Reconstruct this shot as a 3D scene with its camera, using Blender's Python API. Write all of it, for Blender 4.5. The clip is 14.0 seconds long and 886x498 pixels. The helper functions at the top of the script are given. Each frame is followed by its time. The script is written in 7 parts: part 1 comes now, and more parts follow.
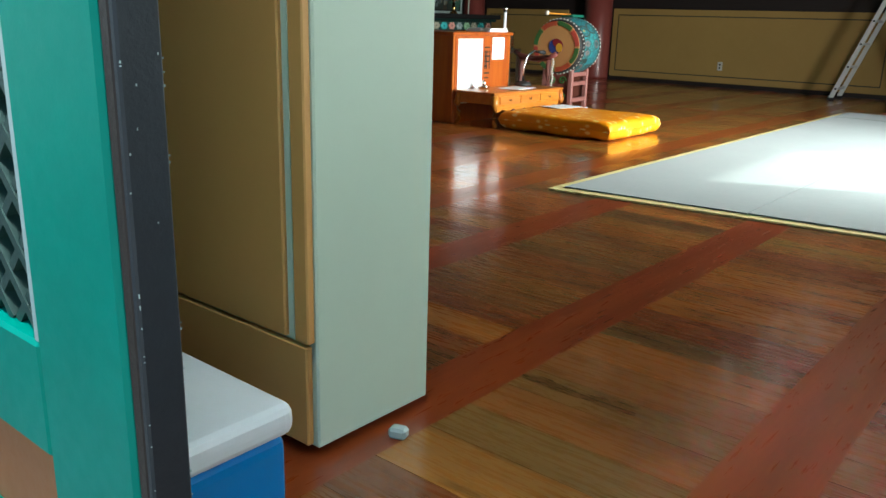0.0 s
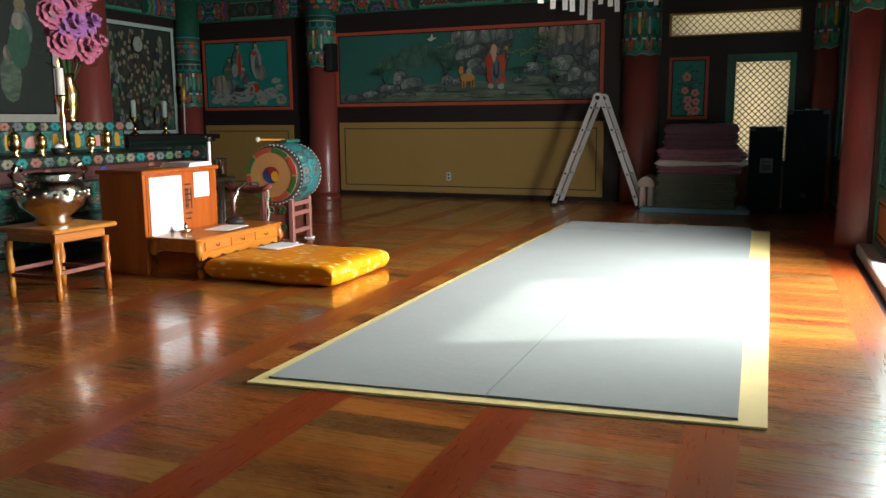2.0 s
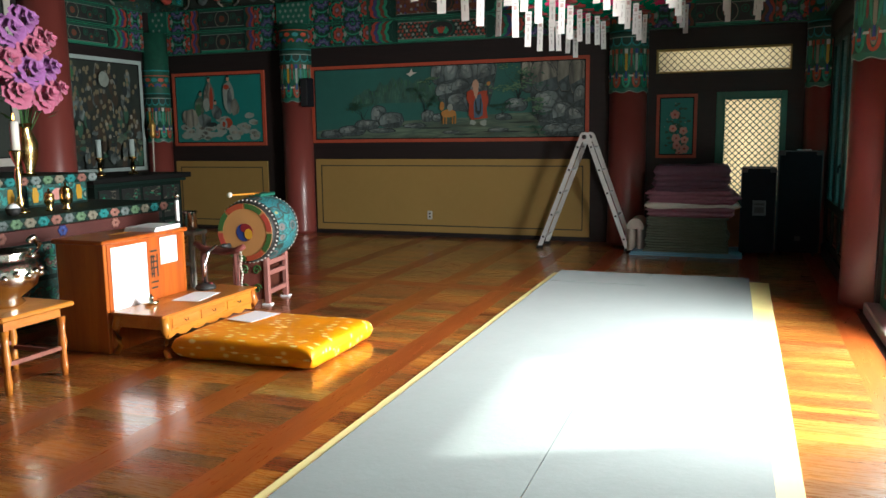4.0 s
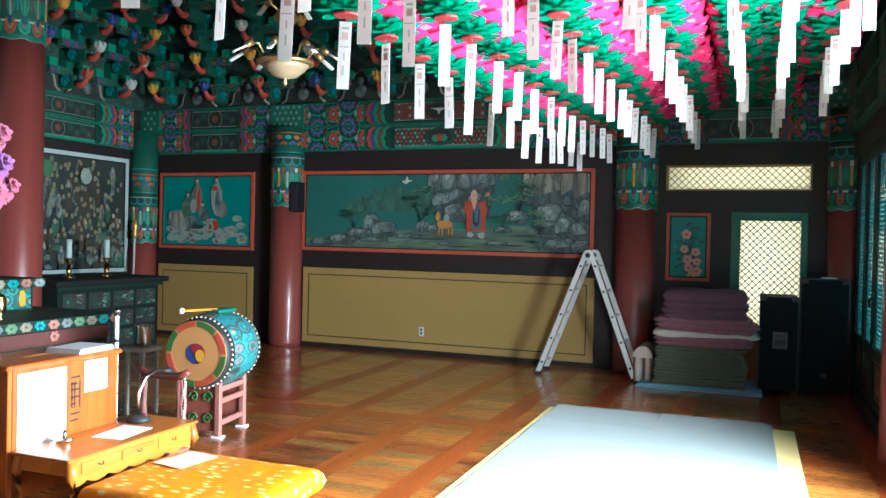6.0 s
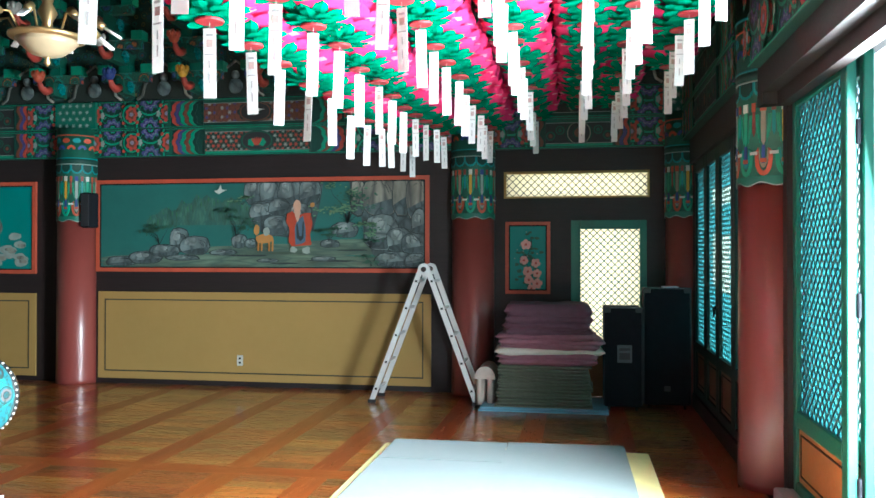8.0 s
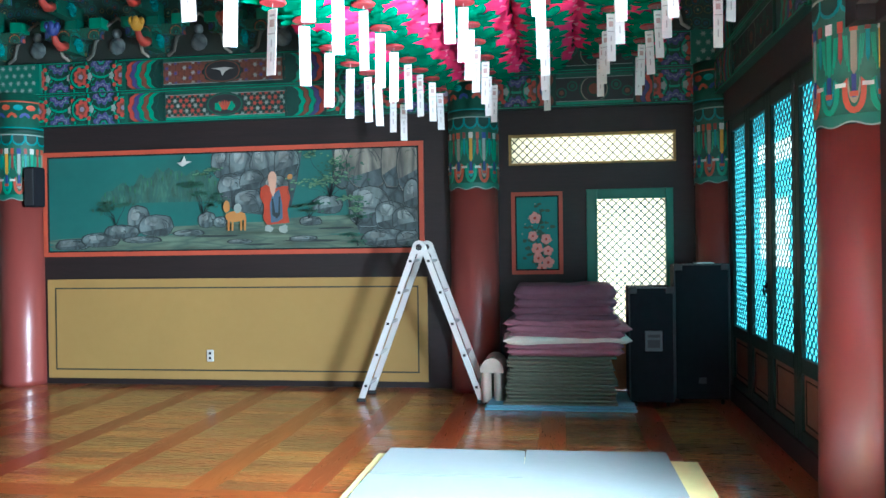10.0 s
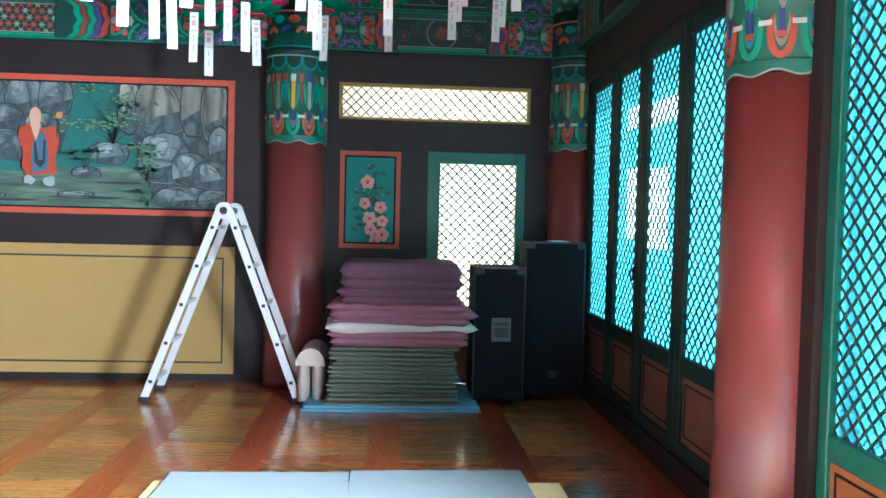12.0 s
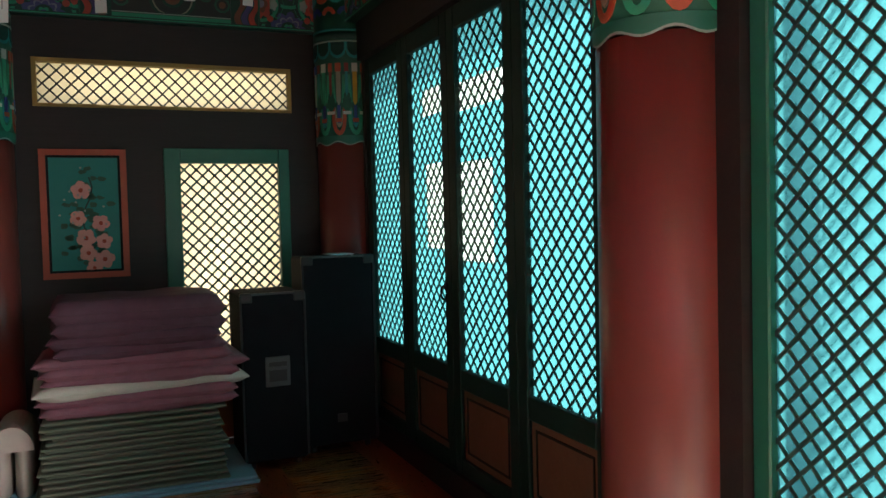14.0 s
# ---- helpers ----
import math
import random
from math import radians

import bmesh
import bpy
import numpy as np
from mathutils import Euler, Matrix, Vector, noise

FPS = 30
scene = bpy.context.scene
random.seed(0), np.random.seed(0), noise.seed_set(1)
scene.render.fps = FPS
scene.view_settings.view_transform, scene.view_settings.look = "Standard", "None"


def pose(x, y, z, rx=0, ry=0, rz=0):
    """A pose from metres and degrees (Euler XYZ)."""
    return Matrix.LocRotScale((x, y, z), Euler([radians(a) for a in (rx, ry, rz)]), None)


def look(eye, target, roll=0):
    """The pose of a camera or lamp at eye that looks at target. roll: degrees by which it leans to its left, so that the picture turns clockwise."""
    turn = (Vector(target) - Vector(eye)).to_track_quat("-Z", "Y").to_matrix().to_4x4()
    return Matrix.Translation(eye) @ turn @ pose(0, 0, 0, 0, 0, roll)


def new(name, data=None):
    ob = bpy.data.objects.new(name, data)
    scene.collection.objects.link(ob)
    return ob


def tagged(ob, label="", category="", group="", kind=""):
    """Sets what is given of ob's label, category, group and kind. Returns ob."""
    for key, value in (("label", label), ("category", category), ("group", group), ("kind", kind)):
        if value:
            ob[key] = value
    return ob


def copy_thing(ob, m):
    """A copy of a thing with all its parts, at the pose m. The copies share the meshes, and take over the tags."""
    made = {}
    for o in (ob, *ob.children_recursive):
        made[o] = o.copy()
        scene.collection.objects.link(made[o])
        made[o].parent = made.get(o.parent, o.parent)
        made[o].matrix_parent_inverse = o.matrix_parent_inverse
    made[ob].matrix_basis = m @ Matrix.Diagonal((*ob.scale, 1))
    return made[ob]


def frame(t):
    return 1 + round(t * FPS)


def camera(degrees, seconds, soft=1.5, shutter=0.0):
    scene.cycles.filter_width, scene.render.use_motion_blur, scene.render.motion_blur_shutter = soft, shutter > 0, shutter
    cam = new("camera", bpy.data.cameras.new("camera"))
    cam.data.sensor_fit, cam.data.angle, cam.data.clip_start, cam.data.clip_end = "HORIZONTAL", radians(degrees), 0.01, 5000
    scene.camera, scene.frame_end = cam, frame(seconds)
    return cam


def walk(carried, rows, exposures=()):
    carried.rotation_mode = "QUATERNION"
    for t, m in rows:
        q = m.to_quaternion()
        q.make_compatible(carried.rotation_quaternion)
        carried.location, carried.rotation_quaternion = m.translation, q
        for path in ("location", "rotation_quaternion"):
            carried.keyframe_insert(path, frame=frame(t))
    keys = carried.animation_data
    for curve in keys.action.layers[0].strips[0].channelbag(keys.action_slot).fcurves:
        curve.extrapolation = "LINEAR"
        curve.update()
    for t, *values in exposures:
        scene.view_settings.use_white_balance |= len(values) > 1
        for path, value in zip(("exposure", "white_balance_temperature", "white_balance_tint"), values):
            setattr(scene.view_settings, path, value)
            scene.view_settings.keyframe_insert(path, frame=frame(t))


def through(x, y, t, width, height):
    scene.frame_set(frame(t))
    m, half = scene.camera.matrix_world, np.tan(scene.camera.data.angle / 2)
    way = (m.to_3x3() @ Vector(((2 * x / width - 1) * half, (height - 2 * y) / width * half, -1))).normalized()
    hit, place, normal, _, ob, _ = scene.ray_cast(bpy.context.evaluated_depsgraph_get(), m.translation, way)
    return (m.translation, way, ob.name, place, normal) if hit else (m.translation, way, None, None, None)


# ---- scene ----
cam = camera(57.7, 14.0)
PATH = [
    (0, (1.263, 0.980, 0.863), (0.041, 2.464, 0.311), 1.6),
    (0.5, (1.203, 1.053, 0.865), (0.018, 2.577, 0.343), 2.9),
    (1, (1.168, 1.186, 0.945), (-0.001, 2.741, 0.481), 1.3),
    (1.5, (1.046, 1.633, 1.036), (-0.064, 3.268, 0.729), -2.4),
    (2, (1.011, 1.865, 1.087), (0.267, 3.695, 0.773), -0.4),
    (2.5, (0.907, 2.047, 1.217), (0.266, 3.917, 0.914), -0.4),
    (3, (0.842, 2.107, 1.376), (0.189, 3.973, 1.078), -0.8),
    (5.5, (0.719, 2.832, 1.459), (-0.015, 4.688, 1.33), 1.1),
    (6, (0.704, 3.091, 1.513), (-0.019, 4.956, 1.486), 1.3),
    (6.5, (0.581, 3.304, 1.51), (0.063, 5.235, 1.534), 1.3),
    (7, (0.509, 3.496, 1.485), (0.14, 5.461, 1.512), 0.8),
    (7.5, (0.534, 3.736, 1.499), (0.199, 5.707, 1.521), 0.3),
    (10, (0.24, 5.046, 1.374), (-0.058, 7.024, 1.365), -0.8),
    (10.5, (0.201, 5.385, 1.389), (-0.034, 7.37, 1.321), -0.8),
    (11, (0.11, 5.614, 1.394), (-0.118, 7.599, 1.31), -0.9),
    (11.5, (0.101, 5.907, 1.386), (-0.095, 7.895, 1.294), -0.5),
    (12, (0.151, 6.202, 1.337), (0.285, 8.196, 1.263), 1.4),
    (12.5, (0.216, 6.528, 1.284), (0.752, 8.455, 1.24), 1.5),
    (13, (0.241, 6.747, 1.344), (1.002, 8.595, 1.277), 0.6),
    (13.5, (0.139, 7.075, 1.343), (0.947, 8.903, 1.275), -0.2),
    (14, (0.064, 7.359, 1.407), (0.848, 9.197, 1.327), -1.4),
]
walk(cam, [(t, look(eye, target, roll)) for t, eye, target, roll in PATH], [(0, 0.8, 6100, 0), (0.5, 1.35, 6250, 2), (1.0, 0.9, 6300, 6), (1.5, 0.6, 6500, 9), (2.0, 0.6, 6500, 9), (3.2, 0.7, 6600, 10), (5.3, 1.7, 5550, 0), (6.5, 2.1, 5300, -1), (7.7, 2.25, 5400, -1), (10, 2.8, 4950, 1), (11, 2.85, 4850, 0), (12, 3.1, 4950, 6), (12.5, 3.1, 5000, 8), (13.0, 2.25, 5800, 11), (14.0, 1.65, 6250, 10)])

# ---- light ----
world = bpy.data.worlds.new("daylight")
scene.world = world
world.use_nodes = True
wn = world.node_tree.nodes
wn.clear()
sky = wn.new("ShaderNodeTexSky")
sky.sky_type = "NISHITA"
sky.sun_disc = False
SUN_EL, SUN_AZ = 43.0, 65.0          # azimuth clockwise from +y
sky.sun_elevation = radians(SUN_EL)
sky.sun_rotation = radians(SUN_AZ)
sky.dust_density = 2.0
wbg = wn.new("ShaderNodeBackground")
wbg.inputs["Strength"].default_value = 0.15
wout = wn.new("ShaderNodeOutputWorld")
world.node_tree.links.new(sky.outputs[0], wbg.inputs[0])
world.node_tree.links.new(wbg.outputs[0], wout.inputs[0])
sun = new("sun", bpy.data.lights.new("sun", "SUN"))
sun.data.energy = 5.0
sun.data.angle = radians(2.2)
sun.data.color = (1.0, 0.95, 0.87)
sun_from = Vector((math.sin(radians(SUN_AZ)) * math.cos(radians(SUN_EL)), math.cos(radians(SUN_AZ)) * math.cos(radians(SUN_EL)), math.sin(radians(SUN_EL))))
sun.matrix_world = look(sun_from * 60, (0, 0, 0))



def daylight(name, centre, to, w, h, watts, tint=(1.0, 0.98, 0.95), spread=180):
    """Skylight coming in at one opening."""
    ob = new(name, bpy.data.lights.new(name, "AREA"))
    ob.data.shape = "RECTANGLE"
    ob.data.size, ob.data.size_y, ob.data.energy, ob.data.color = w, h, watts, tint
    ob.data.spread = radians(spread)
    ob.matrix_world = look(centre, to)
    return ob


daylight("doorway_daylight", (2.2, 7.45, 1.3), (-3.6, 5.9, 0.5), 1.4, 2.0, 315, spread=165)
daylight("entrance_daylight", (0.25, 1.2, 2.3), (-0.1, 1.8, 0.0), 1.0, 0.4, 11, (0.93, 0.98, 1.0), 80)
daylight("window_daylight_north_bay", (2.12, 11.04, 1.5), (0, 11.04, 1.5), 2.7, 1.9, 21)
daylight("window_daylight_south_bay", (2.12, 3.12, 1.5), (0, 3.12, 1.5), 2.7, 1.9, 13, (0.86, 0.95, 1.0))
daylight("window_daylight_single_leaf", (2.28, 8.66, 1.5), (0, 8.66, 1.5), 0.9, 1.8, 10)
daylight("window_daylight_end_wall", (0.7, 13.1, 1.6), (0.7, 12, 1.5), 1.6, 1.7, 13)

# ---- materials ----
def nodes_of(name):
    m = bpy.data.materials.new(name)
    m.use_nodes = True
    nt = m.node_tree
    return m, nt, nt.nodes, nt.links, nt.nodes["Principled BSDF"]


def ramp(nt, stops, constant=False):
    r = nt.nodes.new("ShaderNodeValToRGB")
    cr = r.color_ramp
    cr.interpolation = "CONSTANT" if constant else "LINEAR"
    while len(cr.elements) < len(stops):
        cr.elements.new(0.5)
    for e, (p, c) in zip(cr.elements, stops):
        e.position = p
        e.color = (*c, 1)
    return r


def coords(nt, scale=(1, 1, 1), kind="Object"):
    tc = nt.nodes.new("ShaderNodeTexCoord")
    mp = nt.nodes.new("ShaderNodeMapping")
    mp.inputs["Scale"].default_value = scale
    nt.links.new(tc.outputs[kind], mp.inputs[0])
    return mp.outputs[0]


def noise_of(nt, vec, scale, detail=4.0, rough=0.55):
    n = nt.nodes.new("ShaderNodeTexNoise")
    n.inputs["Scale"].default_value = scale
    n.inputs["Detail"].default_value = detail
    n.inputs["Roughness"].default_value = rough
    nt.links.new(vec, n.inputs["Vector"])
    return n.outputs["Fac"]


def mixc(nt, fac, a, b, mode="MIX"):
    m = nt.nodes.new("ShaderNodeMix")
    m.data_type = "RGBA"
    m.blend_type = mode
    if isinstance(fac, (int, float)):
        m.inputs[0].default_value = fac
    else:
        nt.links.new(fac, m.inputs[0])
    for slot, v in ((6, a), (7, b)):
        if isinstance(v, tuple):
            m.inputs[slot].default_value = (*v, 1)
        else:
            nt.links.new(v, m.inputs[slot])
    return m.outputs[2]


def math_of(nt, op, a, b=0.0):
    m = nt.nodes.new("ShaderNodeMath")
    m.operation = op
    for k, v in enumerate((a, b)):
        if isinstance(v, (int, float)):
            m.inputs[k].default_value = v
        else:
            nt.links.new(v, m.inputs[k])
    return m.outputs[0]


def bump_to(nt, p, height, strength=0.2, distance=0.005):
    b = nt.nodes.new("ShaderNodeBump")
    b.inputs["Strength"].default_value = strength
    b.inputs["Distance"].default_value = distance
    nt.links.new(height, b.inputs["Height"])
    nt.links.new(b.outputs[0], p.inputs["Normal"])


def surf(name, c, vary=0.25, scale=6.0, rough=0.55, metal=0.0, stretch=(1, 1, 1), bump=0.15, spec=0.5, coat=0.0, island=0.0, sheen=0.0):
    """A painted, woven or metal surface with two scales of variation and fine relief."""
    m, nt, N, L, p = nodes_of(name)
    v = coords(nt, stretch)
    big = noise_of(nt, v, scale, 3)
    fine = noise_of(nt, v, scale * 9, 5, 0.65)
    dark = tuple(x * (1 - vary) for x in c)
    light = tuple(min(1, x * (1 + 0.6 * vary)) for x in c)
    col = mixc(nt, big, dark, light)
    col = mixc(nt, math_of(nt, "MULTIPLY", fine, 0.45 * min(1, 2 * vary)), col, tuple(x * 0.62 for x in c))
    if island:
        oi = N.new("ShaderNodeObjectInfo")
        hs = N.new("ShaderNodeHueSaturation")
        L.new(math_of(nt, "ADD", math_of(nt, "MULTIPLY", oi.outputs["Random"], island), 1 - island / 2), hs.inputs["Value"])
        L.new(col, hs.inputs["Color"])
        col = hs.outputs[0]
    L.new(col, p.inputs["Base Color"])
    L.new(math_of(nt, "ADD", math_of(nt, "MULTIPLY", fine, 0.2), rough - 0.1), p.inputs["Roughness"])
    p.inputs["Metallic"].default_value = metal
    p.inputs["Specular IOR Level"].default_value = spec
    p.inputs["Coat Weight"].default_value = coat
    p.inputs["Coat Roughness"].default_value = 0.2
    p.inputs["Sheen Weight"].default_value = sheen
    if bump:
        bump_to(nt, p, fine, bump, 0.004)
    return m


def wood(name, a, b, axis=0, rough=0.35, scale=1.0, random_by="object", coat=0.0, knots=True, spread=0.5, odd=None):
    """Boards with long grain along one axis, knots, and a tone that differs from piece to piece."""
    m, nt, N, L, p = nodes_of(name)
    st = [14 * scale] * 3
    st[axis] = 1.1 * scale
    tc = N.new("ShaderNodeTexCoord")
    if random_by == "object":
        oi = N.new("ShaderNodeObjectInfo")
        rnd = oi.outputs["Random"]
    else:
        ge = N.new("ShaderNodeNewGeometry")
        rnd = ge.outputs["Random Per Island"]
    off = N.new("ShaderNodeCombineXYZ")
    for k in range(3):
        L.new(math_of(nt, "MULTIPLY", rnd, 37.0 + 13 * k), off.inputs[k])
    add = N.new("ShaderNodeVectorMath")
    add.operation = "ADD"
    L.new(tc.outputs["Object"], add.inputs[0])
    L.new(off.outputs[0], add.inputs[1])
    mp = N.new("ShaderNodeMapping")
    mp.inputs["Scale"].default_value = st
    L.new(add.outputs[0], mp.inputs[0])
    grain = noise_of(nt, mp.outputs[0], 1.0, 6, 0.6)
    mp2 = N.new("ShaderNodeMapping")
    mp2.inputs["Scale"].default_value = [s * 4 for s in st]
    L.new(add.outputs[0], mp2.inputs[0])
    fine = noise_of(nt, mp2.outputs[0], 1.6, 3, 0.7)
    gr = ramp(nt, [(0.3, a), (0.7, b)])
    L.new(grain, gr.inputs[0])
    col = mixc(nt, math_of(nt, "MULTIPLY", fine, 0.4), gr.outputs[0], tuple(x * 0.45 for x in a))
    if knots:
        vo = N.new("ShaderNodeTexVoronoi")
        vo.inputs["Scale"].default_value = 2.6
        L.new(add.outputs[0], vo.inputs["Vector"])
        kr = ramp(nt, [(0.0, (1, 1, 1)), (0.055, (0, 0, 0))])
        L.new(vo.outputs["Distance"], kr.inputs[0])
        col = mixc(nt, kr.outputs[0], col, tuple(x * 0.2 for x in a))
    if odd:
        pick = math_of(nt, "FRACT", math_of(nt, "MULTIPLY", rnd, 7.31), 0.0)
        pr = ramp(nt, [(0.45, (0, 0, 0)), (1.0, (0.8, 0.8, 0.8))])
        L.new(pick, pr.inputs[0])
        dull = mixc(nt, grain, tuple(x * 0.6 for x in odd), odd)
        col = mixc(nt, pr.outputs[0], col, dull)
        gp = N.new("ShaderNodeNewGeometry")
        stain = ramp(nt, [(0.5, (0, 0, 0)), (0.72, (0.55, 0.55, 0.55))])
        L.new(noise_of(nt, gp.outputs["Position"], 1.7, 6, 0.65), stain.inputs[0])
        col = mixc(nt, stain.outputs[0], col, tuple(x * 0.3 for x in a))
        sm = N.new("ShaderNodeMapping")
        sm.inputs["Scale"].default_value = [2.2 if k == axis else 16 for k in range(3)]
        L.new(add.outputs[0], sm.inputs[0])
        streak = ramp(nt, [(0.6, (0, 0, 0)), (0.74, (0.75, 0.75, 0.75))])
        L.new(noise_of(nt, sm.outputs[0], 1.0, 3, 0.5), streak.inputs[0])
        col = mixc(nt, streak.outputs[0], col, tuple(x * 0.22 for x in a))
    hs = N.new("ShaderNodeHueSaturation")
    L.new(math_of(nt, "ADD", math_of(nt, "MULTIPLY", rnd, spread), 1 - spread / 2), hs.inputs["Value"])
    L.new(math_of(nt, "ADD", math_of(nt, "MULTIPLY", rnd, 0.02), 0.49), hs.inputs["Hue"])
    L.new(col, hs.inputs["Color"])
    L.new(hs.outputs[0], p.inputs["Base Color"])
    L.new(math_of(nt, "ADD", math_of(nt, "MULTIPLY", fine, 0.2), rough - 0.1), p.inputs["Roughness"])
    p.inputs["Coat Weight"].default_value = coat
    p.inputs["Coat Roughness"].default_value = 0.12
    bump_to(nt, p, grain, 0.12, 0.004)
    return m


def ornament(name, base, tones, scale=7.0, stretch=(1, 1, 1), rough=0.6):
    """Painted temple ornament: rosettes in rings of colour, scroll lines between them, all a little worn."""
    m, nt, N, L, p = nodes_of(name)
    v = coords(nt, stretch)
    vo = N.new("ShaderNodeTexVoronoi")
    vo.inputs["Scale"].default_value = scale
    vo.inputs["Randomness"].default_value = 0.55
    L.new(v, vo.inputs["Vector"])
    rings = ramp(nt, [(0.0, (0.6, 0.5, 0.42)), (0.10, tones[0]), (0.2, (0.012, 0.02, 0.02)), (0.24, tones[1]), (0.36, base), (0.42, (0.01, 0.025, 0.02)), (0.47, tones[2]), (0.6, base)], True)
    L.new(vo.outputs["Distance"], rings.inputs[0])
    rings2 = ramp(nt, [(0.0, (0.35, 0.3, 0.12)), (0.12, tones[2]), (0.22, (0.012, 0.02, 0.02)), (0.26, base), (0.4, tones[3]), (0.46, (0.01, 0.025, 0.02)), (0.52, base)], True)
    L.new(vo.outputs["Distance"], rings2.inputs[0])
    sep = N.new("ShaderNodeSeparateColor")
    L.new(vo.outputs["Color"], sep.inputs[0])
    pick = math_of(nt, "GREATER_THAN", sep.outputs[0], 0.5)
    col = mixc(nt, pick, rings.outputs[0], rings2.outputs[0])
    wv = N.new("ShaderNodeTexWave")
    wv.wave_type = "BANDS"
    wv.inputs["Scale"].default_value = scale * 1.3
    wv.inputs["Distortion"].default_value = 9.0
    wv.inputs["Detail"].default_value = 1.0
    wv.inputs["Detail Scale"].default_value = 2.5
    L.new(v, wv.inputs["Vector"])
    line = math_of(nt, "GREATER_THAN", wv.outputs["Fac"], 0.82)
    col = mixc(nt, math_of(nt, "MULTIPLY", line, 0.75), col, (0.02, 0.05, 0.035))
    wear = noise_of(nt, v, 22, 5, 0.7)
    col = mixc(nt, math_of(nt, "MULTIPLY", wear, 0.3), col, (0.05, 0.06, 0.05))
    L.new(col, p.inputs["Base Color"])
    p.inputs["Roughness"].default_value = rough
    bump_to(nt, p, wear, 0.15, 0.004)
    return m


def inked(name, c, ink, scale=5.0, stretch=(1, 1, 1)):
    """Brush-painted stone: washes of tone, curving ink creases and dry-brush streaks."""
    m, nt, N, L, p = nodes_of(name)
    v = coords(nt, stretch)
    warp = N.new("ShaderNodeTexNoise")
    warp.inputs["Scale"].default_value = scale * 0.8
    L.new(v, warp.inputs["Vector"])
    add = N.new("ShaderNodeVectorMath")
    add.operation = "MULTIPLY_ADD"
    add.inputs[1].default_value = (0.25, 0.25, 0.25)
    L.new(warp.outputs["Color"], add.inputs[0])
    L.new(v, add.inputs[2])
    big = noise_of(nt, add.outputs[0], scale, 4, 0.6)
    tone = ramp(nt, [(0.3, tuple(x * 0.4 for x in c)), (0.52, c), (0.75, tuple(x * 1.7 for x in c))])
    L.new(big, tone.inputs[0])
    vo = N.new("ShaderNodeTexVoronoi")
    vo.feature = "DISTANCE_TO_EDGE"
    vo.inputs["Scale"].default_value = scale * 1.1
    L.new(add.outputs[0], vo.inputs["Vector"])
    crack = ramp(nt, [(0.0, (0.85, 0.85, 0.85)), (0.035, (0.6, 0.6, 0.6)), (0.16, (0, 0, 0))])
    L.new(vo.outputs["Distance"], crack.inputs[0])
    col = mixc(nt, crack.outputs[0], tone.outputs[0], ink)
    dry = noise_of(nt, v, scale * 9, 4, 0.75)
    col = mixc(nt, math_of(nt, "MULTIPLY", dry, 0.35), col, tuple(x * 0.35 for x in c))
    L.new(col, p.inputs["Base Color"])
    p.inputs["Roughness"].default_value = 0.65
    return m


def sheet(name, c, through=0.75, weave=220.0, glossy=0.0):
    """Thin paper or film that lets light through."""
    m, nt, N, L, p = nodes_of(name)
    N.remove(p)
    v = coords(nt)
    n1 = noise_of(nt, v, 3.0, 3)
    n2 = noise_of(nt, v, weave, 2)
    col = mixc(nt, n1, tuple(x * 0.86 for x in c), tuple(min(1, x * 1.08) for x in c))
    col = mixc(nt, math_of(nt, "MULTIPLY", n2, 0.2), col, tuple(x * 0.7 for x in c))
    d = N.new("ShaderNodeBsdfDiffuse")
    t = N.new("ShaderNodeBsdfTranslucent")
    L.new(col, d.inputs[0])
    L.new(col, t.inputs[0])
    mx = N.new("ShaderNodeMixShader")
    mx.inputs[0].default_value = through
    L.new(d.outputs[0], mx.inputs[1])
    L.new(t.outputs[0], mx.inputs[2])
    L.new(mx.outputs[0], N["Material Output"].inputs[0])
    return m


M = {}
M["plank"] = wood("floor_plank_varnish", (0.25, 0.067, 0.0115), (0.46, 0.142, 0.027), 0, 0.28, coat=0.8, spread=0.8, odd=(0.23, 0.14, 0.035))
M["strip"] = wood("floor_strip_varnish", (0.2, 0.035, 0.006), (0.32, 0.068, 0.012), 1, 0.3, coat=0.35, spread=0.35, knots=False)
M["plank_bulk"] = wood("floor_plank_bulk", (0.25, 0.067, 0.0115), (0.46, 0.142, 0.027), 0, 0.28, coat=0.8, random_by="island", spread=0.8, odd=(0.23, 0.14, 0.035))
M["dark_beam"] = wood("dark_brown_paint", (0.010, 0.0055, 0.005), (0.018, 0.010, 0.009), 0, 0.62, knots=False, spread=0.1)
M["ochre"] = surf("ochre_plaster", (0.32, 0.20, 0.055), 0.12, 1.4, 0.7)
M["ochre_line"] = surf("dark_panel_line", (0.03, 0.03, 0.02), 0.2, 8, 0.6)
M["column"] = surf("oxide_red_column_paint", (0.22, 0.048, 0.038), 0.35, 3.0, 0.36, stretch=(1, 1, 0.12), bump=0.25, coat=0.25)
M["green"] = surf("temple_green_paint", (0.012, 0.13, 0.085), 0.3, 5, 0.45)
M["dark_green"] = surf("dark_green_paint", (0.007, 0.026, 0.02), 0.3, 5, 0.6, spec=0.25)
M["teal_out"] = surf("teal_door_paint", (0.0, 0.27, 0.20), 0.25, 4, 0.5, spec=0.3)
M["red_line"] = surf("orange_red_border", (0.42, 0.075, 0.035), 0.25, 7, 0.55)
M["orange_panel"] = surf("orange_brown_panel", (0.36, 0.13, 0.03), 0.25, 4, 0.5)
# darker copy of orange_panel: the shade on the lower panels is in its colour
M["brown_panel"] = surf("lower_panel_paint_shaded", (0.15, 0.06, 0.028), 0.3, 4, 0.6)
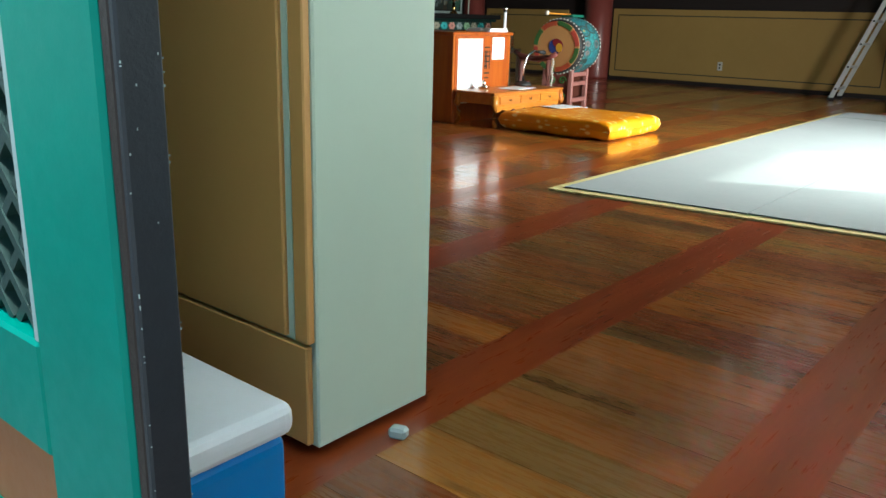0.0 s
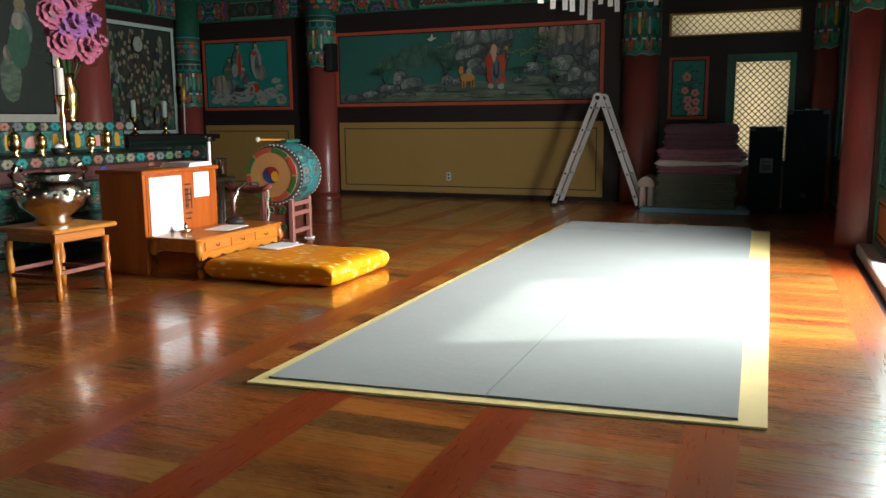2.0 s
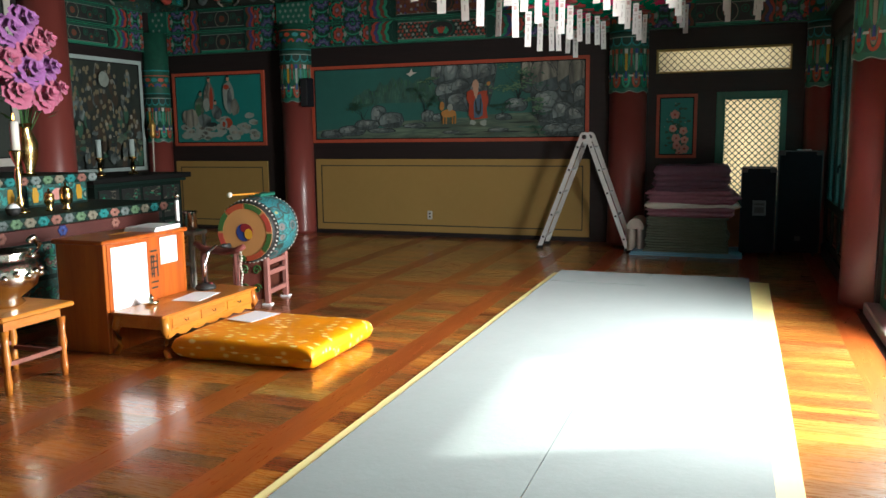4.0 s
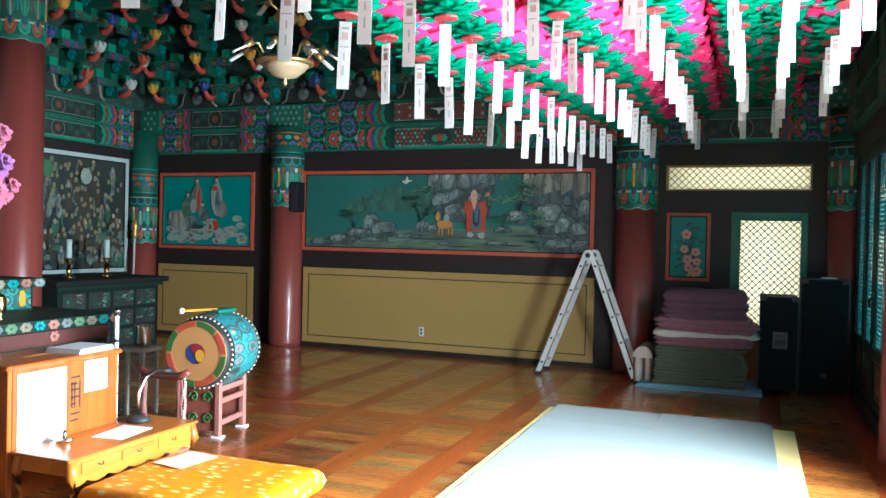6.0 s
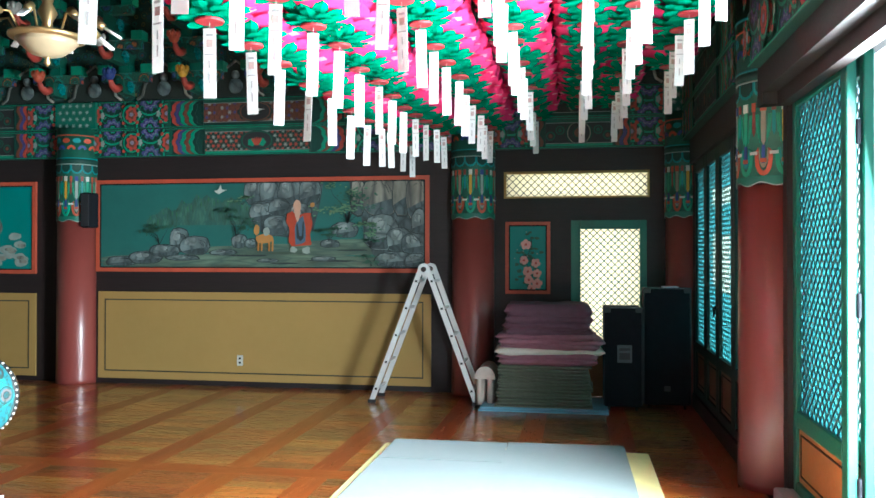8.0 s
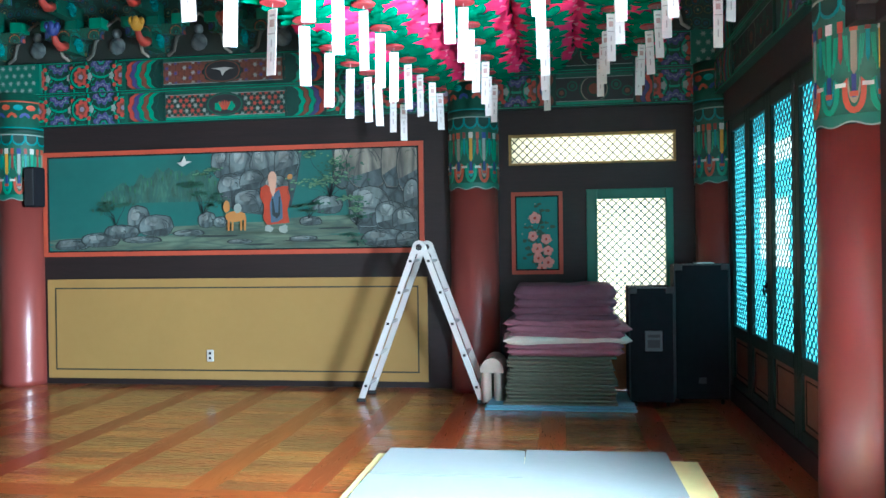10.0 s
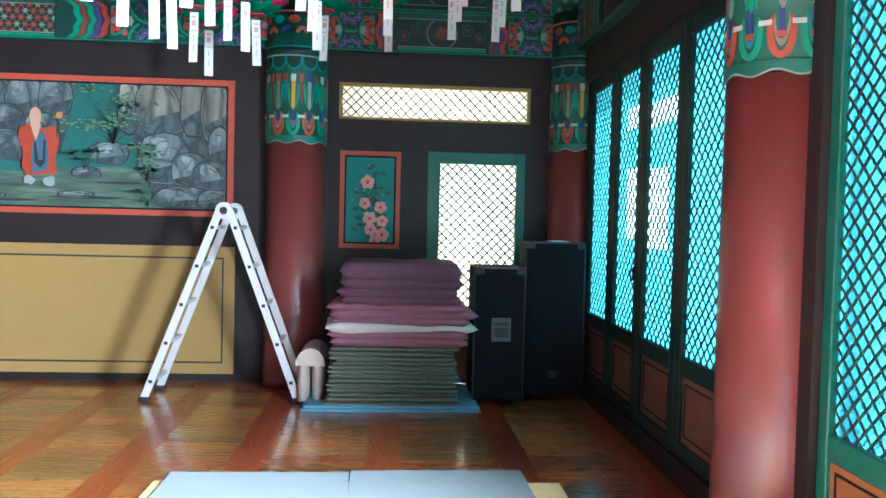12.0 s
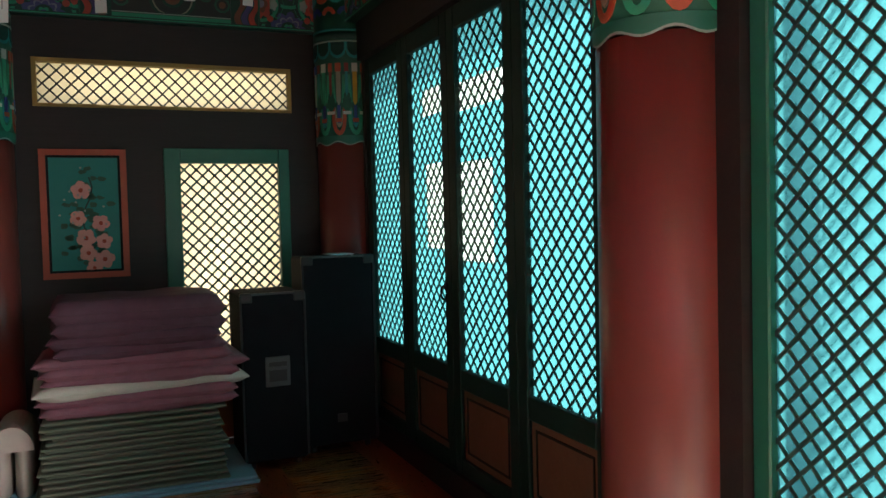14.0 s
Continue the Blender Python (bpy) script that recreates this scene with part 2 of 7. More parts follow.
M["black_line"] = surf("black_line_paint", (0.012, 0.012, 0.012), 0.3, 8, 0.7, spec=0.2)
M["cyan_film"] = sheet("cyan_film", (0.038, 0.158, 0.168), 0.88, 160)
M["pale_paper"] = sheet("pale_window_paper", (0.8, 0.84, 0.82), 0.7, 240)
M["pale_patch"] = sheet("window_paper_painted_sunlit", (0.24, 0.30, 0.25), 0.8, 240)
M["hanji"] = sheet("cream_mulberry_paper", (0.48, 0.39, 0.22), 0.7, 240)
M["dark_bar"] = surf("dark_lattice_bar", (0.022, 0.06, 0.05), 0.3, 20, 0.5)
M["mat"] = surf("grey_woven_mat", (0.138, 0.178, 0.175), 0.12, 3, 0.85, bump=0.4, sheen=0.2)
M["mat_edge"] = surf("pale_yellow_mat_binding", (0.72, 0.62, 0.26), 0.15, 5, 0.8, bump=0.3)
M["locker"] = surf("pale_green_enamel", (0.55, 0.68, 0.55), 0.08, 2, 0.4, bump=0.05)
M["locker_face"] = surf("beige_enamel", (0.6, 0.33, 0.10), 0.1, 2, 0.45, bump=0.05)
M["steel"] = surf("brushed_aluminium", (0.66, 0.66, 0.65), 0.12, 5, 0.42, 0.45, stretch=(1, 1, 0.2))
M["black"] = surf("black_cabinet_carpet", (0.008, 0.009, 0.012), 0.3, 12, 0.9, bump=0.4, spec=0.15)
M["band"] = ornament("painted_band", (0.015, 0.11, 0.065), ((0.34, 0.05, 0.03), (0.05, 0.07, 0.26), (0.02, 0.22, 0.17), (0.42, 0.12, 0.03)), 6.5)
M["band_dark"] = ornament("dark_painted_panel", (0.014, 0.05, 0.04), ((0.2, 0.04, 0.03), (0.02, 0.1, 0.16), (0.02, 0.13, 0.1), (0.18, 0.16, 0.05)), 11)
M["paint_orange"] = surf("orange_red_paint", (0.38, 0.065, 0.025), 0.3, 12, 0.55)
M["paint_blue"] = surf("ultramarine_paint", (0.02, 0.045, 0.2), 0.3, 12, 0.55)
M["paint_white"] = surf("off_white_paint", (0.5, 0.49, 0.44), 0.2, 12, 0.6)
M["paint_yellow"] = surf("yellow_paint", (0.55, 0.3, 0.02), 0.25, 12, 0.55)
M["paint_teal"] = surf("teal_paint", (0.01, 0.22, 0.22), 0.3, 10, 0.55)
M["head_green"] = surf("painted_head_green", (0.012, 0.10, 0.062), 0.5, 16, 0.6)
M["leaf_green"] = surf("bright_leaf_green_paint", (0.02, 0.27, 0.15), 0.35, 14, 0.6)
M["deep_green"] = surf("deep_green_paint", (0.006, 0.045, 0.032), 0.35, 14, 0.6)
M["rock_tone"] = surf("grey_tan_paint", (0.24, 0.22, 0.16), 0.3, 14, 0.6)
M["violet"] = surf("violet_blue_paint", (0.065, 0.06, 0.19), 0.3, 18, 0.6)
M["lilac"] = surf("pale_lilac_paint", (0.20, 0.19, 0.27), 0.25, 18, 0.6)
M["rust"] = surf("rust_brown_paint", (0.17, 0.055, 0.03), 0.35, 14, 0.6)
M["coral"] = surf("coral_red_paint", (0.40, 0.055, 0.035), 0.3, 16, 0.6)
M["night"] = surf("near_black_panel_paint", (0.022, 0.024, 0.024), 0.4, 14, 0.6)
M["ceiling"] = surf("dark_ceiling_boards", (0.03, 0.04, 0.035), 0.4, 2, 0.7)
M["stone"] = surf("granite_paving", (0.36, 0.35, 0.33), 0.25, 3, 0.8, bump=0.4)
M["gravel"] = surf("pale_gravel", (0.42, 0.40, 0.36), 0.3, 8, 0.9, bump=0.6)
M["roof"] = surf("dark_roof_timber", (0.05, 0.07, 0.06), 0.3, 3, 0.7)
M["brown_stop"] = surf("dark_brown_strip_paint", (0.03, 0.018, 0.014), 0.4, 9, 0.5, bump=0.3)
M["jamb"] = surf("blue_black_jamb_paint", (0.02, 0.028, 0.036), 0.4, 9, 0.5, bump=0.3)
M["pale_frame"] = surf("pale_blue_white_paint", (0.42, 0.52, 0.5), 0.2, 6, 0.5)
M["dim_red"] = surf("dull_red_paint", (0.22, 0.035, 0.025), 0.35, 6, 0.55)
M["speaker_grille"] = surf("speaker_grille_cloth", (0.02, 0.022, 0.025), 0.3, 60, 0.8, bump=0.4)
M["rose_deep"] = surf("magenta_silk", (0.5, 0.05, 0.2), 0.3, 8, 0.5, sheen=0.4)
M["bowl_glass"] = surf("alabaster_glass", (0.33, 0.25, 0.15), 0.2, 9, 0.35)
M["cloud_tone"] = surf("pale_grey_green_paint", (0.28, 0.33, 0.29), 0.4, 12, 0.6)


# ---- mesh helpers ----
def part(name, bm, material, parent=None, label="", smooth=False, loc=None):
    me = bpy.data.meshes.new(name)
    bmesh.ops.recalc_face_normals(bm, faces=bm.faces)
    bm.to_mesh(me)
    bm.free()
    if smooth:
        me.polygons.foreach_set("use_smooth", [True] * len(me.polygons))
    mats = material if isinstance(material, (list, tuple)) else [material]
    for k in mats:
        me.materials.append(M[k] if isinstance(k, str) else k)
    ob = new(name, me)
    if loc:
        ob.location = loc
    if parent is not None:
        ob.parent = parent
    if label:
        ob["label"] = label
    return ob


def thing(name, loc=(0, 0, 0), label="", category="", group="", kind="", rz=0.0):
    ob = new(name)
    ob.empty_display_size = 0.1
    ob.matrix_basis = pose(*loc, 0, 0, rz)
    return tagged(ob, label, category, group, kind)


def box(x0, x1, y0, y1, z0, z1, bevel=0.0, bm=None, segments=1):
    own = bm is None
    bm = bm or bmesh.new()
    r = bmesh.ops.create_cube(bm, size=1.0)
    vs = r["verts"]
    for v in vs:
        v.co = Vector(((x0 + x1) / 2 + v.co.x * (x1 - x0), (y0 + y1) / 2 + v.co.y * (y1 - y0), (z0 + z1) / 2 + v.co.z * (z1 - z0)))
    if bevel:
        es = list({e for v in vs for e in v.link_edges})
        bmesh.ops.bevel(bm, geom=es, offset=bevel, segments=segments, affect="EDGES", profile=0.6)
    return bm


def beam(bm, a, b, w, h, up=(0, 0, 1)):
    """A square bar from a to b, w wide and h high."""
    a, b = Vector(a), Vector(b)
    d = (b - a).normalized()
    s = d.cross(Vector(up))
    s = s.normalized() if s.length > 1e-6 else Vector((1, 0, 0))
    u = s.cross(d)
    vs = [bm.verts.new(p + s * (sx * w / 2) + u * (sy * h / 2)) for p in (a, b) for sx, sy in ((-1, -1), (1, -1), (1, 1), (-1, 1))]
    for f in ((3, 2, 1, 0), (4, 5, 6, 7), (0, 1, 5, 4), (1, 2, 6, 5), (2, 3, 7, 6), (3, 0, 4, 7)):
        bm.faces.new([vs[k] for k in f])
    return bm


def lathe(profile, seg=20, centre=(0, 0, 0), bm=None, axis="z"):
    """A turned body from (radius, height) pairs."""
    bm = bm or bmesh.new()
    rings = []
    cx, cy, cz = centre
    for r, h in profile:
        ring = []
        for k in range(seg):
            a = 2 * math.pi * k / seg
            p = (r * math.cos(a), r * math.sin(a), h)
            if axis == "x":
                p = (p[2], p[0], p[1])
            elif axis == "y":
                p = (p[1], p[2], p[0])
            ring.append(bm.verts.new((cx + p[0], cy + p[1], cz + p[2])))
        rings.append(ring)
    for a, b in zip(rings, rings[1:]):
        for k in range(seg):
            bm.faces.new((a[k], a[(k + 1) % seg], b[(k + 1) % seg], b[k]))
    for ring in (rings[0][::-1], rings[-1]):
        bm.faces.new(ring)
    return bm


def tube(points, r, seg=8, bm=None):
    bm = bm or bmesh.new()
    pts = [Vector(p) for p in points]
    rings = []
    for k, p in enumerate(pts):
        d = (pts[min(k + 1, len(pts) - 1)] - pts[max(k - 1, 0)]).normalized()
        s = d.cross(Vector((0, 0, 1)))
        s = s.normalized() if s.length > 1e-3 else Vector((1, 0, 0))
        u = s.cross(d)
        rr = r[k] if isinstance(r, (list, tuple)) else r
        rings.append([bm.verts.new(p + rr * (s * math.cos(2 * math.pi * j / seg) + u * math.sin(2 * math.pi * j / seg))) for j in range(seg)])
    for a, b in zip(rings, rings[1:]):
        for j in range(seg):
            bm.faces.new((a[j], a[(j + 1) % seg], b[(j + 1) % seg], b[j]))
    bm.faces.new(rings[0][::-1])
    bm.faces.new(rings[-1])
    return bm


def ball(bm, c, r, seg=10, squash=(1, 1, 1)):
    v = bmesh.ops.create_uvsphere(bm, u_segments=seg, v_segments=max(4, seg // 2 + 1), radius=r)["verts"]
    for p in v:
        p.co = Vector((c[0] + p.co.x * squash[0], c[1] + p.co.y * squash[1], c[2] + p.co.z * squash[2]))
    return bm


def prism(bm, outline, depth, to_world):
    """A flat piece with thickness: outline in (u, v), to_world(u, v, d) gives its place."""
    f = [bm.verts.new(to_world(u, v, depth)) for u, v in outline]
    b = [bm.verts.new(to_world(u, v, 0)) for u, v in outline]
    bm.faces.new(f)
    n = len(f)
    for k in range(n):
        bm.faces.new((f[k], b[k], b[(k + 1) % n], f[(k + 1) % n]))
    return bm


def lattice_bars(u0, u1, v0, v1, cell, width, depth, place):
    """Crossing diagonal bars clipped to a rectangle. place(u, v, d) maps to the world."""
    bm = bmesh.new()
    w, h = u1 - u0, v1 - v0
    n = int((w + h) / cell) + 1
    for sign in (1, -1):
        for k in range(1, n + 1):
            c = k * cell
            if sign == 1:
                a, b = (max(0, c - h), min(c, h)), (min(c, w), max(0, c - w))
            else:
                a, b = (max(0, c - h), h - min(c, h)), (min(c, w), h - max(0, c - w))
            du, dv = b[0] - a[0], b[1] - a[1]
            ln = math.hypot(du, dv)
            if ln < 0.02:
                continue
            nu, nv = -dv / ln * width / 2, du / ln * width / 2
            o = [(a[0] + nu, a[1] + nv), (a[0] - nu, a[1] - nv), (b[0] - nu, b[1] - nv), (b[0] + nu, b[1] + nv)]
            d = depth + (0.002 if sign == 1 else 0)
            prism(bm, [(u0 + u, v0 + v) for u, v in o], d, place)
    return bm

# ---- ground and floor slab ----
NW, EW, SW, WW = 12.70, 1.68, 1.50, -7.85   # inner faces: north, east, south, west
g = bmesh.new()
bmesh.ops.create_grid(g, x_segments=8, y_segments=8, size=600)
tagged(part("ground", g, "gravel", loc=(0, 0, -0.62)), "pale gravel temple yard in bright sun", "ground", kind="structure")
tagged(part("pavement", box(-10, 4.2, -2.2, 15, -0.62, -0.10, 0.03), "stone"), "granite terrace round the hall", "terrace", kind="structure")
floor = tagged(part("floor", box(WW - 0.1, EW + 0.3, SW - 0.1, NW + 0.1, -0.10, -0.022), "dark_beam"), "varnished wooden plank floor framed by red strips", "floor", kind="structure")

# ---- north wall ----
b = bmesh.new()
T = 0.22
for x0, x1, z0, z1 in ((WW, -0.27, 0, 4.9), (1.27, 2.05, 0, 4.9), (-0.27, 0.45, 0, 2.12), (1.24, 1.27, 0, 2.12), (0.45, 1.24, 1.88, 2.12), (-0.27, 1.27, 2.41, 4.9)):
    box(x0, x1, NW, NW + T, z0 if z0 else -0.1, z1, bm=b)
wall_n = tagged(part("wall_north", b, "dark_beam"), "dark brown timber end wall with painted panels", "wall", kind="structure")
b = bmesh.new()
box(WW - 0.22, WW, SW - 0.1, NW + T, -0.1, 4.9, bm=b)
tagged(part("wall_west", b, "dark_beam"), "dark timber wall behind the altar", "wall", kind="structure")
b = bmesh.new()
box(WW, -0.62, SW - 0.12, SW, -0.1, 4.9, bm=b)
box(1.55, 2.05, SW - 0.12, SW, -0.1, 4.9, bm=b)
box(-0.62, 1.55, SW - 0.12, SW, 2.45, 4.9, bm=b)
tagged(part("wall_south", b, "dark_beam"), "dark timber wall with the entrance door", "wall", kind="structure")
# east wall: head beam, sill and posts
b = bmesh.new()
box(EW - 0.04, EW + 0.30, SW, 4.92, 2.43, 4.9, bm=b)
box(EW - 0.04, EW + 0.30, 9.17, NW, 2.43, 4.9, bm=b)
box(EW - 0.04, EW + 0.30, 4.92, 9.17, 2.505, 4.9, bm=b)
box(EW + 0.05, EW + 0.12, 4.92, 9.17, 2.415, 2.505, bm=b)
box(EW - 0.02, EW + 0.22, SW, 4.72, -0.1, 0.12, bm=b)
box(EW - 0.02, EW + 0.22, 9.5, NW, -0.1, 0.12, bm=b)
for y0, y1 in ((12.37, NW), (9.5, 9.70), (4.5, 4.72), (SW, 1.75)):
    box(EW - 0.01, EW + 0.16, y0, y1, 0.12, 2.43, bm=b)
for y0, y1 in ((9.17, 9.5), (4.72, 4.92)):
    box(EW + 0.10, EW + 0.26, y0, y1, 0.0, 2.43, bm=b)
wall_e = tagged(part("wall_east", b, "dark_beam"), "dark timber wall frame holding lattice doors", "wall", kind="structure")
sill = tagged(part("door_sill", box(EW + 0.02, EW + 0.34, 4.92, 9.2, -0.02, 0.075, 0.012), "stone"), "pale worn threshold of the open doors", "threshold", kind="structure")

# ---- ceiling and roof ----
b = box(WW, EW + 0.3, SW, NW, 4.9, 5.0)
for k in range(14):
    x = WW + 0.35 + k * 0.7
    box(x - 0.04, x + 0.04, SW, NW, 4.80, 4.9, bm=b)
for k in range(16):
    y = SW + 0.35 + k * 0.7
    box(WW, EW, y - 0.04, y + 0.04, 4.82, 4.9, bm=b)
tagged(part("ceiling", b, "ceiling"), "dark painted coffered ceiling", "ceiling", kind="structure")
roof = thing("roof", (0, 0, 0), "deep temple eaves with timber rafters", "roof", kind="structure")
b = bmesh.new()
box(WW - 2.0, EW + 1.5, SW - 1.7, NW + 2.0, 5.0, 5.15, bm=b)
for (xa, ya), (xb, yb) in (((EW + 0.2, SW - 1.8), (EW + 1.7, NW + 2.0)),):
    v = [b.verts.new(p) for p in ((xa, ya, 4.75), (xa, yb, 4.75), (xb, yb, 3.95), (xb, ya, 3.95), (xa, ya, 4.95), (xa, yb, 4.95), (xb, yb, 4.15), (xb, ya, 4.15))]
    for f in ((0, 1, 2, 3), (7, 6, 5, 4), (0, 3, 7, 4), (1, 5, 6, 2), (3, 2, 6, 7), (0, 4, 5, 1)):
        b.faces.new([v[k] for k in f])
part("eave_boards", b, "roof", roof)
for k in range(30):
    y = SW - 1.5 + k * 0.52
    part("rafter", lathe([(0.06, 0), (0.06, 1.7)], 8), "dark_green", roof).matrix_basis = look((EW + 0.15, y, 4.68), (EW + 1.7, y, 3.86)) @ pose(0, 0, 0, 180)

# ---- columns ----
def column(x, y, r, z1=1.90, top=3.3, lab="round oxide-red timber column with a painted head", base=0.0):
    c = thing("column", (x, y, base), lab, "column", "timber columns")
    prof = [(r * 1.01, 0.0), (r * 1.02, 0.05), (r, 0.4), (r * 0.985, z1 - base)]
    part("shaft", lathe(prof, 28), "column", c, smooth=True)
    # painted head: wavy hem, loops, tongues, swags, then rings
    zb = z1 - base
    on = lambda rad: (lambda u, v, d: Vector(((rad + d) * math.cos(u / r), (rad + d) * math.sin(u / r), v)))
    seg = 64
    for name, lo, hi, mt, wob, rad in (("hem_line", -0.004, 0.012, "cloud_tone", 0.012, 0.005), ("hem", 0.004, 0.05, "green", 0.012, 0.007)):
        bm = bmesh.new()
        rings = [[bm.verts.new(on(r + rad)(2 * math.pi * r * k / seg, zb + z + w * math.sin(k * math.pi / 4), 0)) for k in range(seg)] for z, w in ((lo, wob), (hi, wob if name == "hem_line" else 0))]
        for k in range(seg):
            bm.faces.new((rings[0][k], rings[0][(k + 1) % seg], rings[1][(k + 1) % seg], rings[1][k]))
        part(name, bm, mt, c, smooth=True)
    part("head", lathe([(r + 0.003, zb + 0.045), (r + 0.003, top - base)], 32), "head_green", c, "painted ornament in green, red and blue", smooth=True)
    n = 12
    step = 2 * math.pi * r / n
    for k in range(n):
        u0 = k * step
        near = on(r + 0.003)
        for rad, wd, mt, d in ((0.44, 0.20, "leaf_green" if k % 2 else "paint_orange", 0.004), (0.24, 0.08, "paint_teal" if k % 2 else "rock_tone", 0.005)):
            bm = bmesh.new()
            pts = [(u0 - rad * step, zb + 0.20)] + [(u0 - rad * step * math.cos(t), zb + 0.05 + (0.44 - rad) * 0.25 + 0.10 * (1 - math.sin(t))) for t in [math.pi * j / 8 for j in range(9)]] + [(u0 + rad * step, zb + 0.20)]
            for (a, b1), (a2, b2) in zip(pts, pts[1:]):
                m1, m2 = (u0 - a) * wd * 2.2, (u0 - a2) * wd * 2.2
                prism(bm, [(a, b1), (a2, b2), (a2 + m2, b2 + 0.03), (a + m1, b1 + 0.03)], d, near)
            part("painted_loop", bm, mt, c)
        bm = bmesh.new()
        prism(bm, [(u0 - 0.010, zb + 0.13), (u0 + 0.010, zb + 0.13), (u0 + 0.010, zb + 0.245), (u0 - 0.010, zb + 0.245)], 0.006, near)
        part("painted_tongue", bm, "paint_blue", c)
        bm = bmesh.new()
        prism(bm, [(u0 - 0.019, zb + 0.135), (u0 + 0.019, zb + 0.135), (u0 + 0.019, zb + 0.160), (u0 - 0.019, zb + 0.160)], 0.008, near)
        part("painted_square", bm, "paint_orange", c)
        um = u0 + step / 2
        bm = bmesh.new()
        prism(bm, [(um - 0.025, zb + 0.185), (um + 0.025, zb + 0.185), (um + 0.025, zb + 0.205), (um - 0.025, zb + 0.205)], 0.008, near)
        part("white_bar", bm, "paint_white", c)
        # hanging tongues between feathered green strokes
        for q, (uu, w, lo, mt) in enumerate(((u0, 0.014, 0.27, ("rock_tone", "paint_yellow", "cloud_tone", "leaf_green")[k % 4]), (um, 0.009, 0.33, ("paint_teal", "dim_red")[k % 2]))):
            bm = bmesh.new()
            prism(bm, [(uu, zb + lo - 0.03), (uu + w, zb + lo), (uu + w, zb + 0.46), (uu - w, zb + 0.46), (uu - w, zb + lo)], 0.004, near)
            part("painted_tongue", bm, mt, c)
            bm = bmesh.new()
            prism(bm, [(uu - w - 0.004, zb + 0.46), (uu + w + 0.004, zb + 0.46), (uu + w + 0.004, zb + 0.515), (uu - w - 0.004, zb + 0.515)], 0.006, near)
            part("painted_square", bm, (("paint_orange", "paint_white", "paint_blue", "paint_white")[k % 4], ("dim_red", "paint_orange")[k % 2])[q], c)
        bm = bmesh.new()
        for side in (-1, 1):
            for j in range(3):
                a = u0 + side * (0.018 + 0.008 * j)
                prism(bm, [(a, zb + 0.26 + 0.03 * j), (a + side * 0.006, zb + 0.26 + 0.03 * j), (a + side * 0.016, zb + 0.44), (a + side * 0.011, zb + 0.44)], 0.0035, near)
        part("painted_feather", bm, "leaf_green", c)
        for w, dz, mt, d in ((0.50, 0.0, "paint_teal", 0.004), (0.40, 0.018, "deep_green", 0.006)):
            bm = bmesh.new()
            prism(bm, [(u0 - w * step, zb + 0.65), (u0 - w * step, zb + 0.60)] + [(u0 - w * step * math.cos(t), zb + 0.60 + dz - 0.055 * math.sin(t)) for t in [math.pi * j / 6 for j in range(1, 6)]] + [(u0 + w * step, zb + 0.60), (u0 + w * step, zb + 0.65)], d, near)
            part("painted_swag", bm, mt, c)
        if zb + 1.0 < top - base + 0.1:
            bm = bmesh.new()
            for j in range(5):
                t = math.pi * (j + 0.5) / 5
                prism(bm, [(um + 0.034 * math.cos(t) + 0.016 * math.cos(e1), zb + 0.83 + 0.034 * math.sin(t) + 0.016 * math.sin(e1)) for e1 in [2 * math.pi * i / 7 for i in range(7)]], 0.004, near)
            part("painted_flower", bm, "paint_orange" if k % 2 else "paint_blue", c)
            bm = bmesh.new()
            prism(bm, [(u0 + 0.045 * math.cos(t), zb + 0.93 + 0.03 * math.sin(t)) for t in [2 * math.pi * i / 9 for i in range(9)]], 0.004, near)
            part("painted_flower", bm, "paint_orange" if k % 2 else "paint_teal", c)
    for dz, h, mt in ((0.65, 0.012, "cloud_tone"), (0.67, 0.045, "deep_green"), (0.722, 0.012, "paint_teal"), (0.985, 0.014, "paint_orange"), (1.06, 0.02, "paint_teal")):
        if zb + dz + h < top - base:
            part("painted_ring", lathe([(r + 0.008, zb + dz), (r + 0.008, zb + dz + h)], 32), mt, c, smooth=True)
    return c


column(-5.32, 12.66, 0.225, top=2.978)
column(-0.60, 12.66, 0.232, top=2.978)
column(1.62, 12.60, 0.20, top=2.978, lab="corner column, oxide red with a painted head")
column(-7.74, 12.58, 0.19, 1.35, top=2.978, lab="corner column beside the altar, painted head")
column(1.79, 9.50, 0.235, 1.95)
column(1.79, 4.72, 0.235, 1.95)
column(-7.0, 9.75, 0.27, 3.57, 4.9, lab="tall red interior column beside the altar")
column(-7.0, 4.40, 0.27, 3.57, 4.9, lab="tall red interior column beside the altar")

# ---- painted bands over the walls ----
BAND_LAYER = 0.0007


def disc(u, v, r, z0, z1, lobes=0, n=0, squash=1.0, turn=0.0):
    """A round or lobed outline, cut off at the edges of its beam."""
    n = n or (lobes * 4 if lobes else 18)
    out = []
    for k in range(n):
        t = 2 * math.pi * k / n + turn
        q = r * (1 - 0.13 + 0.13 * abs(math.cos(lobes * (t - turn) / 2)) * 2 - 0.13) if lobes else r
        out.append((u + q * math.cos(t), min(max(v + q * squash * math.sin(t), z0), z1)))
    return out


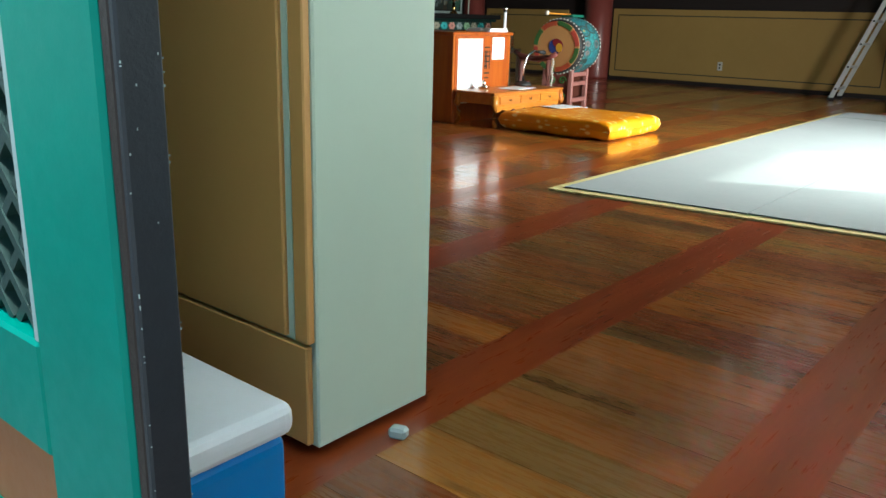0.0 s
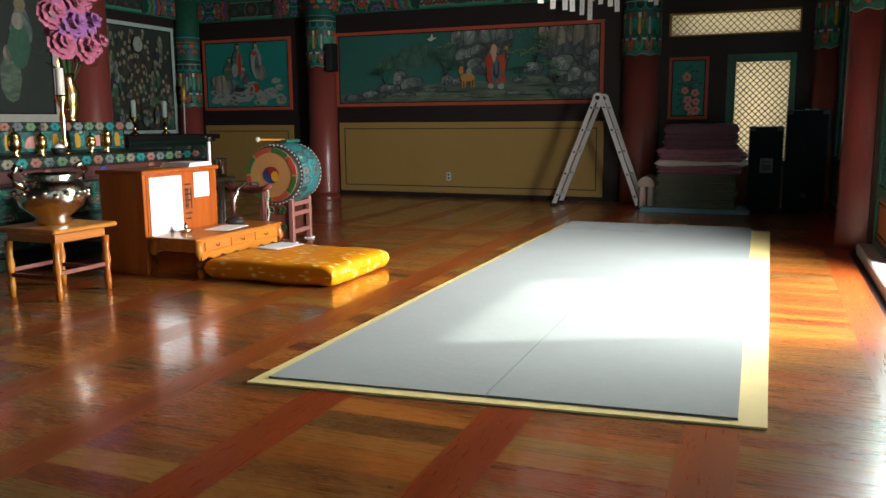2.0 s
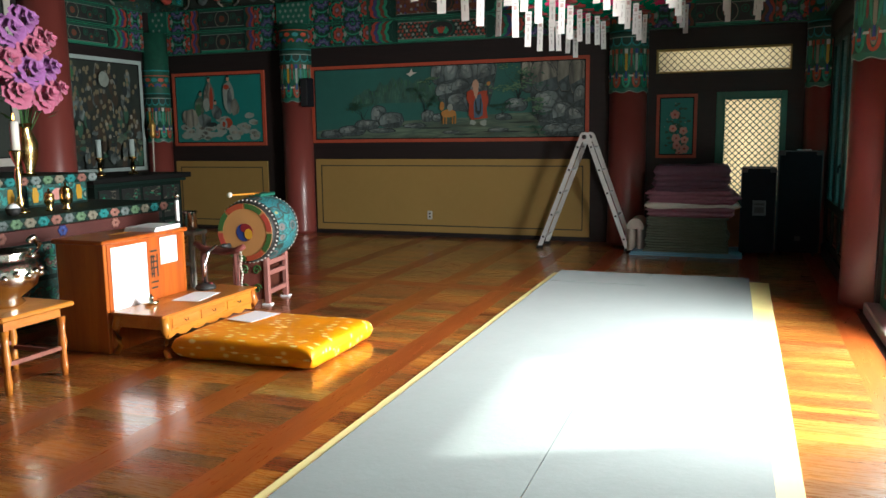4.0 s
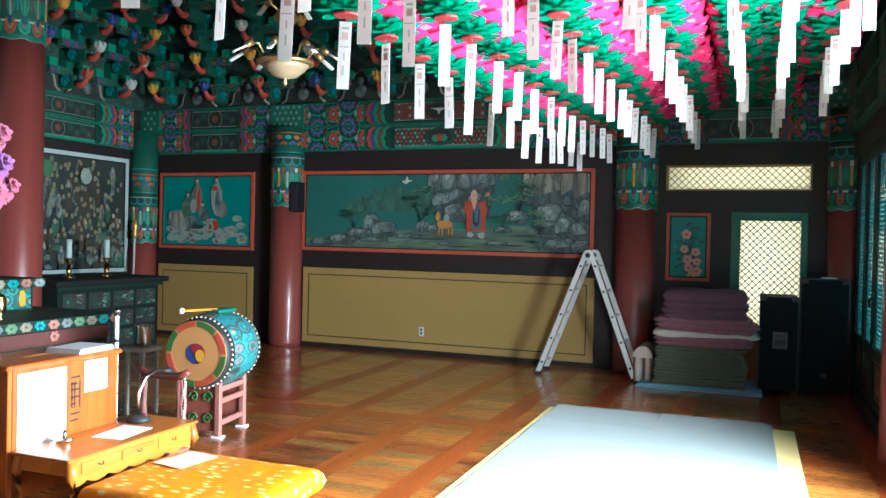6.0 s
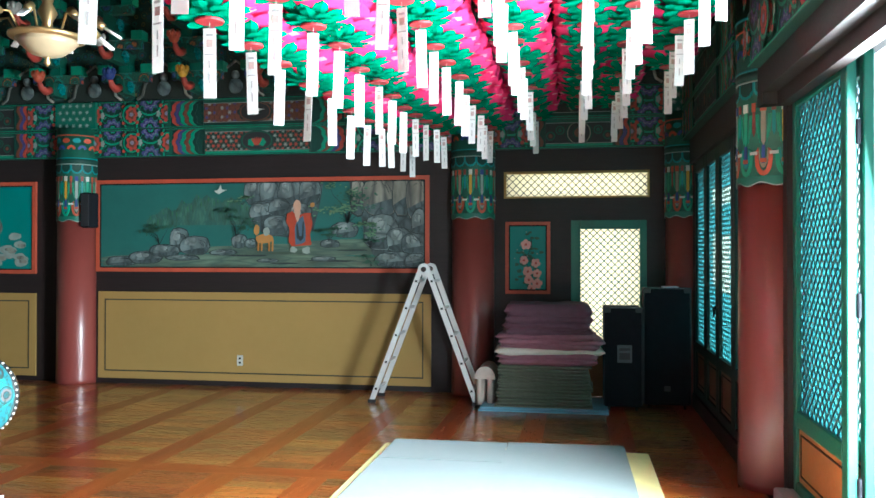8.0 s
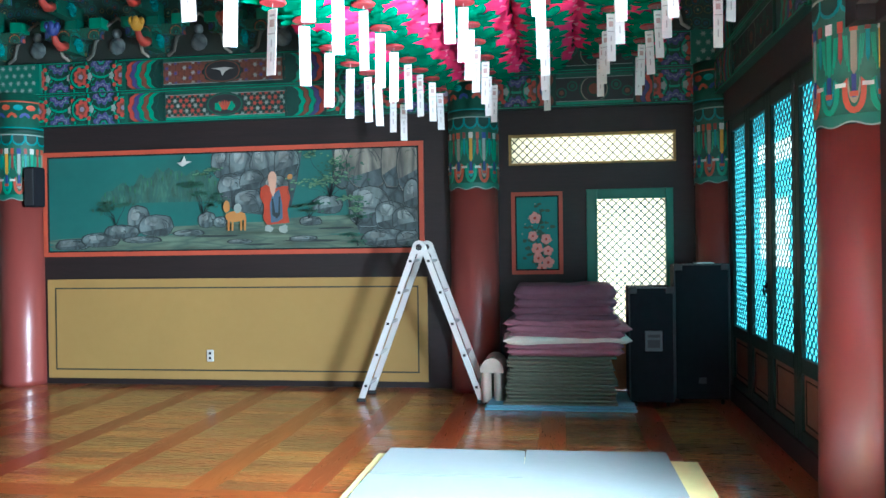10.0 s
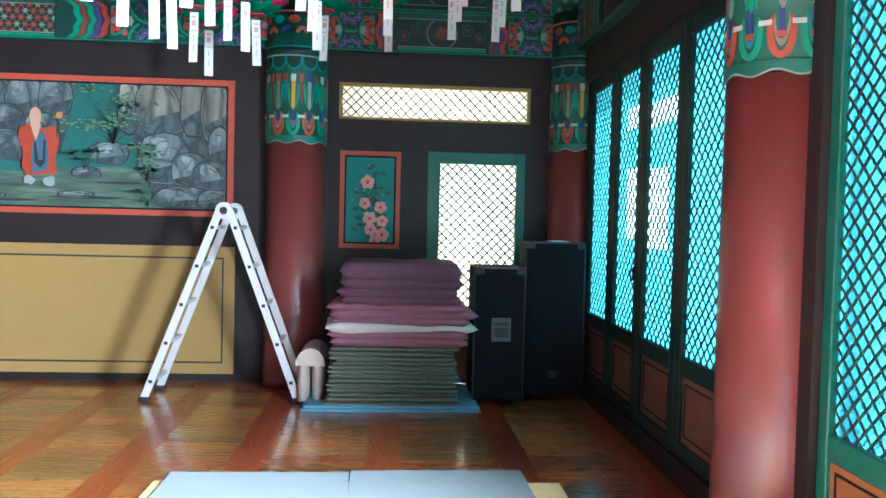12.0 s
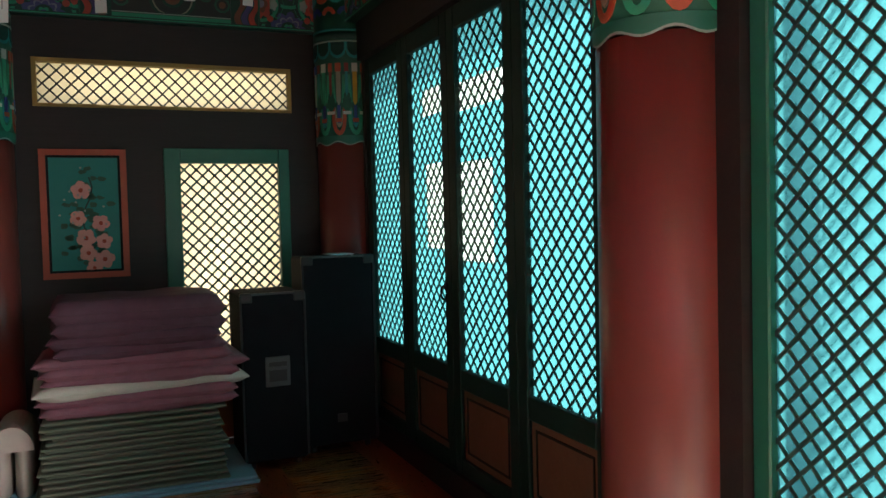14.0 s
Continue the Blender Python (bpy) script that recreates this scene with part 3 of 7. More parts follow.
class Painter:
    """Flat layers of paint on one beam, joined by colour and laid one over another."""
    def __init__(self, parent, place, base):
        self.parent, self.place, self.base, self.meshes, self.k = parent, place, base, {}, 0

    def lay(self, mt, *outlines):
        self.k += 1
        d = self.base + BAND_LAYER * self.k
        bm = self.meshes.setdefault(mt, bmesh.new())
        for o in outlines:
            prism(bm, o, BAND_LAYER, lambda u, v, q: self.place(u, v, d + q))

    def done(self, name):
        for mt, bm in self.meshes.items():
            bmesh.ops.dissolve_degenerate(bm, dist=1e-6, edges=bm.edges)
            part(name, bm, mt, self.parent)["kind"] = "stuff"
        self.meshes = {}


def scroll_field(parent, place, a, c, z0, z1, rr):
    """Green scrollwork with blue rosettes at its edges and coral blossoms between."""
    h = z1 - z0
    bm = bmesh.new()
    prism(bm, [(a, z0), (c, z0), (c, z1), (a, z1)], 0.05, place)
    part("painted_field", bm, "head_green", parent)
    p = Painter(parent, place, 0.05)
    n = max(1, round((c - a) / 0.52))
    vm = (z0 + z1) / 2
    for k in range(n):
        um = a + (k + 0.5) * (c - a) / n
        s = min(0.5 * (c - a) / n, 0.30)
        for v in (z0, z1):
            for r, mt, lb in ((0.62, "deep_green", 0), (0.57, "leaf_green", 0), (0.50, "deep_green", 0), (0.40, "violet", 9), (0.29, "lilac", 9), (0.25, "violet", 9), (0.17, "deep_green", 0), (0.13, "leaf_green", 6), (0.07, "violet", 0)):
                p.lay(mt, disc(um, v, r * h, z0, z1, lb))
        for side in (-1, 1):
            uc = um + side * s * 0.92
            lo, hi = max(a + 0.01, uc - 0.2), min(c - 0.01, uc + 0.2)
            for r, mt, lb, sq in ((0.42, "deep_green", 0, 1.0), (0.38, "leaf_green", 0, 1.0), (0.31, "deep_green", 0, 1.0), (0.26, "coral", 7, 1.25), (0.15, "rust", 5, 1.3), (0.08, "lilac", 0, 1.0)):
                o = disc(uc, vm, r * h, z0, z1, lb, squash=sq)
                p.lay(mt, [(min(max(u, lo), hi), v) for u, v in o])
            ub = um + side * s * 0.50
            p.lay("cloud_tone", disc(ub, vm, 0.09 * h, z0, z1, 5, squash=1.5))
            for v in (z0 + 0.2 * h, z1 - 0.2 * h):
                ud = min(max(um + side * s * 0.62, a + 0.03), c - 0.03)
                p.lay("coral", disc(ud, v, 0.07 * h, z0, z1, 0, 10))
            # curling stems
            for v, sg in ((vm, 1), (vm, -1)):
                pts = [(um + side * (0.03 + 0.12 * j / 8 * s / 0.26), vm + sg * h * 0.30 * math.sin(math.pi * j / 8)) for j in range(9)]
                p.lay("leaf_green", *[[(u, q), (u2, q2), (u2, q2 + 0.007), (u, q + 0.007)] for (u, q), (u2, q2) in zip(pts, pts[1:])])
    p.done("painted_scroll")


def wave_zone(parent, place, a, c, z0, z1, way, straight=False):
    """Bands of colour that bow towards the field, with a bright tip."""
    bm = bmesh.new()
    prism(bm, [(a, z0), (c, z0), (c, z1), (a, z1)], 0.046, place)
    part("painted_field", bm, "deep_green", parent)
    w, h = c - a, z1 - z0
    tones = ("coral", "violet", "rust") if straight else ("coral", "violet", "leaf_green", "rust", "leaf_green", "deep_green")
    n = len(tones)
    bw = w / (n + (0.6 if straight else 1.6))
    m = 12
    for k, mt in enumerate(tones):
        bm = bmesh.new()
        e = a if way > 0 else c
        left, right = [], []
        for j in range(m + 1):
            f = j / m
            bow = bw * 0.5 * math.sin(3 * math.pi * f) if straight else bw * (1.5 - 1.5 * abs(math.sin(math.pi * f)) ** 0.7 + 0.22 * math.cos(6 * math.pi * f))
            u = e + way * (bw * k + bow + 0.004)
            left.append((min(max(u, a), c), z0 + 0.006 + (h - 0.012) * f))
            right.append((min(max(u + way * bw * 0.84, a), c), z0 + 0.006 + (h - 0.012) * f))
        for j in range(m):
            if abs(left[j][0] - right[j][0]) + abs(left[j + 1][0] - right[j + 1][0]) > 0.002:
                prism(bm, [left[j], right[j], right[j + 1], left[j + 1]], 0.054 - 0.0003 * k, place)
        part("painted_wave", bm, mt, parent)


def star_panel(parent, place, a, c, z0, z1, upper, plain=False):
    """Framed middle of a beam: a net of small stars round a dark medallion."""
    h = z1 - z0
    bm = bmesh.new()
    prism(bm, [(a, z0), (c, z0), (c, z1), (a, z1)], 0.05, place)
    part("painted_field", bm, "night", parent)
    p = Painter(parent, place, 0.05)
    for v, t, mt in ((z0 + 0.008, 0.032, "leaf_green" if not upper else "deep_green"), (z1 - 0.040, 0.032, "head_green"), (z0 + 0.043, 0.006, "cloud_tone"), (z1 - 0.049, 0.006, "cloud_tone")):
        p.lay(mt, [(a, v), (c, v), (c, v + t), (a, v + t)])
    v0, v1 = z0 + 0.052, z1 - 0.052
    um, vm = (a + c) / 2, (v0 + v1) / 2
    half = 0.20 if c - a > 1.0 else 0.16
    if plain:
        for r, mt in ((0.46, "deep_green"), (0.40, "rock_tone"), (0.37, "night"), (0.22, "deep_green"), (0.16, "rust")):
            p.lay(mt, disc(um, vm, r * h, v0, v1, 0, 22))
        for side in (-1, 1):
            for k in range(int((c - a) / 2 / 0.11)):
                uc = um + side * (0.20 + k * 0.1)
                if abs(uc - um) < (c - a) / 2 - 0.06:
                    for r, mt in ((0.05, "head_green"), (0.036, "night"), (0.022, "rust" if k % 2 else "head_green")):
                        p.lay(mt, disc(uc, vm + 0.03 * (-1) ** k, r, v0, v1, 0, 10))
    else:
        dx, dy = 0.062, (v1 - v0) / 4
        stars = {"cloud_tone": [], "coral": [], "violet": [], "rust": []}
        rims = []
        for j in range(5):
            v = v0 + j * dy
            k = 0
            u = a + 0.02 + (j % 2) * dx / 2
            while u < c - 0.01:
                if abs(u - um) / (half * 1.1) + abs(v - vm) / (h * 0.62) > 1:
                    tone = (("coral", "cloud_tone", "coral")[(k + j) % 3] if not upper else ("rust", "cloud_tone", "violet", "rust")[(k + 2 * j) % 4])
                    o = []
                    for i in range(12):
                        q = 0.030 if i % 2 == 0 else 0.012
                        o.append((u + q * math.cos(math.pi * i / 6), min(max(v + q * math.sin(math.pi * i / 6), v0), v1)))
                    stars[tone].append(o)
                    rims.append([(u + 0.0335 * math.cos(math.pi * i / 3 + 0.52), min(max(v + 0.0335 * math.sin(math.pi * i / 3 + 0.52), v0), v1)) for i in range(6)])
                k, u = k + 1, u + dx
        p.lay("rust" if upper else "deep_green", *rims)
        for mt, os in stars.items():
            p.lay(mt, *os)
        eye = lambda q: [(um - half * q, vm)] + [(um - half * q * math.cos(t), vm + (v1 - v0) * 0.56 * q * math.sin(t) ** 0.8) for t in [math.pi * j / 8 for j in range(1, 8)]] + [(um + half * q, vm)] + [(um + half * q * math.cos(t), vm - (v1 - v0) * 0.56 * q * math.sin(t) ** 0.8) for t in [math.pi * j / 8 for j in range(1, 8)]]
        for q, mt in ((1.0, "deep_green"), (0.93, "rust" if upper else "head_green"), (0.86, "night")):
            p.lay(mt, eye(q))
        if upper:
            p.lay("paint_white", [(um - 0.12, vm + 0.03), (um - 0.07, vm + 0.022), (um - 0.02, vm + 0.005), (um, vm - 0.05), (um + 0.03, vm - 0.005), (um + 0.08, vm + 0.02), (um + 0.12, vm + 0.024), (um + 0.03, vm + 0.038), (um - 0.03, vm + 0.034)])
        else:
            for side in (-1, 1):
                p.lay("leaf_green", disc(um + side * 0.062, vm - 0.02, 0.05, v0, v1, 5))
            for side in (-2, -1, 0, 1, 2):
                p.lay("coral" if side % 2 else "paint_orange", [(um + side * 0.009 - 0.006, vm - 0.055), (um + side * 0.009 + 0.006, vm - 0.055), (um + side * 0.025 + 0.011, vm + 0.01), (um + side * 0.026, vm + 0.045 - 0.006 * abs(side)), (um + side * 0.025 - 0.011, vm + 0.01)])
    p.done("painted_star")
    for u in (a, c - 0.014):
        bm = bmesh.new()
        prism(bm, [(u, z0), (u + 0.014, z0), (u + 0.014, z1), (u, z1)], 0.066, place)
        part("panel_post", bm, "deep_green", parent)


def painted_band(parent, u0, u1, z0, z1, place, seed, dark=False, middle=None):
    """One bay of a painted beam: scrollwork, coloured waves, a starred middle, waves, scrollwork."""
    w = u1 - u0
    rr = random.Random(seed)
    small = w < 2.5
    wz = 0.16 if small else 0.40
    half = w * 0.2 if small else 0.64
    um = middle if middle is not None else (u0 + u1) / 2
    a, c = um - half, um + half
    star_panel(parent, place, a, c, z0, z1, z0 > 2.9, dark or small)
    wave_zone(parent, place, a - wz, a, z0, z1, 1, small)
    wave_zone(parent, place, c, c + wz, z0, z1, -1, small)
    scroll_field(parent, place, u0, a - wz, z0, z1, rr)
    scroll_field(parent, place, c + wz, u1, z0, z1, rr)
    for z in (z0 - 0.008, z1 - 0.012):
        bm = bmesh.new()
        prism(bm, [(u0, z), (u1, z), (u1, z + 0.02), (u0, z + 0.02)], 0.070, place)
        part("moulding", bm, "deep_green", parent)
        bm = bmesh.new()
        prism(bm, [(u0, z + 0.006), (u1, z + 0.006), (u1, z + 0.013), (u0, z + 0.013)], 0.073, place)
        part("moulding_line", bm, "leaf_green", parent)


def star_block(parent, place, a, c, z0, z1):
    """Green end block over a column with rows of small pale stars."""
    bm = bmesh.new()
    prism(bm, [(a, z0), (c, z0), (c, z1), (a, z1)], 0.10, place)
    part("beam_end", bm, "green", parent)
    p = Painter(parent, place, 0.10)
    stars = []
    for j in range(4):
        v = z0 + (j + 0.5) * (z1 - z0) / 4
        n = int((c - a) / 0.085)
        for k in range(n):
            u = a + (k + 0.5 + 0.25 * (-1) ** j) * (c - a) / n
            if a + 0.035 < u < c - 0.035:
                stars.append([(u + (0.032 if i % 2 == 0 else 0.012) * math.cos(math.pi * i / 6), v + (0.032 if i % 2 == 0 else 0.012) * math.sin(math.pi * i / 6)) for i in range(12)])
    p.lay("cloud_tone", *stars)
    p.done("painted_star")


def on_north(u, v, d):
    return Vector((u, NW - d, v))


def on_west(u, v, d):
    return Vector((WW + d, u, v))


def on_east(u, v, d):
    return Vector((EW - 0.04 - d, u, v))


beams_n = thing("painted_beam", (0, 0, 0), "timber beam painted with green, red and blue ornament over the end wall", "beam", "painted beams", "structure")
for u0, u1 in ((-7.55, -5.53), (-5.11, -0.82), (-0.38, 1.45)):
    painted_band(beams_n, u0, u1, 2.655, 2.965, on_north, int(u0 * 7), middle=-3.08 if u1 < 0 and u0 > -5.2 else None)
    painted_band(beams_n, u0, u1, 2.985, 3.295, on_north, int(u0 * 9), middle=-3.10 if u1 < 0 and u0 > -5.2 else None)
for u0, u1 in ((-5.58, -5.06), (-0.87, -0.33), (1.40, 1.66), (-7.84, -7.50)):
    star_block(beams_n, on_north, u0, u1, 2.985, 3.295)
beams_w = thing("painted_beam", (0, 0, 0), "timber beam painted with dark green ornament over the altar wall", "beam", "painted beams", "structure")
painted_band(beams_w, 9.7, 12.4, 2.70, 2.98, on_west, 3, True)
painted_band(beams_w, 9.7, 12.4, 3.0, 3.28, on_west, 4, True)
beams_e = thing("painted_beam", (0, 0, 0), "timber beam painted with dark green ornament over the lattice doors", "beam", "painted beams", "structure")
painted_band(beams_e, 9.75, 12.4, 2.68, 2.98, on_east, 5, True)
painted_band(beams_e, 9.75, 12.4, 3.0, 3.3, on_east, 6, True)
painted_band(beams_e, 4.95, 9.25, 2.68, 2.98, on_east, 7)
painted_band(beams_e, 4.95, 9.25, 3.0, 3.3, on_east, 8)

# ---- lower panels on the north wall ----
def ochre_panel(u0, u1, z0, z1):
    p = thing("wall_panel", (0, 0, 0), "ochre plaster panel with a thin dark line inside its edge", "wall panel", "ochre panels", "structure")
    bm = bmesh.new()
    prism(bm, [(u0, z0), (u1, z0), (u1, z1), (u0, z1)], 0.022, on_north)
    part("panel", bm, "ochre", p)
    m = 0.085
    bm = bmesh.new()
    for a, c, e, f in ((u0 + m, u1 - m, z0 + m, z0 + m + 0.014), (u0 + m, u1 - m, z1 - m - 0.014, z1 - m), (u0 + m, u0 + m + 0.012, z0 + m + 0.014, z1 - m - 0.014), (u1 - m - 0.012, u1 - m, z0 + m + 0.014, z1 - m - 0.014)):
        prism(bm, [(a, e), (c, e), (c, f), (a, f)], 0.026, on_north)
    part("line", bm, "ochre_line", p, "dark painted line")
    return p


ochre_panel(-5.06, -1.07, 0.06, 1.075)
ochre_panel(-7.53, -5.88, 0.06, 1.045)
out = thing("wall_outlet", (-3.286, NW - 0.022, 0.30), "white plastic socket plate on the ochre panel", "socket")
part("plate", box(-0.037, 0.037, -0.012, 0, -0.06, 0.06, 0.006), "paint_white", out)
part("socket_hole", box(-0.012, 0.012, -0.0145, -0.011, -0.035, -0.012), "black", out)
part("socket_hole", box(-0.012, 0.012, -0.0145, -0.011, 0.012, 0.035), "black", out)

# ---- lattice windows and doors ----
def rect(bm, x, a, b, c, e):
    bm.faces.new([bm.verts.new((x, u, v)) for u, v in ((a, c), (b, c), (b, e), (a, e))])


def lattice_leaf(name, y0, y1, z0, z1, x, label, lz0=0.65, lz1=2.32, stile=0.085, parent_m=None, film="cyan_film", kind="", face="green", south=None, patches=()):
    """One lattice leaf in the plane of constant x, its film on the outer side."""
    p = thing(name, (x, (y0 + y1) / 2, 0), label, "lattice door", "lattice door leaves", kind)
    w = (y1 - y0) / 2
    d = 0.05
    south = south or stile
    part("stile", box(0, d, -w, -w + south, z0, z1, 0.006), face, p)
    part("stile", box(0, d, w - stile, w, z0, z1, 0.006), face, p)
    part("rail", box(0, d, -w + south, w - stile, lz1, z1, 0.006), face, p)
    part("rail", box(0, d, -w + south, w - stile, lz0 - 0.10, lz0, 0.006), face, p)
    part("rail", box(0, d, -w + south, w - stile, z0, z0 + 0.08, 0.006), face, p)
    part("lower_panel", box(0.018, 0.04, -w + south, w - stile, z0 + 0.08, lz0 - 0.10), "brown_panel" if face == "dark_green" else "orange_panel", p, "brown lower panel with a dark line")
    bm = bmesh.new()
    yy, za, zb = w - stile - 0.035, z0 + 0.115, lz0 - 0.135
    for a, c, e, f in ((-yy, yy, za, za + 0.01), (-yy, yy, zb - 0.01, zb), (-yy, -yy + 0.01, za + 0.01, zb - 0.01), (yy - 0.01, yy, za + 0.01, zb - 0.01)):
        box(0.014, 0.02, a, c, e, f, bm=bm)
    part("panel_line", bm, "black_line", p)
    u0, u1 = -w + south - 0.004, w - stile + 0.004
    part("lattice", lattice_bars(u0, u1, lz0 - 0.004, lz1 + 0.004, CELL, 0.0115, 0.004, lambda u, v, q: Vector((0.0272 - q, u, v))), "dark_bar", p, "dark diagonal lattice")
    bm = bmesh.new()
    mid = (y0 + y1) / 2
    cut = [(max(u0, a - mid), min(u1, b - mid), c, e) for a, b, c, e in patches]
    us = sorted({u0, u1, *(q[0] for q in cut), *(q[1] for q in cut)})
    zs = sorted({lz0, lz1, *(q[2] for q in cut), *(q[3] for q in cut)})
    for a, b in zip(us, us[1:]):
        for c, e in zip(zs, zs[1:]):
            inside = any(q[0] <= (a + b) / 2 <= q[1] and q[2] <= (c + e) / 2 <= q[3] for q in cut)
            if not inside:
                rect(bm, 0.028, a, b, c, e)
    part("film", bm, film, p, "translucent sheet over the lattice")
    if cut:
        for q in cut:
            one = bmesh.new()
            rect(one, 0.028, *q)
            part("pale_patch", one, "pale_patch", p, "paler piece of sheet standing in for a patch of sunlight")
    return p


CELL = 0.078
EDGES = (9.70, 10.37, 11.05, 11.69, 12.37)
leaves = []
# sun patches behind the film, put in as paler pieces of the sheet
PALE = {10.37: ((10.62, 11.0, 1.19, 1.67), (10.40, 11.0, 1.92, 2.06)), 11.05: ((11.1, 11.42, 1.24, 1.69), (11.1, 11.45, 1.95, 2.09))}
for a, c in zip(EDGES, EDGES[1:]):
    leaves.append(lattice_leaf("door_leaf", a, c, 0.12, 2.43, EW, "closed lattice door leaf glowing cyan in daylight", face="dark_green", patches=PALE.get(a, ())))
for k in range(4):
    a = 1.75 + k * 0.6875
    lattice_leaf("door_leaf", a, a + 0.6875, 0.12, 2.43, EW, "closed lattice door leaf backed with pale paper", face="dark_green", film="pale_paper")
near_leaf = lattice_leaf("door_leaf", 8.17, 9.165, 0.06, 2.50, EW + 0.13, "closed lattice leaf beside the open doorway, cyan film", 0.565, 2.395, 0.07, south=0.09)
lattice_leaf("door_leaf", 4.92, 5.68, 0.06, 2.50, EW + 0.13, "closed lattice leaf beside the open doorway, cyan film", 0.565, 2.395, 0.105)
lattice_leaf("door_leaf", 5.68, 6.44, 0.06, 2.50, EW + 0.13, "closed lattice leaf beside the open doorway, cyan film", 0.565, 2.395, 0.105)
op = lattice_leaf("door_leaf", 0, 1.0, 0.06, 2.50, 0, "lattice leaf folded back outside the doorway", 0.565, 2.395, 0.105, face="green")
op.matrix_basis = pose(EW + 0.205, 8.155, 0) @ pose(0, 0, 0, 0, 0, -7) @ pose(0.0, 0.5, 0)
for o in list(op.children):
    if o.name.startswith("film"):
        bpy.data.objects.remove(o)
op2 = copy_thing(op, pose(EW + 0.205, 6.46, 0) @ pose(0, 0, 0, 0, 0, -172) @ pose(0.0, 0.5, 0))
for y, z in ((8.17, 0.35), (8.17, 1.25), (8.17, 2.1)):
    h = part("hinge", lathe([(0.012, z - 0.06), (0.012, z + 0.06)], 10, (0.055, -0.498, 0)), "black", near_leaf, "black iron hinge")
    part("hinge_plate", box(0.049, 0.056, -0.488, -0.44, z - 0.05, z + 0.05), "black", h)
ring = thing("door_ring", (EW - 0.006, 11.05, 1.02), "black iron ring pull on the lattice door", "door pull")
bm = bmesh.new()
tube([(-0.012, 0.035 * math.cos(t) + 0.06, 0.035 * math.sin(t)) for t in [2 * math.pi * k / 16 for k in range(17)]], 0.006, 6, bm)
part("ring", bm, "black", ring)
part("ring_plate", lathe([(0.02, -0.004), (0.02, 0.006)], 10, (0, 0.06, 0.035), axis="x"), "black", ring)

# north wall: side door with paper lattice, and the transom
d = thing("door_1", (0, 0, 0), "green-framed door with a cream paper lattice", "door", kind="structure")
part("door_frame", box(0.45, 0.55, NW - 0.015, NW + 0.05, 0, 1.88, 0.005), "green", d)
part("door_frame", box(1.17, 1.24, NW - 0.015, NW + 0.05, 0, 1.88, 0.005), "green", d)
part("door_frame", box(0.55, 1.17, NW - 0.015, NW + 0.05, 1.785, 1.88, 0.005), "green", d)
part("door_frame", box(0.55, 1.17, NW - 0.015, NW + 0.05, 0.5, 0.58, 0.005), "green", d)
part("lower_panel", box(0.55, 1.17, NW + 0.005, NW + 0.03, 0, 0.5), "orange_panel", d)
part("lattice", lattice_bars(0.545, 1.175, 0.575, 1.79, 0.075, 0.013, 0.009, lambda u, v, q: Vector((u, NW + 0.033 - q, v))), "dark_bar", d)
bm = bmesh.new()
bm.faces.new([bm.verts.new((a, NW + 0.036, c)) for a, c in ((0.54, 0.57), (1.18, 0.57), (1.18, 1.79), (0.54, 1.79))])
part("paper", bm, "hanji", d)
t = thing("window_1", (0, 0, 0), "long narrow transom window with a cream paper lattice", "window", kind="structure")
for a, c, e, f in ((-0.27, 1.27, 2.12, 2.14), (-0.27, 1.27, 2.385, 2.41), (-0.27, -0.245, 2.14, 2.385), (1.25, 1.27, 2.14, 2.385)):
    part("window_frame", box(a, c, NW - 0.006, NW + 0.06, e, f), "ochre", t)
part("lattice", lattice_bars(-0.25, 1.255, 2.135, 2.39, 0.08, 0.010, 0.009, lambda u, v, q: Vector((u, NW + 0.045 - q, v))), "ochre_line", t)
bm = bmesh.new()
bm.faces.new([bm.verts.new((a, NW + 0.05, c)) for a, c in ((-0.26, 2.13), (1.26, 2.13), (1.26, 2.39), (-0.26, 2.39))])
part("paper", bm, "hanji", t)

# entrance in the south wall: a closed teal leaf beside the opening
e = thing("door_2", (0, 0, 0), "teal painted entrance door leaf with glazed lattice, beside the open doorway", "door", kind="structure")
FY = SW - 0.105
part("stile", box(0.24, 0.462, FY, FY + 0.06, -0.05, 2.45, 0.006), "teal_out", e)
part("stile", box(-0.62, -0.50, FY, FY + 0.06, -0.05, 2.45, 0.006), "teal_out", e)
for z0, z1 in ((0.27, 0.44), (2.3, 2.45), (-0.05, 0.1)):
    part("rail", box(-0.50, 0.24, FY, FY + 0.06, z0, z1, 0.006), "teal_out", e)
part("lower_panel", box(-0.50, 0.24, FY + 0.015, FY + 0.045, 0.1, 0.27), "orange_panel", e)
part("glass_bead", box(0.225, 0.24, FY + 0.004, FY + 0.02, 0.44, 2.3), "pale_frame", e, "worn pale bead round the glazing")
part("lattice", lattice_bars(-0.5, 0.225, 0.44, 2.3, 0.078, 0.014, 0.02, lambda u, v, q: Vector((u, FY + 0.04 - q, v))), "dark_bar", e)
bm = bmesh.new()
bm.faces.new([bm.verts.new((a, FY + 0.044, c)) for a, c in ((-0.5, 0.44), (0.225, 0.44), (0.225, 2.3), (-0.5, 2.3))])
part("film", bm, "cyan_film", e)
part("jamb_stop", box(0.464, 0.486, FY + 0.004, FY + 0.05, -0.05, 2.45, 0.004), "brown_stop", e, "dark brown strip beside the door leaf")
part("jamb", box(0.488, 0.500, FY + 0.002, FY + 0.052, -0.05, 2.45, 0.003), "jamb", e, "dark blue-black chipped door jamb")
rj = random.Random(2)
bm = bmesh.new()
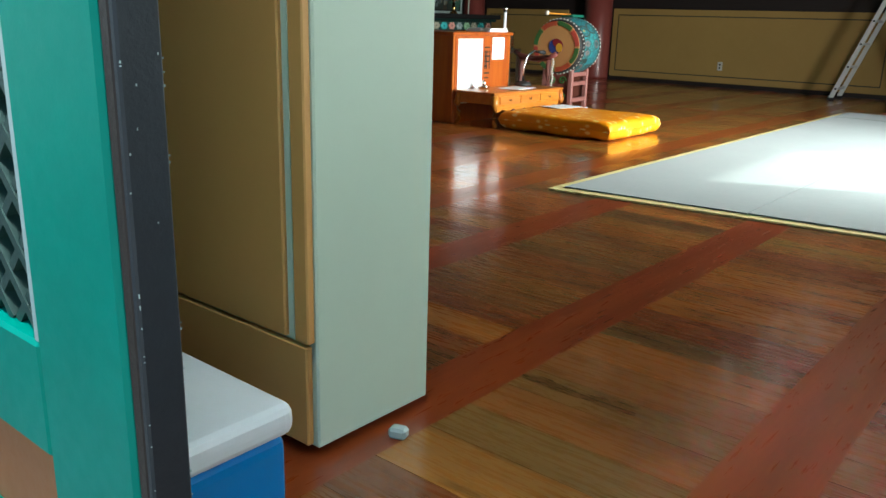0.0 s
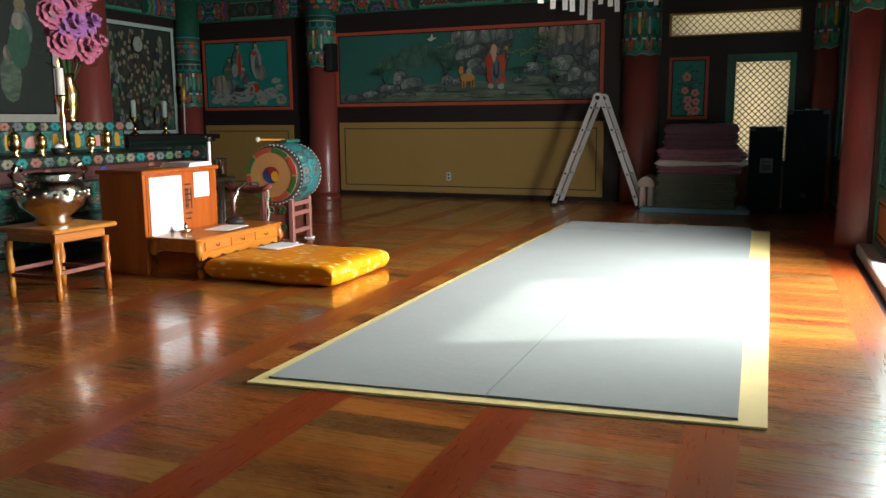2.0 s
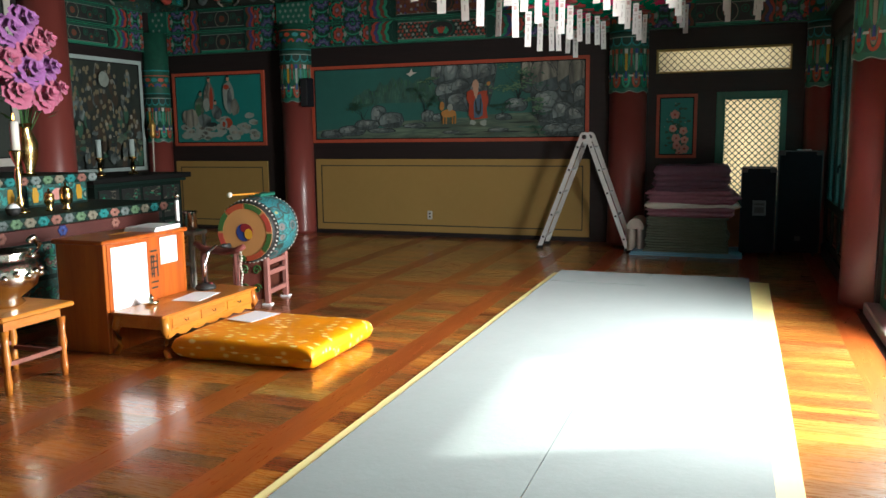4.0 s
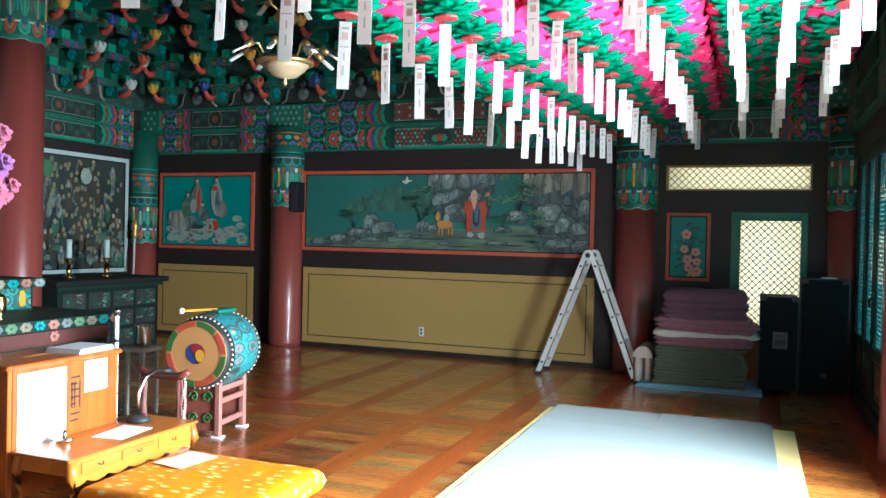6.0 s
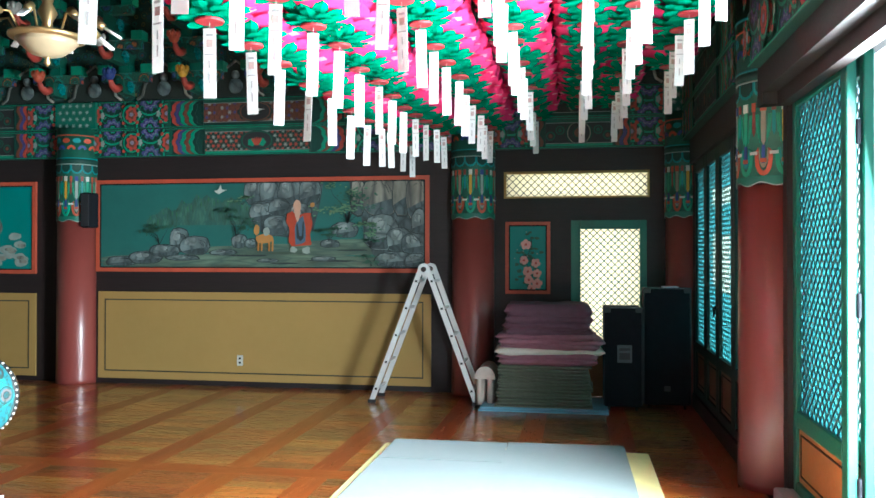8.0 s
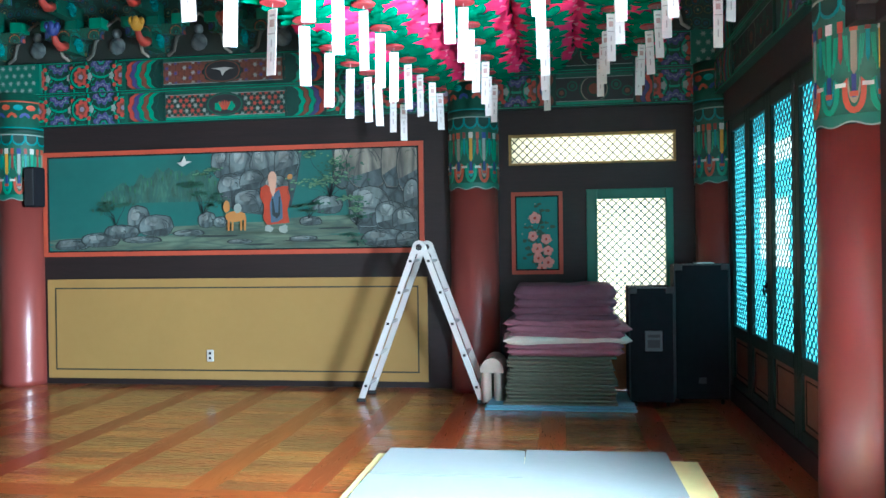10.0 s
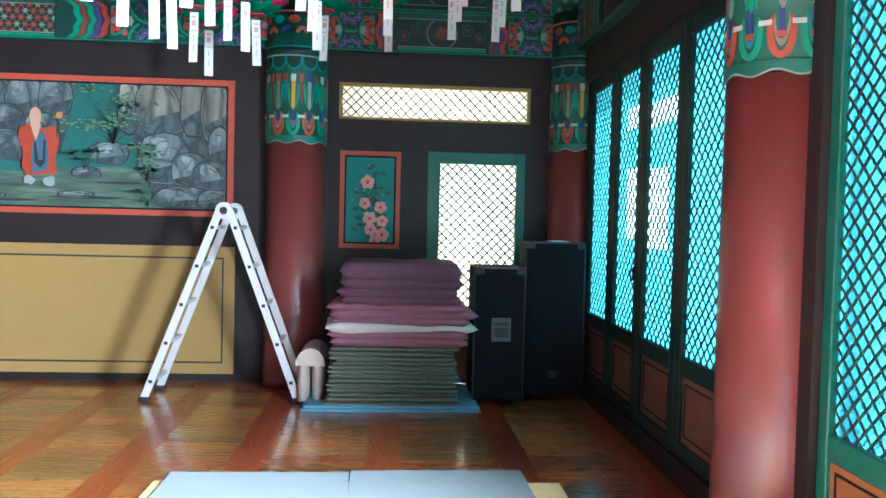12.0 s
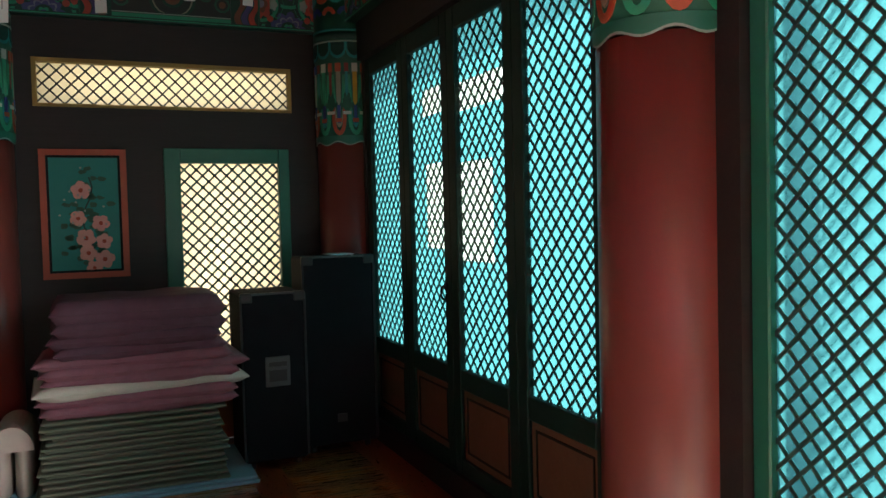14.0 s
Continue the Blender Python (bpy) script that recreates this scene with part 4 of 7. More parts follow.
for k in range(46):
    z = rj.uniform(0.3, 1.3)
    y = FY + rj.choice((0.004, 0.051, rj.uniform(0.006, 0.049)))
    w = rj.uniform(0.0004, 0.0009)
    box(0.4995, 0.5006, y - w, y + w, z, z + rj.uniform(0.001, 0.003), bm=bm)
part("paint_chip", bm, "pale_frame", e, "pale chips along the jamb edges")

# ---- mat on the floor ----
def slab(a, b, c, d, z0, z1):
    bm = bmesh.new()
    prism(bm, [a, b, c, d], z1 - z0, lambda u, v, q: Vector((u, v, z0 + q)))
    return bm


mat = thing("floor_mat", (0, 0, 0), "long grey woven mat with pale yellow edging on the floor", "mat")
part("underlay", slab((-0.985, 4.57), (1.05, 4.80), (1.04, 10.20), (-0.985, 10.22), 0.001, 0.010), "mat_edge", mat, "pale yellow edging mat")
part("mat_half", slab((-0.925, 4.645), (0.012, 4.745), (-0.012, 9.72), (-0.935, 9.72), 0.011, 0.018), "mat", mat)
part("mat_half", slab((-0.93, 9.725), (-0.012, 9.725), (-0.03, 10.33), (-0.93, 10.33), 0.011, 0.020), "mat", mat)
part("mat_half", slab((0.018, 4.746), (0.95, 4.84), (0.87, 10.38), (-0.022, 10.36), 0.011, 0.019), "mat", mat)

# ---- lotus lanterns ----
M["pink"] = sheet("pink_lantern_paper", (0.85, 0.05, 0.2), 0.55, 60)
M["pink_pale"] = sheet("pale_pink_lantern_paper", (0.88, 0.30, 0.42), 0.55, 60)
M["leaf_paper"] = sheet("green_lantern_paper", (0.0, 0.23, 0.12), 0.4, 60)
M["tag"] = sheet("white_paper_tag", (0.85, 0.84, 0.82), 0.35, 90)
M["disc_red"] = surf("red_card", (0.2, 0.008, 0.012), 0.2, 12, 0.6)
M["print_grey"] = surf("grey_print", (0.5, 0.46, 0.46), 0.2, 30, 0.8)
M["print_red"] = surf("faded_red_print", (0.62, 0.43, 0.40), 0.3, 60, 0.8)
M["cord"] = surf("thin_cord", (0.3, 0.3, 0.3), 0.2, 40, 0.8)


def petal(bm, a, r0, z0, r1, z1, width, curl, twist=0.0, foot=0):
    """One cupped petal at angle a, from its foot (r0, z0) to its tip (r1, z1)."""
    rows = []
    for t, w in ((0.0, 0.45), (0.4, 1.0), (0.75, 0.8), (1.0, 0.06)):
        r = r0 + (r1 - r0) * t + curl * math.sin(math.pi * t)
        z = z0 + (z1 - z0) * t
        row = []
        for s in (-1, 0, 1):
            ang = a + s * w * width / 2 / max(0.03, r) + twist * t
            if foot and t == 0.0:
                ang = a + s * math.pi / foot
            rr = r + (0.012 if s == 0 else 0.0)
            row.append(bm.verts.new((rr * math.cos(ang), rr * math.sin(ang), z)))
        rows.append(row)
    for p, q in zip(rows, rows[1:]):
        for k in range(2):
            bm.faces.new((p[k], p[k + 1], q[k + 1], q[k]))


def lantern(loc, rz, label):
    L0 = thing("lotus_lantern", loc, label, "lantern", "hanging lotus lanterns", rz=rz)
    bm = bmesh.new()
    for j, (n, r0, z0, r1, z1, w) in enumerate(((9, 0.11, 0.05, 0.222, 0.115, 0.15), (10, 0.15, 0.09, 0.232, 0.19, 0.15), (10, 0.15, 0.15, 0.222, 0.28, 0.14), (9, 0.13, 0.22, 0.17, 0.37, 0.12))):
        for k in range(n):
            petal(bm, 2 * math.pi * (k + 0.5 * j) / n, r0, z0, r1, z1, w, 0.02)
    part("petal_ring", bm, "pink", L0, "layered magenta paper petals", smooth=True)
    bm = bmesh.new()
    for k in range(9):
        petal(bm, 2 * math.pi * (k + 0.3) / 9, 0.11, 0.10, 0.222, 0.135, 0.11, 0.015)
    part("petal_tip_ring", bm, "pink_pale", L0, "paler pink petal tips", smooth=True)
    for j, (n, r0, z0, r1, z1, w) in enumerate(((10, 0.05, 0.010, 0.145, 0.005, 0.08), (10, 0.07, 0.020, 0.17, 0.035, 0.085), (11, 0.09, 0.035, 0.185, 0.07, 0.08))):
        bm = bmesh.new()
        for k in range(n):
            petal(bm, 2 * math.pi * (k + 0.5 * (j % 2)) / n, r0, z0, r1, z1 + (0.012 if k % 2 else -0.008), w, 0.012, foot=n)
        bmesh.ops.remove_doubles(bm, verts=bm.verts, dist=0.0005)
        part("sepal_cup", bm, "leaf_paper", L0, "pointed green paper sepals", smooth=False)
    part("core", lathe([(0.05, 0.015), (0.12, 0.06), (0.135, 0.16), (0.11, 0.27), (0.04, 0.30)], 12), "pink", L0, smooth=True)
    part("base_disc", lathe([(0.062, -0.004), (0.066, 0.003), (0.062, 0.010)], 16), "disc_red", L0, "red card disc")
    part("hanging_cord", lathe([(0.002, 0.30), (0.002, 1.9)], 5), "cord", L0)
    tg = part("tag", box(-0.029, 0.029, -0.0007, 0.0007, -0.345, -0.03), "tag", L0, "long white paper wish tag")
    for z0, z1, w, mt in ((-0.115, -0.08, 0.014, "print_red"), (-0.065, -0.055, 0.016, "print_grey"), (-0.15, -0.145, 0.022, "print_grey"), (-0.21, -0.175, 0.0035, "print_grey"), (-0.28, -0.235, 0.0035, "print_grey")):
        part("print_bar", box(-w, w, -0.0022, -0.0012, z0, z1), mt, tg, "faint printed mark")
    part("tag_string", lathe([(0.0015, -0.035), (0.0015, 0.0)], 5), "cord", L0)
    return L0


ROW_X = (-1.12, -0.80, -0.33, 0.13, 0.575, 0.86, 1.16)
ROW_Z = (2.56, 2.64, 2.75, 2.86, 2.95, 2.94, 2.90)
first = None
rl = random.Random(5)
for x, z in zip(ROW_X, ROW_Z):
    for k in range(19):
        if x > 1.0 and k > 14:
            continue
        y = 3.72 + k * 0.455 + rl.uniform(-0.02, 0.02)
        rise = 0.09 * max(0.0, min(1.0, (y - 10.2) / 1.2)) if x < -0.5 else 0.0
        loc = (x + rl.uniform(-0.02, 0.02), y, z + rise + rl.uniform(-0.02, 0.02))
        rz = rl.uniform(-25, 25)
        if first is None:
            first = lantern(loc, rz, "pink paper lotus lantern with green sepals and a white tag")
        else:
            copy_thing(first, pose(*loc, rl.uniform(-2, 2), rl.uniform(-2, 2), rz))

# ---- painted wall pictures ----
M["canvas"] = surf("teal_green_picture_ground", (0.024, 0.125, 0.105), 0.35, 1.3, 0.6, bump=0.05)
M["canvas_teal"] = surf("bright_teal_picture_ground", (0.01, 0.20, 0.175), 0.2, 2, 0.6, bump=0.05)
M["rock"] = inked("painted_grey_rock", (0.15, 0.19, 0.185), (0.018, 0.03, 0.032), 4.5, (1, 1, 0.7))
M["rock_pale"] = inked("painted_pale_rock", (0.27, 0.26, 0.21), (0.03, 0.04, 0.038), 3.4, (1.5, 1, 0.45))
M["rock_dark"] = inked("painted_shaded_rock", (0.07, 0.098, 0.10), (0.015, 0.025, 0.028), 6, (1.2, 1, 0.6))
M["rock_light"] = inked("painted_light_rock", (0.23, 0.265, 0.25), (0.07, 0.09, 0.09), 6, (1, 1, 0.7))
M["rock_line"] = surf("painted_rock_outline", (0.02, 0.032, 0.032), 0.4, 20, 0.7, bump=0.0)
M["far_hill"] = inked("painted_far_hill", (0.05, 0.125, 0.09), (0.03, 0.1, 0.085), 7, (1.5, 1, 0.5))
M["bank"] = inked("painted_river_bank", (0.10, 0.145, 0.10), (0.05, 0.09, 0.07), 4, (0.45, 1, 3.5))
M["foliage_paint"] = surf("painted_foliage", (0.05, 0.16, 0.07), 0.5, 14, 0.7, bump=0.0)
M["foliage_pale"] = surf("painted_pale_foliage", (0.13, 0.24, 0.13), 0.5, 14, 0.7, bump=0.0)
M["foliage_dark"] = surf("painted_dark_foliage", (0.035, 0.11, 0.07), 0.5, 14, 0.7, bump=0.0)
M["robe"] = surf("painted_orange_robe", (0.36, 0.05, 0.018), 0.3, 9, 0.6, bump=0.0)
M["skin_tone"] = surf("painted_buff", (0.5, 0.30, 0.2), 0.2, 9, 0.6, bump=0.0)
M["cloud"] = surf("painted_pale_cloud", (0.28, 0.33, 0.29), 0.4, 12, 0.6, bump=0.0)
M["petal_paint"] = surf("painted_pink_petal", (0.62, 0.28, 0.24), 0.25, 16, 0.6, bump=0.0)
M["buff_dim"] = surf("painted_dim_buff", (0.20, 0.17, 0.10), 0.5, 20, 0.7, bump=0.0)
M["brown_dim"] = surf("painted_dim_brown", (0.055, 0.04, 0.025), 0.5, 12, 0.7, bump=0.0)
M["gloom"] = surf("dark_altar_picture_ground", (0.025, 0.035, 0.028), 0.5, 3, 0.6, bump=0.0)


def blob(rr, u, v, w, h, n=14, jag=0.16, flat=False):
    out = []
    for k in range(n):
        t = 2 * math.pi * k / n
        q = 1 + rr.uniform(-jag, jag)
        vv = math.sin(t)
        if flat and vv < 0:
            vv *= 0.25
        out.append((u + w / 2 * q * math.cos(t), v + h / 2 * q * vv))
    return out


class Picture:
    def __init__(self, name, label, place, u0, u1, v0, v1, frame_mat, ground, border=0.045):
        self.ob = thing(name, (0, 0, 0), label, "painting", "wall paintings")
        self.place, self.box, self.n = place, (u0, u1, v0, v1), 0
        bm = bmesh.new()
        prism(bm, [(u0, v0), (u1, v0), (u1, v1), (u0, v1)], 0.016, place)
        part("canvas", bm, ground, self.ob)
        for a, c, e, f in ((u0 - border, u1 + border, v0 - border, v0), (u0 - border, u1 + border, v1, v1 + border), (u0 - border, u0, v0, v1), (u1, u1 + border, v0, v1)):
            bm = bmesh.new()
            prism(bm, [(a, e), (c, e), (c, f), (a, f)], 0.032, place)
            part("picture_frame", bm, frame_mat, self.ob)
        i = 0.014
        bm = bmesh.new()
        for a, c, e, f in ((u0, u1, v0, v0 + i), (u0, u1, v1 - i, v1), (u0, u0 + i, v0 + i, v1 - i), (u1 - i, u1, v0 + i, v1 - i)):
            prism(bm, [(a, e), (c, e), (c, f), (a, f)], 0.024, place)
        part("inner_line", bm, "black_line", self.ob)

    def add(self, name, outlines, mt):
        self.n += 1
        d = 0.016 + 0.0002 * self.n
        u0, u1, v0, v1 = self.box
        bm = bmesh.new()
        for o in outlines:
            o = [(min(max(u, u0 + 0.014), u1 - 0.014), min(max(v, v0 + 0.014), v1 - 0.014)) for u, v in o]
            prism(bm, o, 0.0002, lambda u, v, q: self.place(u, v, d + q))
        bmesh.ops.dissolve_degenerate(bm, dist=1e-5, edges=bm.edges)
        return part(name, bm, mt, self.ob)

    def rocks(self, rr, spots, mt="rock"):
        """Angular boulders: ink outline, wash, shaded foot, pale crown and curving ink creases."""
        strokes = []
        for u, v, w, h in spots:
            n = 16
            o = []
            q = 1.0
            for k in range(n):
                t = 2 * math.pi * k / n
                q = 0.6 * q + 0.4 * rr.uniform(0.8, 1.15)
                c, z = math.cos(t), math.sin(t)
                o.append((u + w / 2 * q * math.copysign(abs(c) ** 0.75, c), v + h / 2 * q * math.copysign(abs(z) ** 0.75, z) * (0.8 if z < 0 else 1)))
            grow = lambda f, du=0.0, dv=0.0: [(u + du + (a - u) * f, v + dv + (c - v) * f) for a, c in o]
            e = 1 + 0.016 / max(0.12, min(w, h))
            self.add("painted_rock", [grow(e)], "rock_line")
            self.add("painted_rock", [o], mt)
            self.add("painted_shade", [[(a, min(c, v - 0.10 * h + 0.22 * (a - u) * h / w)) for a, c in grow(0.97)]], "rock_dark")
            self.add("painted_light", [grow(0.42, -0.12 * w, 0.20 * h)], "rock_light" if mt == "rock" else "rock_pale")
            for k in range(4):
                t0, f = rr.uniform(-0.6, 1.6), rr.uniform(0.45, 0.9)
                x0 = u + rr.uniform(-0.15, 0.15) * w
                pts = [(x0 + w / 2 * f * math.cos(t0 + 0.22 * j), v + h / 2 * f * math.sin(t0 + 0.22 * j)) for j in range(6)]
                wd = [0.001, 0.005, 0.007, 0.006, 0.004, 0.001]
                for (a, c), (a2, c2), e0, e1 in zip(pts, pts[1:], wd, wd[1:]):
                    strokes.append([(a, c - e0 / 2), (a2, c2 - e1 / 2), (a2 + e1 / 2, c2 + e1 / 2), (a + e0 / 2, c + e0 / 2)])
        self.add("painted_creases", strokes, "rock_line")["kind"] = "stuff"


rr = random.Random(3)
pic = Picture("landscape_painting", "long painted landscape of rocks, water and trees in an orange-red frame", on_north, -5.045, -1.135, 1.355, 2.34, "red_line", "canvas")
# far hills, banks, water's edge
hill = [(-4.45, 1.85)]
for k in range(26):
    hill.append((-4.45 + k * 0.062, 1.93 + 0.22 * math.sin(math.pi * k / 25) + rr.uniform(-0.05, 0.07)))
hill.append((-2.9, 1.85))
pic.add("painted_hill", [hill], "far_hill")
strokes = []
for u, v in hill[1:-1]:
    for k in range(3):
        x, z = u + rr.uniform(-0.03, 0.03), v - rr.uniform(0.0, 0.05) - 0.05 * k
        e, ln = rr.uniform(0.004, 0.008), rr.uniform(0.03, 0.09)
        strokes.append([(x, z), (x + e, z - ln * 0.4), (x + e * 0.6, z - ln), (x - e * 0.4, z - ln), (x - e, z - ln * 0.4)])
pic.add("painted_pine", strokes, "foliage_dark")["kind"] = "stuff"
pic.add("painted_pine", [[(a + 0.006, c + 0.004) for a, c in o] for o in strokes[::3]], "foliage_paint")["kind"] = "stuff"
for u, v, w, h in ((-3.3, 1.46, 3.6, 0.12), (-2.6, 1.56, 2.6, 0.14), (-1.9, 1.62, 1.6, 0.12), (-4.2, 1.41, 1.8, 0.10), (-2.9, 1.40, 3.9, 0.1)):
    pic.add("painted_bank", [blob(rr, u, v, w, h, 22, 0.1)], "bank")
for u, v, w, h in ((-4.55, 1.44, 0.5, 0.03), (-3.2, 1.5, 0.5, 0.022), (-2.2, 1.44, 0.6, 0.025), (-2.75, 1.41, 0.35, 0.02), (-1.95, 1.56, 0.4, 0.02)):
    pic.add("painted_bank", [blob(rr, u, v, w, h, 12, 0.2)], "rock_line")
pic.rocks(rr, ((-4.78, 1.43, 0.34, 0.12), (-4.45, 1.47, 0.4, 0.16), (-4.05, 1.66, 0.24, 0.30), (-3.85, 1.60, 0.40, 0.26), (-4.22, 1.55, 0.36, 0.16), (-3.5, 1.53, 0.3, 0.07), (-4.0, 1.47, 0.4, 0.07)))
pic.add("painted_cliff", [[(-3.24, 2.34), (-3.2, 2.2), (-3.14, 2.0), (-3.16, 1.88), (-3.0, 1.74), (-2.7, 1.70), (-2.42, 1.78), (-2.36, 2.0), (-2.30, 2.34)]], "rock_dark")
pic.add("painted_cliff", [[(-2.0, 2.34), (-1.96, 2.1), (-1.86, 1.92), (-1.82, 1.7), (-1.72, 1.5), (-1.6, 1.37), (-1.15, 1.37), (-1.15, 2.34)]], "rock_dark")
pic.rocks(rr, ((-3.12, 2.22, 0.26, 0.36), (-2.92, 2.20, 0.26, 0.40), (-2.70, 2.20, 0.28, 0.42), (-2.46, 2.2, 0.26, 0.36), (-3.03, 1.98, 0.30, 0.26), (-2.82, 2.04, 0.26, 0.22), (-2.86, 1.83, 0.28, 0.26), (-2.58, 1.94, 0.28, 0.30), (-3.3, 1.65, 0.18, 0.17), (-3.16, 1.63, 0.13, 0.12)))
pic.rocks(rr, ((-1.90, 2.14, 0.16, 0.46), (-1.66, 2.14, 0.40, 0.5), (-1.40, 2.18, 0.20, 0.6), (-1.24, 2.12, 0.24, 0.55)), "rock_pale")
pic.rocks(rr, ((-2.22, 1.63, 0.22, 0.1), (-2.05, 1.78, 0.30, 0.2), (-2.3, 1.46, 0.26, 0.06), (-1.62, 1.74, 0.42, 0.46), (-1.42, 1.66, 0.30, 0.30), (-1.25, 1.62, 0.30, 0.26), (-1.5, 1.45, 0.4, 0.18), (-1.24, 1.44, 0.24, 0.16), (-1.2, 1.86, 0.16, 0.3), (-2.95, 1.44, 0.24, 0.05)))
# trees: bent branches carrying flat pads of small leaves
def tree(u, v, w, h, n, mt, lean=0.3):
    pads = []
    stems = []
    for k in range(max(3, n // 16)):
        x, z = u + rr.uniform(-0.5, 0.5) * w, v + h * rr.uniform(0.25, 1.0)
        pads.append((x, z))
        pts = [(u, v), (u + 0.35 * (x - u) + lean * 0.05, v + 0.5 * (z - v)), (u + 0.8 * (x - u), v + 0.75 * (z - v)), (x, z)]
        for j, ((a, c), (a2, c2)) in enumerate(zip(pts, pts[1:])):
            e = 0.010 - 0.003 * j
            stems.append([(a, c), (a + e, c), (a2 + e * 0.7, c2), (a2, c2)])
    pic.add("painted_branch", stems, "rock_line")["kind"] = "stuff"
    leaves = []
    for k in range(n):
        x, z = pads[k % len(pads)]
        leaves.append(blob(rr, x + rr.gauss(0, 0.16) * w, z + 0.008 + rr.gauss(0, 0.05) * h, 0.034, 0.016, 6, 0.35))
    pic.add("painted_leaves", leaves, "foliage_dark")["kind"] = "stuff"
    pic.add("painted_leaves", [[(a + 0.004, c + 0.007) for a, c in o] for o in leaves[::2]], mt)["kind"] = "stuff"


tree(-2.02, 1.86, 0.50, 0.44, 200, "foliage_pale")
tree(-3.26, 2.08, 0.24, 0.10, 50, "foliage_pale")
tree(-3.34, 1.72, 0.34, 0.30, 110, "foliage_dark")
tree(-4.28, 1.62, 0.34, 0.22, 90, "foliage_dark")
tree(-2.24, 1.66, 0.34, 0.16, 70, "foliage_dark")
tree(-1.76, 1.58, 0.22, 0.28, 110, "foliage_pale")
tree(-1.75, 1.38, 0.3, 0.12, 40, "foliage_dark")
M["deer_tan"] = surf("painted_tan", (0.42, 0.2, 0.05), 0.25, 10, 0.6, bump=0.0)
M["painted_blue_grey"] = surf("painted_blue_grey", (0.07, 0.12, 0.17), 0.3, 10, 0.6, bump=0.0)
# plain shapes: an orange upright form, a tan form, a white bird
pic.add("painted_form", [[(-2.66, 1.60), (-2.70, 1.66), (-2.69, 1.80), (-2.73, 1.88), (-2.72, 1.97), (-2.66, 2.0), (-2.60, 1.95), (-2.50, 1.98), (-2.44, 1.98), (-2.42, 1.86), (-2.45, 1.74), (-2.43, 1.62)]], "robe")
pic.add("painted_form", [[(-2.62, 1.62), (-2.63, 1.80), (-2.60, 1.90), (-2.53, 1.95), (-2.50, 1.80), (-2.50, 1.66), (-2.55, 1.63)]], "painted_blue_grey")
pic.add("painted_form", [[(-2.605, 1.70), (-2.61, 1.86), (-2.595, 1.86), (-2.575, 1.72), (-2.545, 1.72), (-2.535, 1.88), (-2.52, 1.88), (-2.525, 1.70), (-2.56, 1.66)]], "rock_line")
pic.add("painted_form", [blob(rr, -2.60, 2.06, 0.09, 0.14, 12, 0.04)], "skin_tone")
pic.add("painted_form", [[(-2.64, 2.02), (-2.56, 2.02), (-2.575, 1.92), (-2.595, 1.87), (-2.62, 1.93)]], "skin_tone")
pic.add("painted_form", [blob(rr, -2.64, 1.565, 0.09, 0.07, 10, 0.2), blob(rr, -2.49, 1.56, 0.09, 0.08, 10, 0.2)], "cloud")
pic.add("painted_form", [[(-2.445, 1.9), (-2.438, 1.9), (-2.418, 2.1), (-2.426, 2.1)]], "rock_line")
pic.add("painted_form", [blob(rr, -2.42, 2.07, 0.055, 0.06, 8, 0.15)], "deer_tan")
pic.add("painted_form", [blob(rr, -2.99, 1.69, 0.22, 0.11, 12, 0.06)], "deer_tan")
pic.add("painted_form", [blob(rr, -3.08, 1.79, 0.07, 0.12, 10, 0.06)], "deer_tan")
pic.add("painted_form", [[(x, 1.55), (x + 0.018, 1.55), (x + 0.024, 1.68), (x, 1.68)] for x in (-3.07, -3.03, -2.94, -2.9)], "deer_tan")
pic.add("painted_form", [blob(rr, -2.965, 1.77, 0.08, 0.1, 10, 0.1)], "cloud")
pic.add("painted_bird", [[(-3.60, 2.24), (-3.55, 2.25), (-3.52, 2.31), (-3.50, 2.255), (-3.44, 2.25), (-3.50, 2.225), (-3.54, 2.20)]], "paint_white")

pic = Picture("cloud_painting", "square painting of pale clouds on green in an orange-red frame", on_north, -7.475, -5.925, 1.325, 2.335, "red_line", "canvas_teal")
for k in range(60):
    u, v = rr.uniform(-7.35, -6.05), 1.40 + abs(rr.gauss(0, 0.17))
    pic.add("painted_cloud", [blob(rr, u, v, 0.17, 0.09, 12, 0.12)], "cloud")
    pic.add("painted_cloud", [blob(rr, u + 0.02, v - 0.010, 0.11, 0.05, 10, 0.12)], "rock_pale" if k % 3 else "cloud")
for u, v, w, h, mt in ((-7.02, 1.86, 0.18, 0.3, "bank"), (-7.12, 1.74, 0.26, 0.16, "rock_pale"), (-7.05, 1.8, 0.1, 0.22, "foliage_paint"), (-6.84, 2.02, 0.2, 0.42, "rock_pale"), (-6.81, 1.98, 0.07, 0.34, "robe"), (-6.9, 1.9, 0.12, 0.2, "cloud"), (-6.5, 2.0, 0.2, 0.46, "cloud"), (-6.48, 1.95, 0.09, 0.36, "rock"), (-6.4, 1.85, 0.16, 0.24, "rock_pale"), (-7.2, 1.7, 0.3, 0.26, "rock_pale"), (-6.95, 1.66, 0.24, 0.2, "rock"), (-6.53, 2.15, 0.1, 0.08, "robe"), (-6.72, 1.78, 0.18, 0.2, "rock"), (-6.52, 1.62, 0.14, 0.14, "robe"), (-6.82, 1.6, 0.2, 0.07, "rock_line"), (-6.6, 1.6, 0.14, 0.14, "cloud"), (-6.6, 1.6, 0.06, 0.08, "robe")):
    pic.add("painted_form", [blob(rr, u, v, w, h, 14, 0.12)], mt)
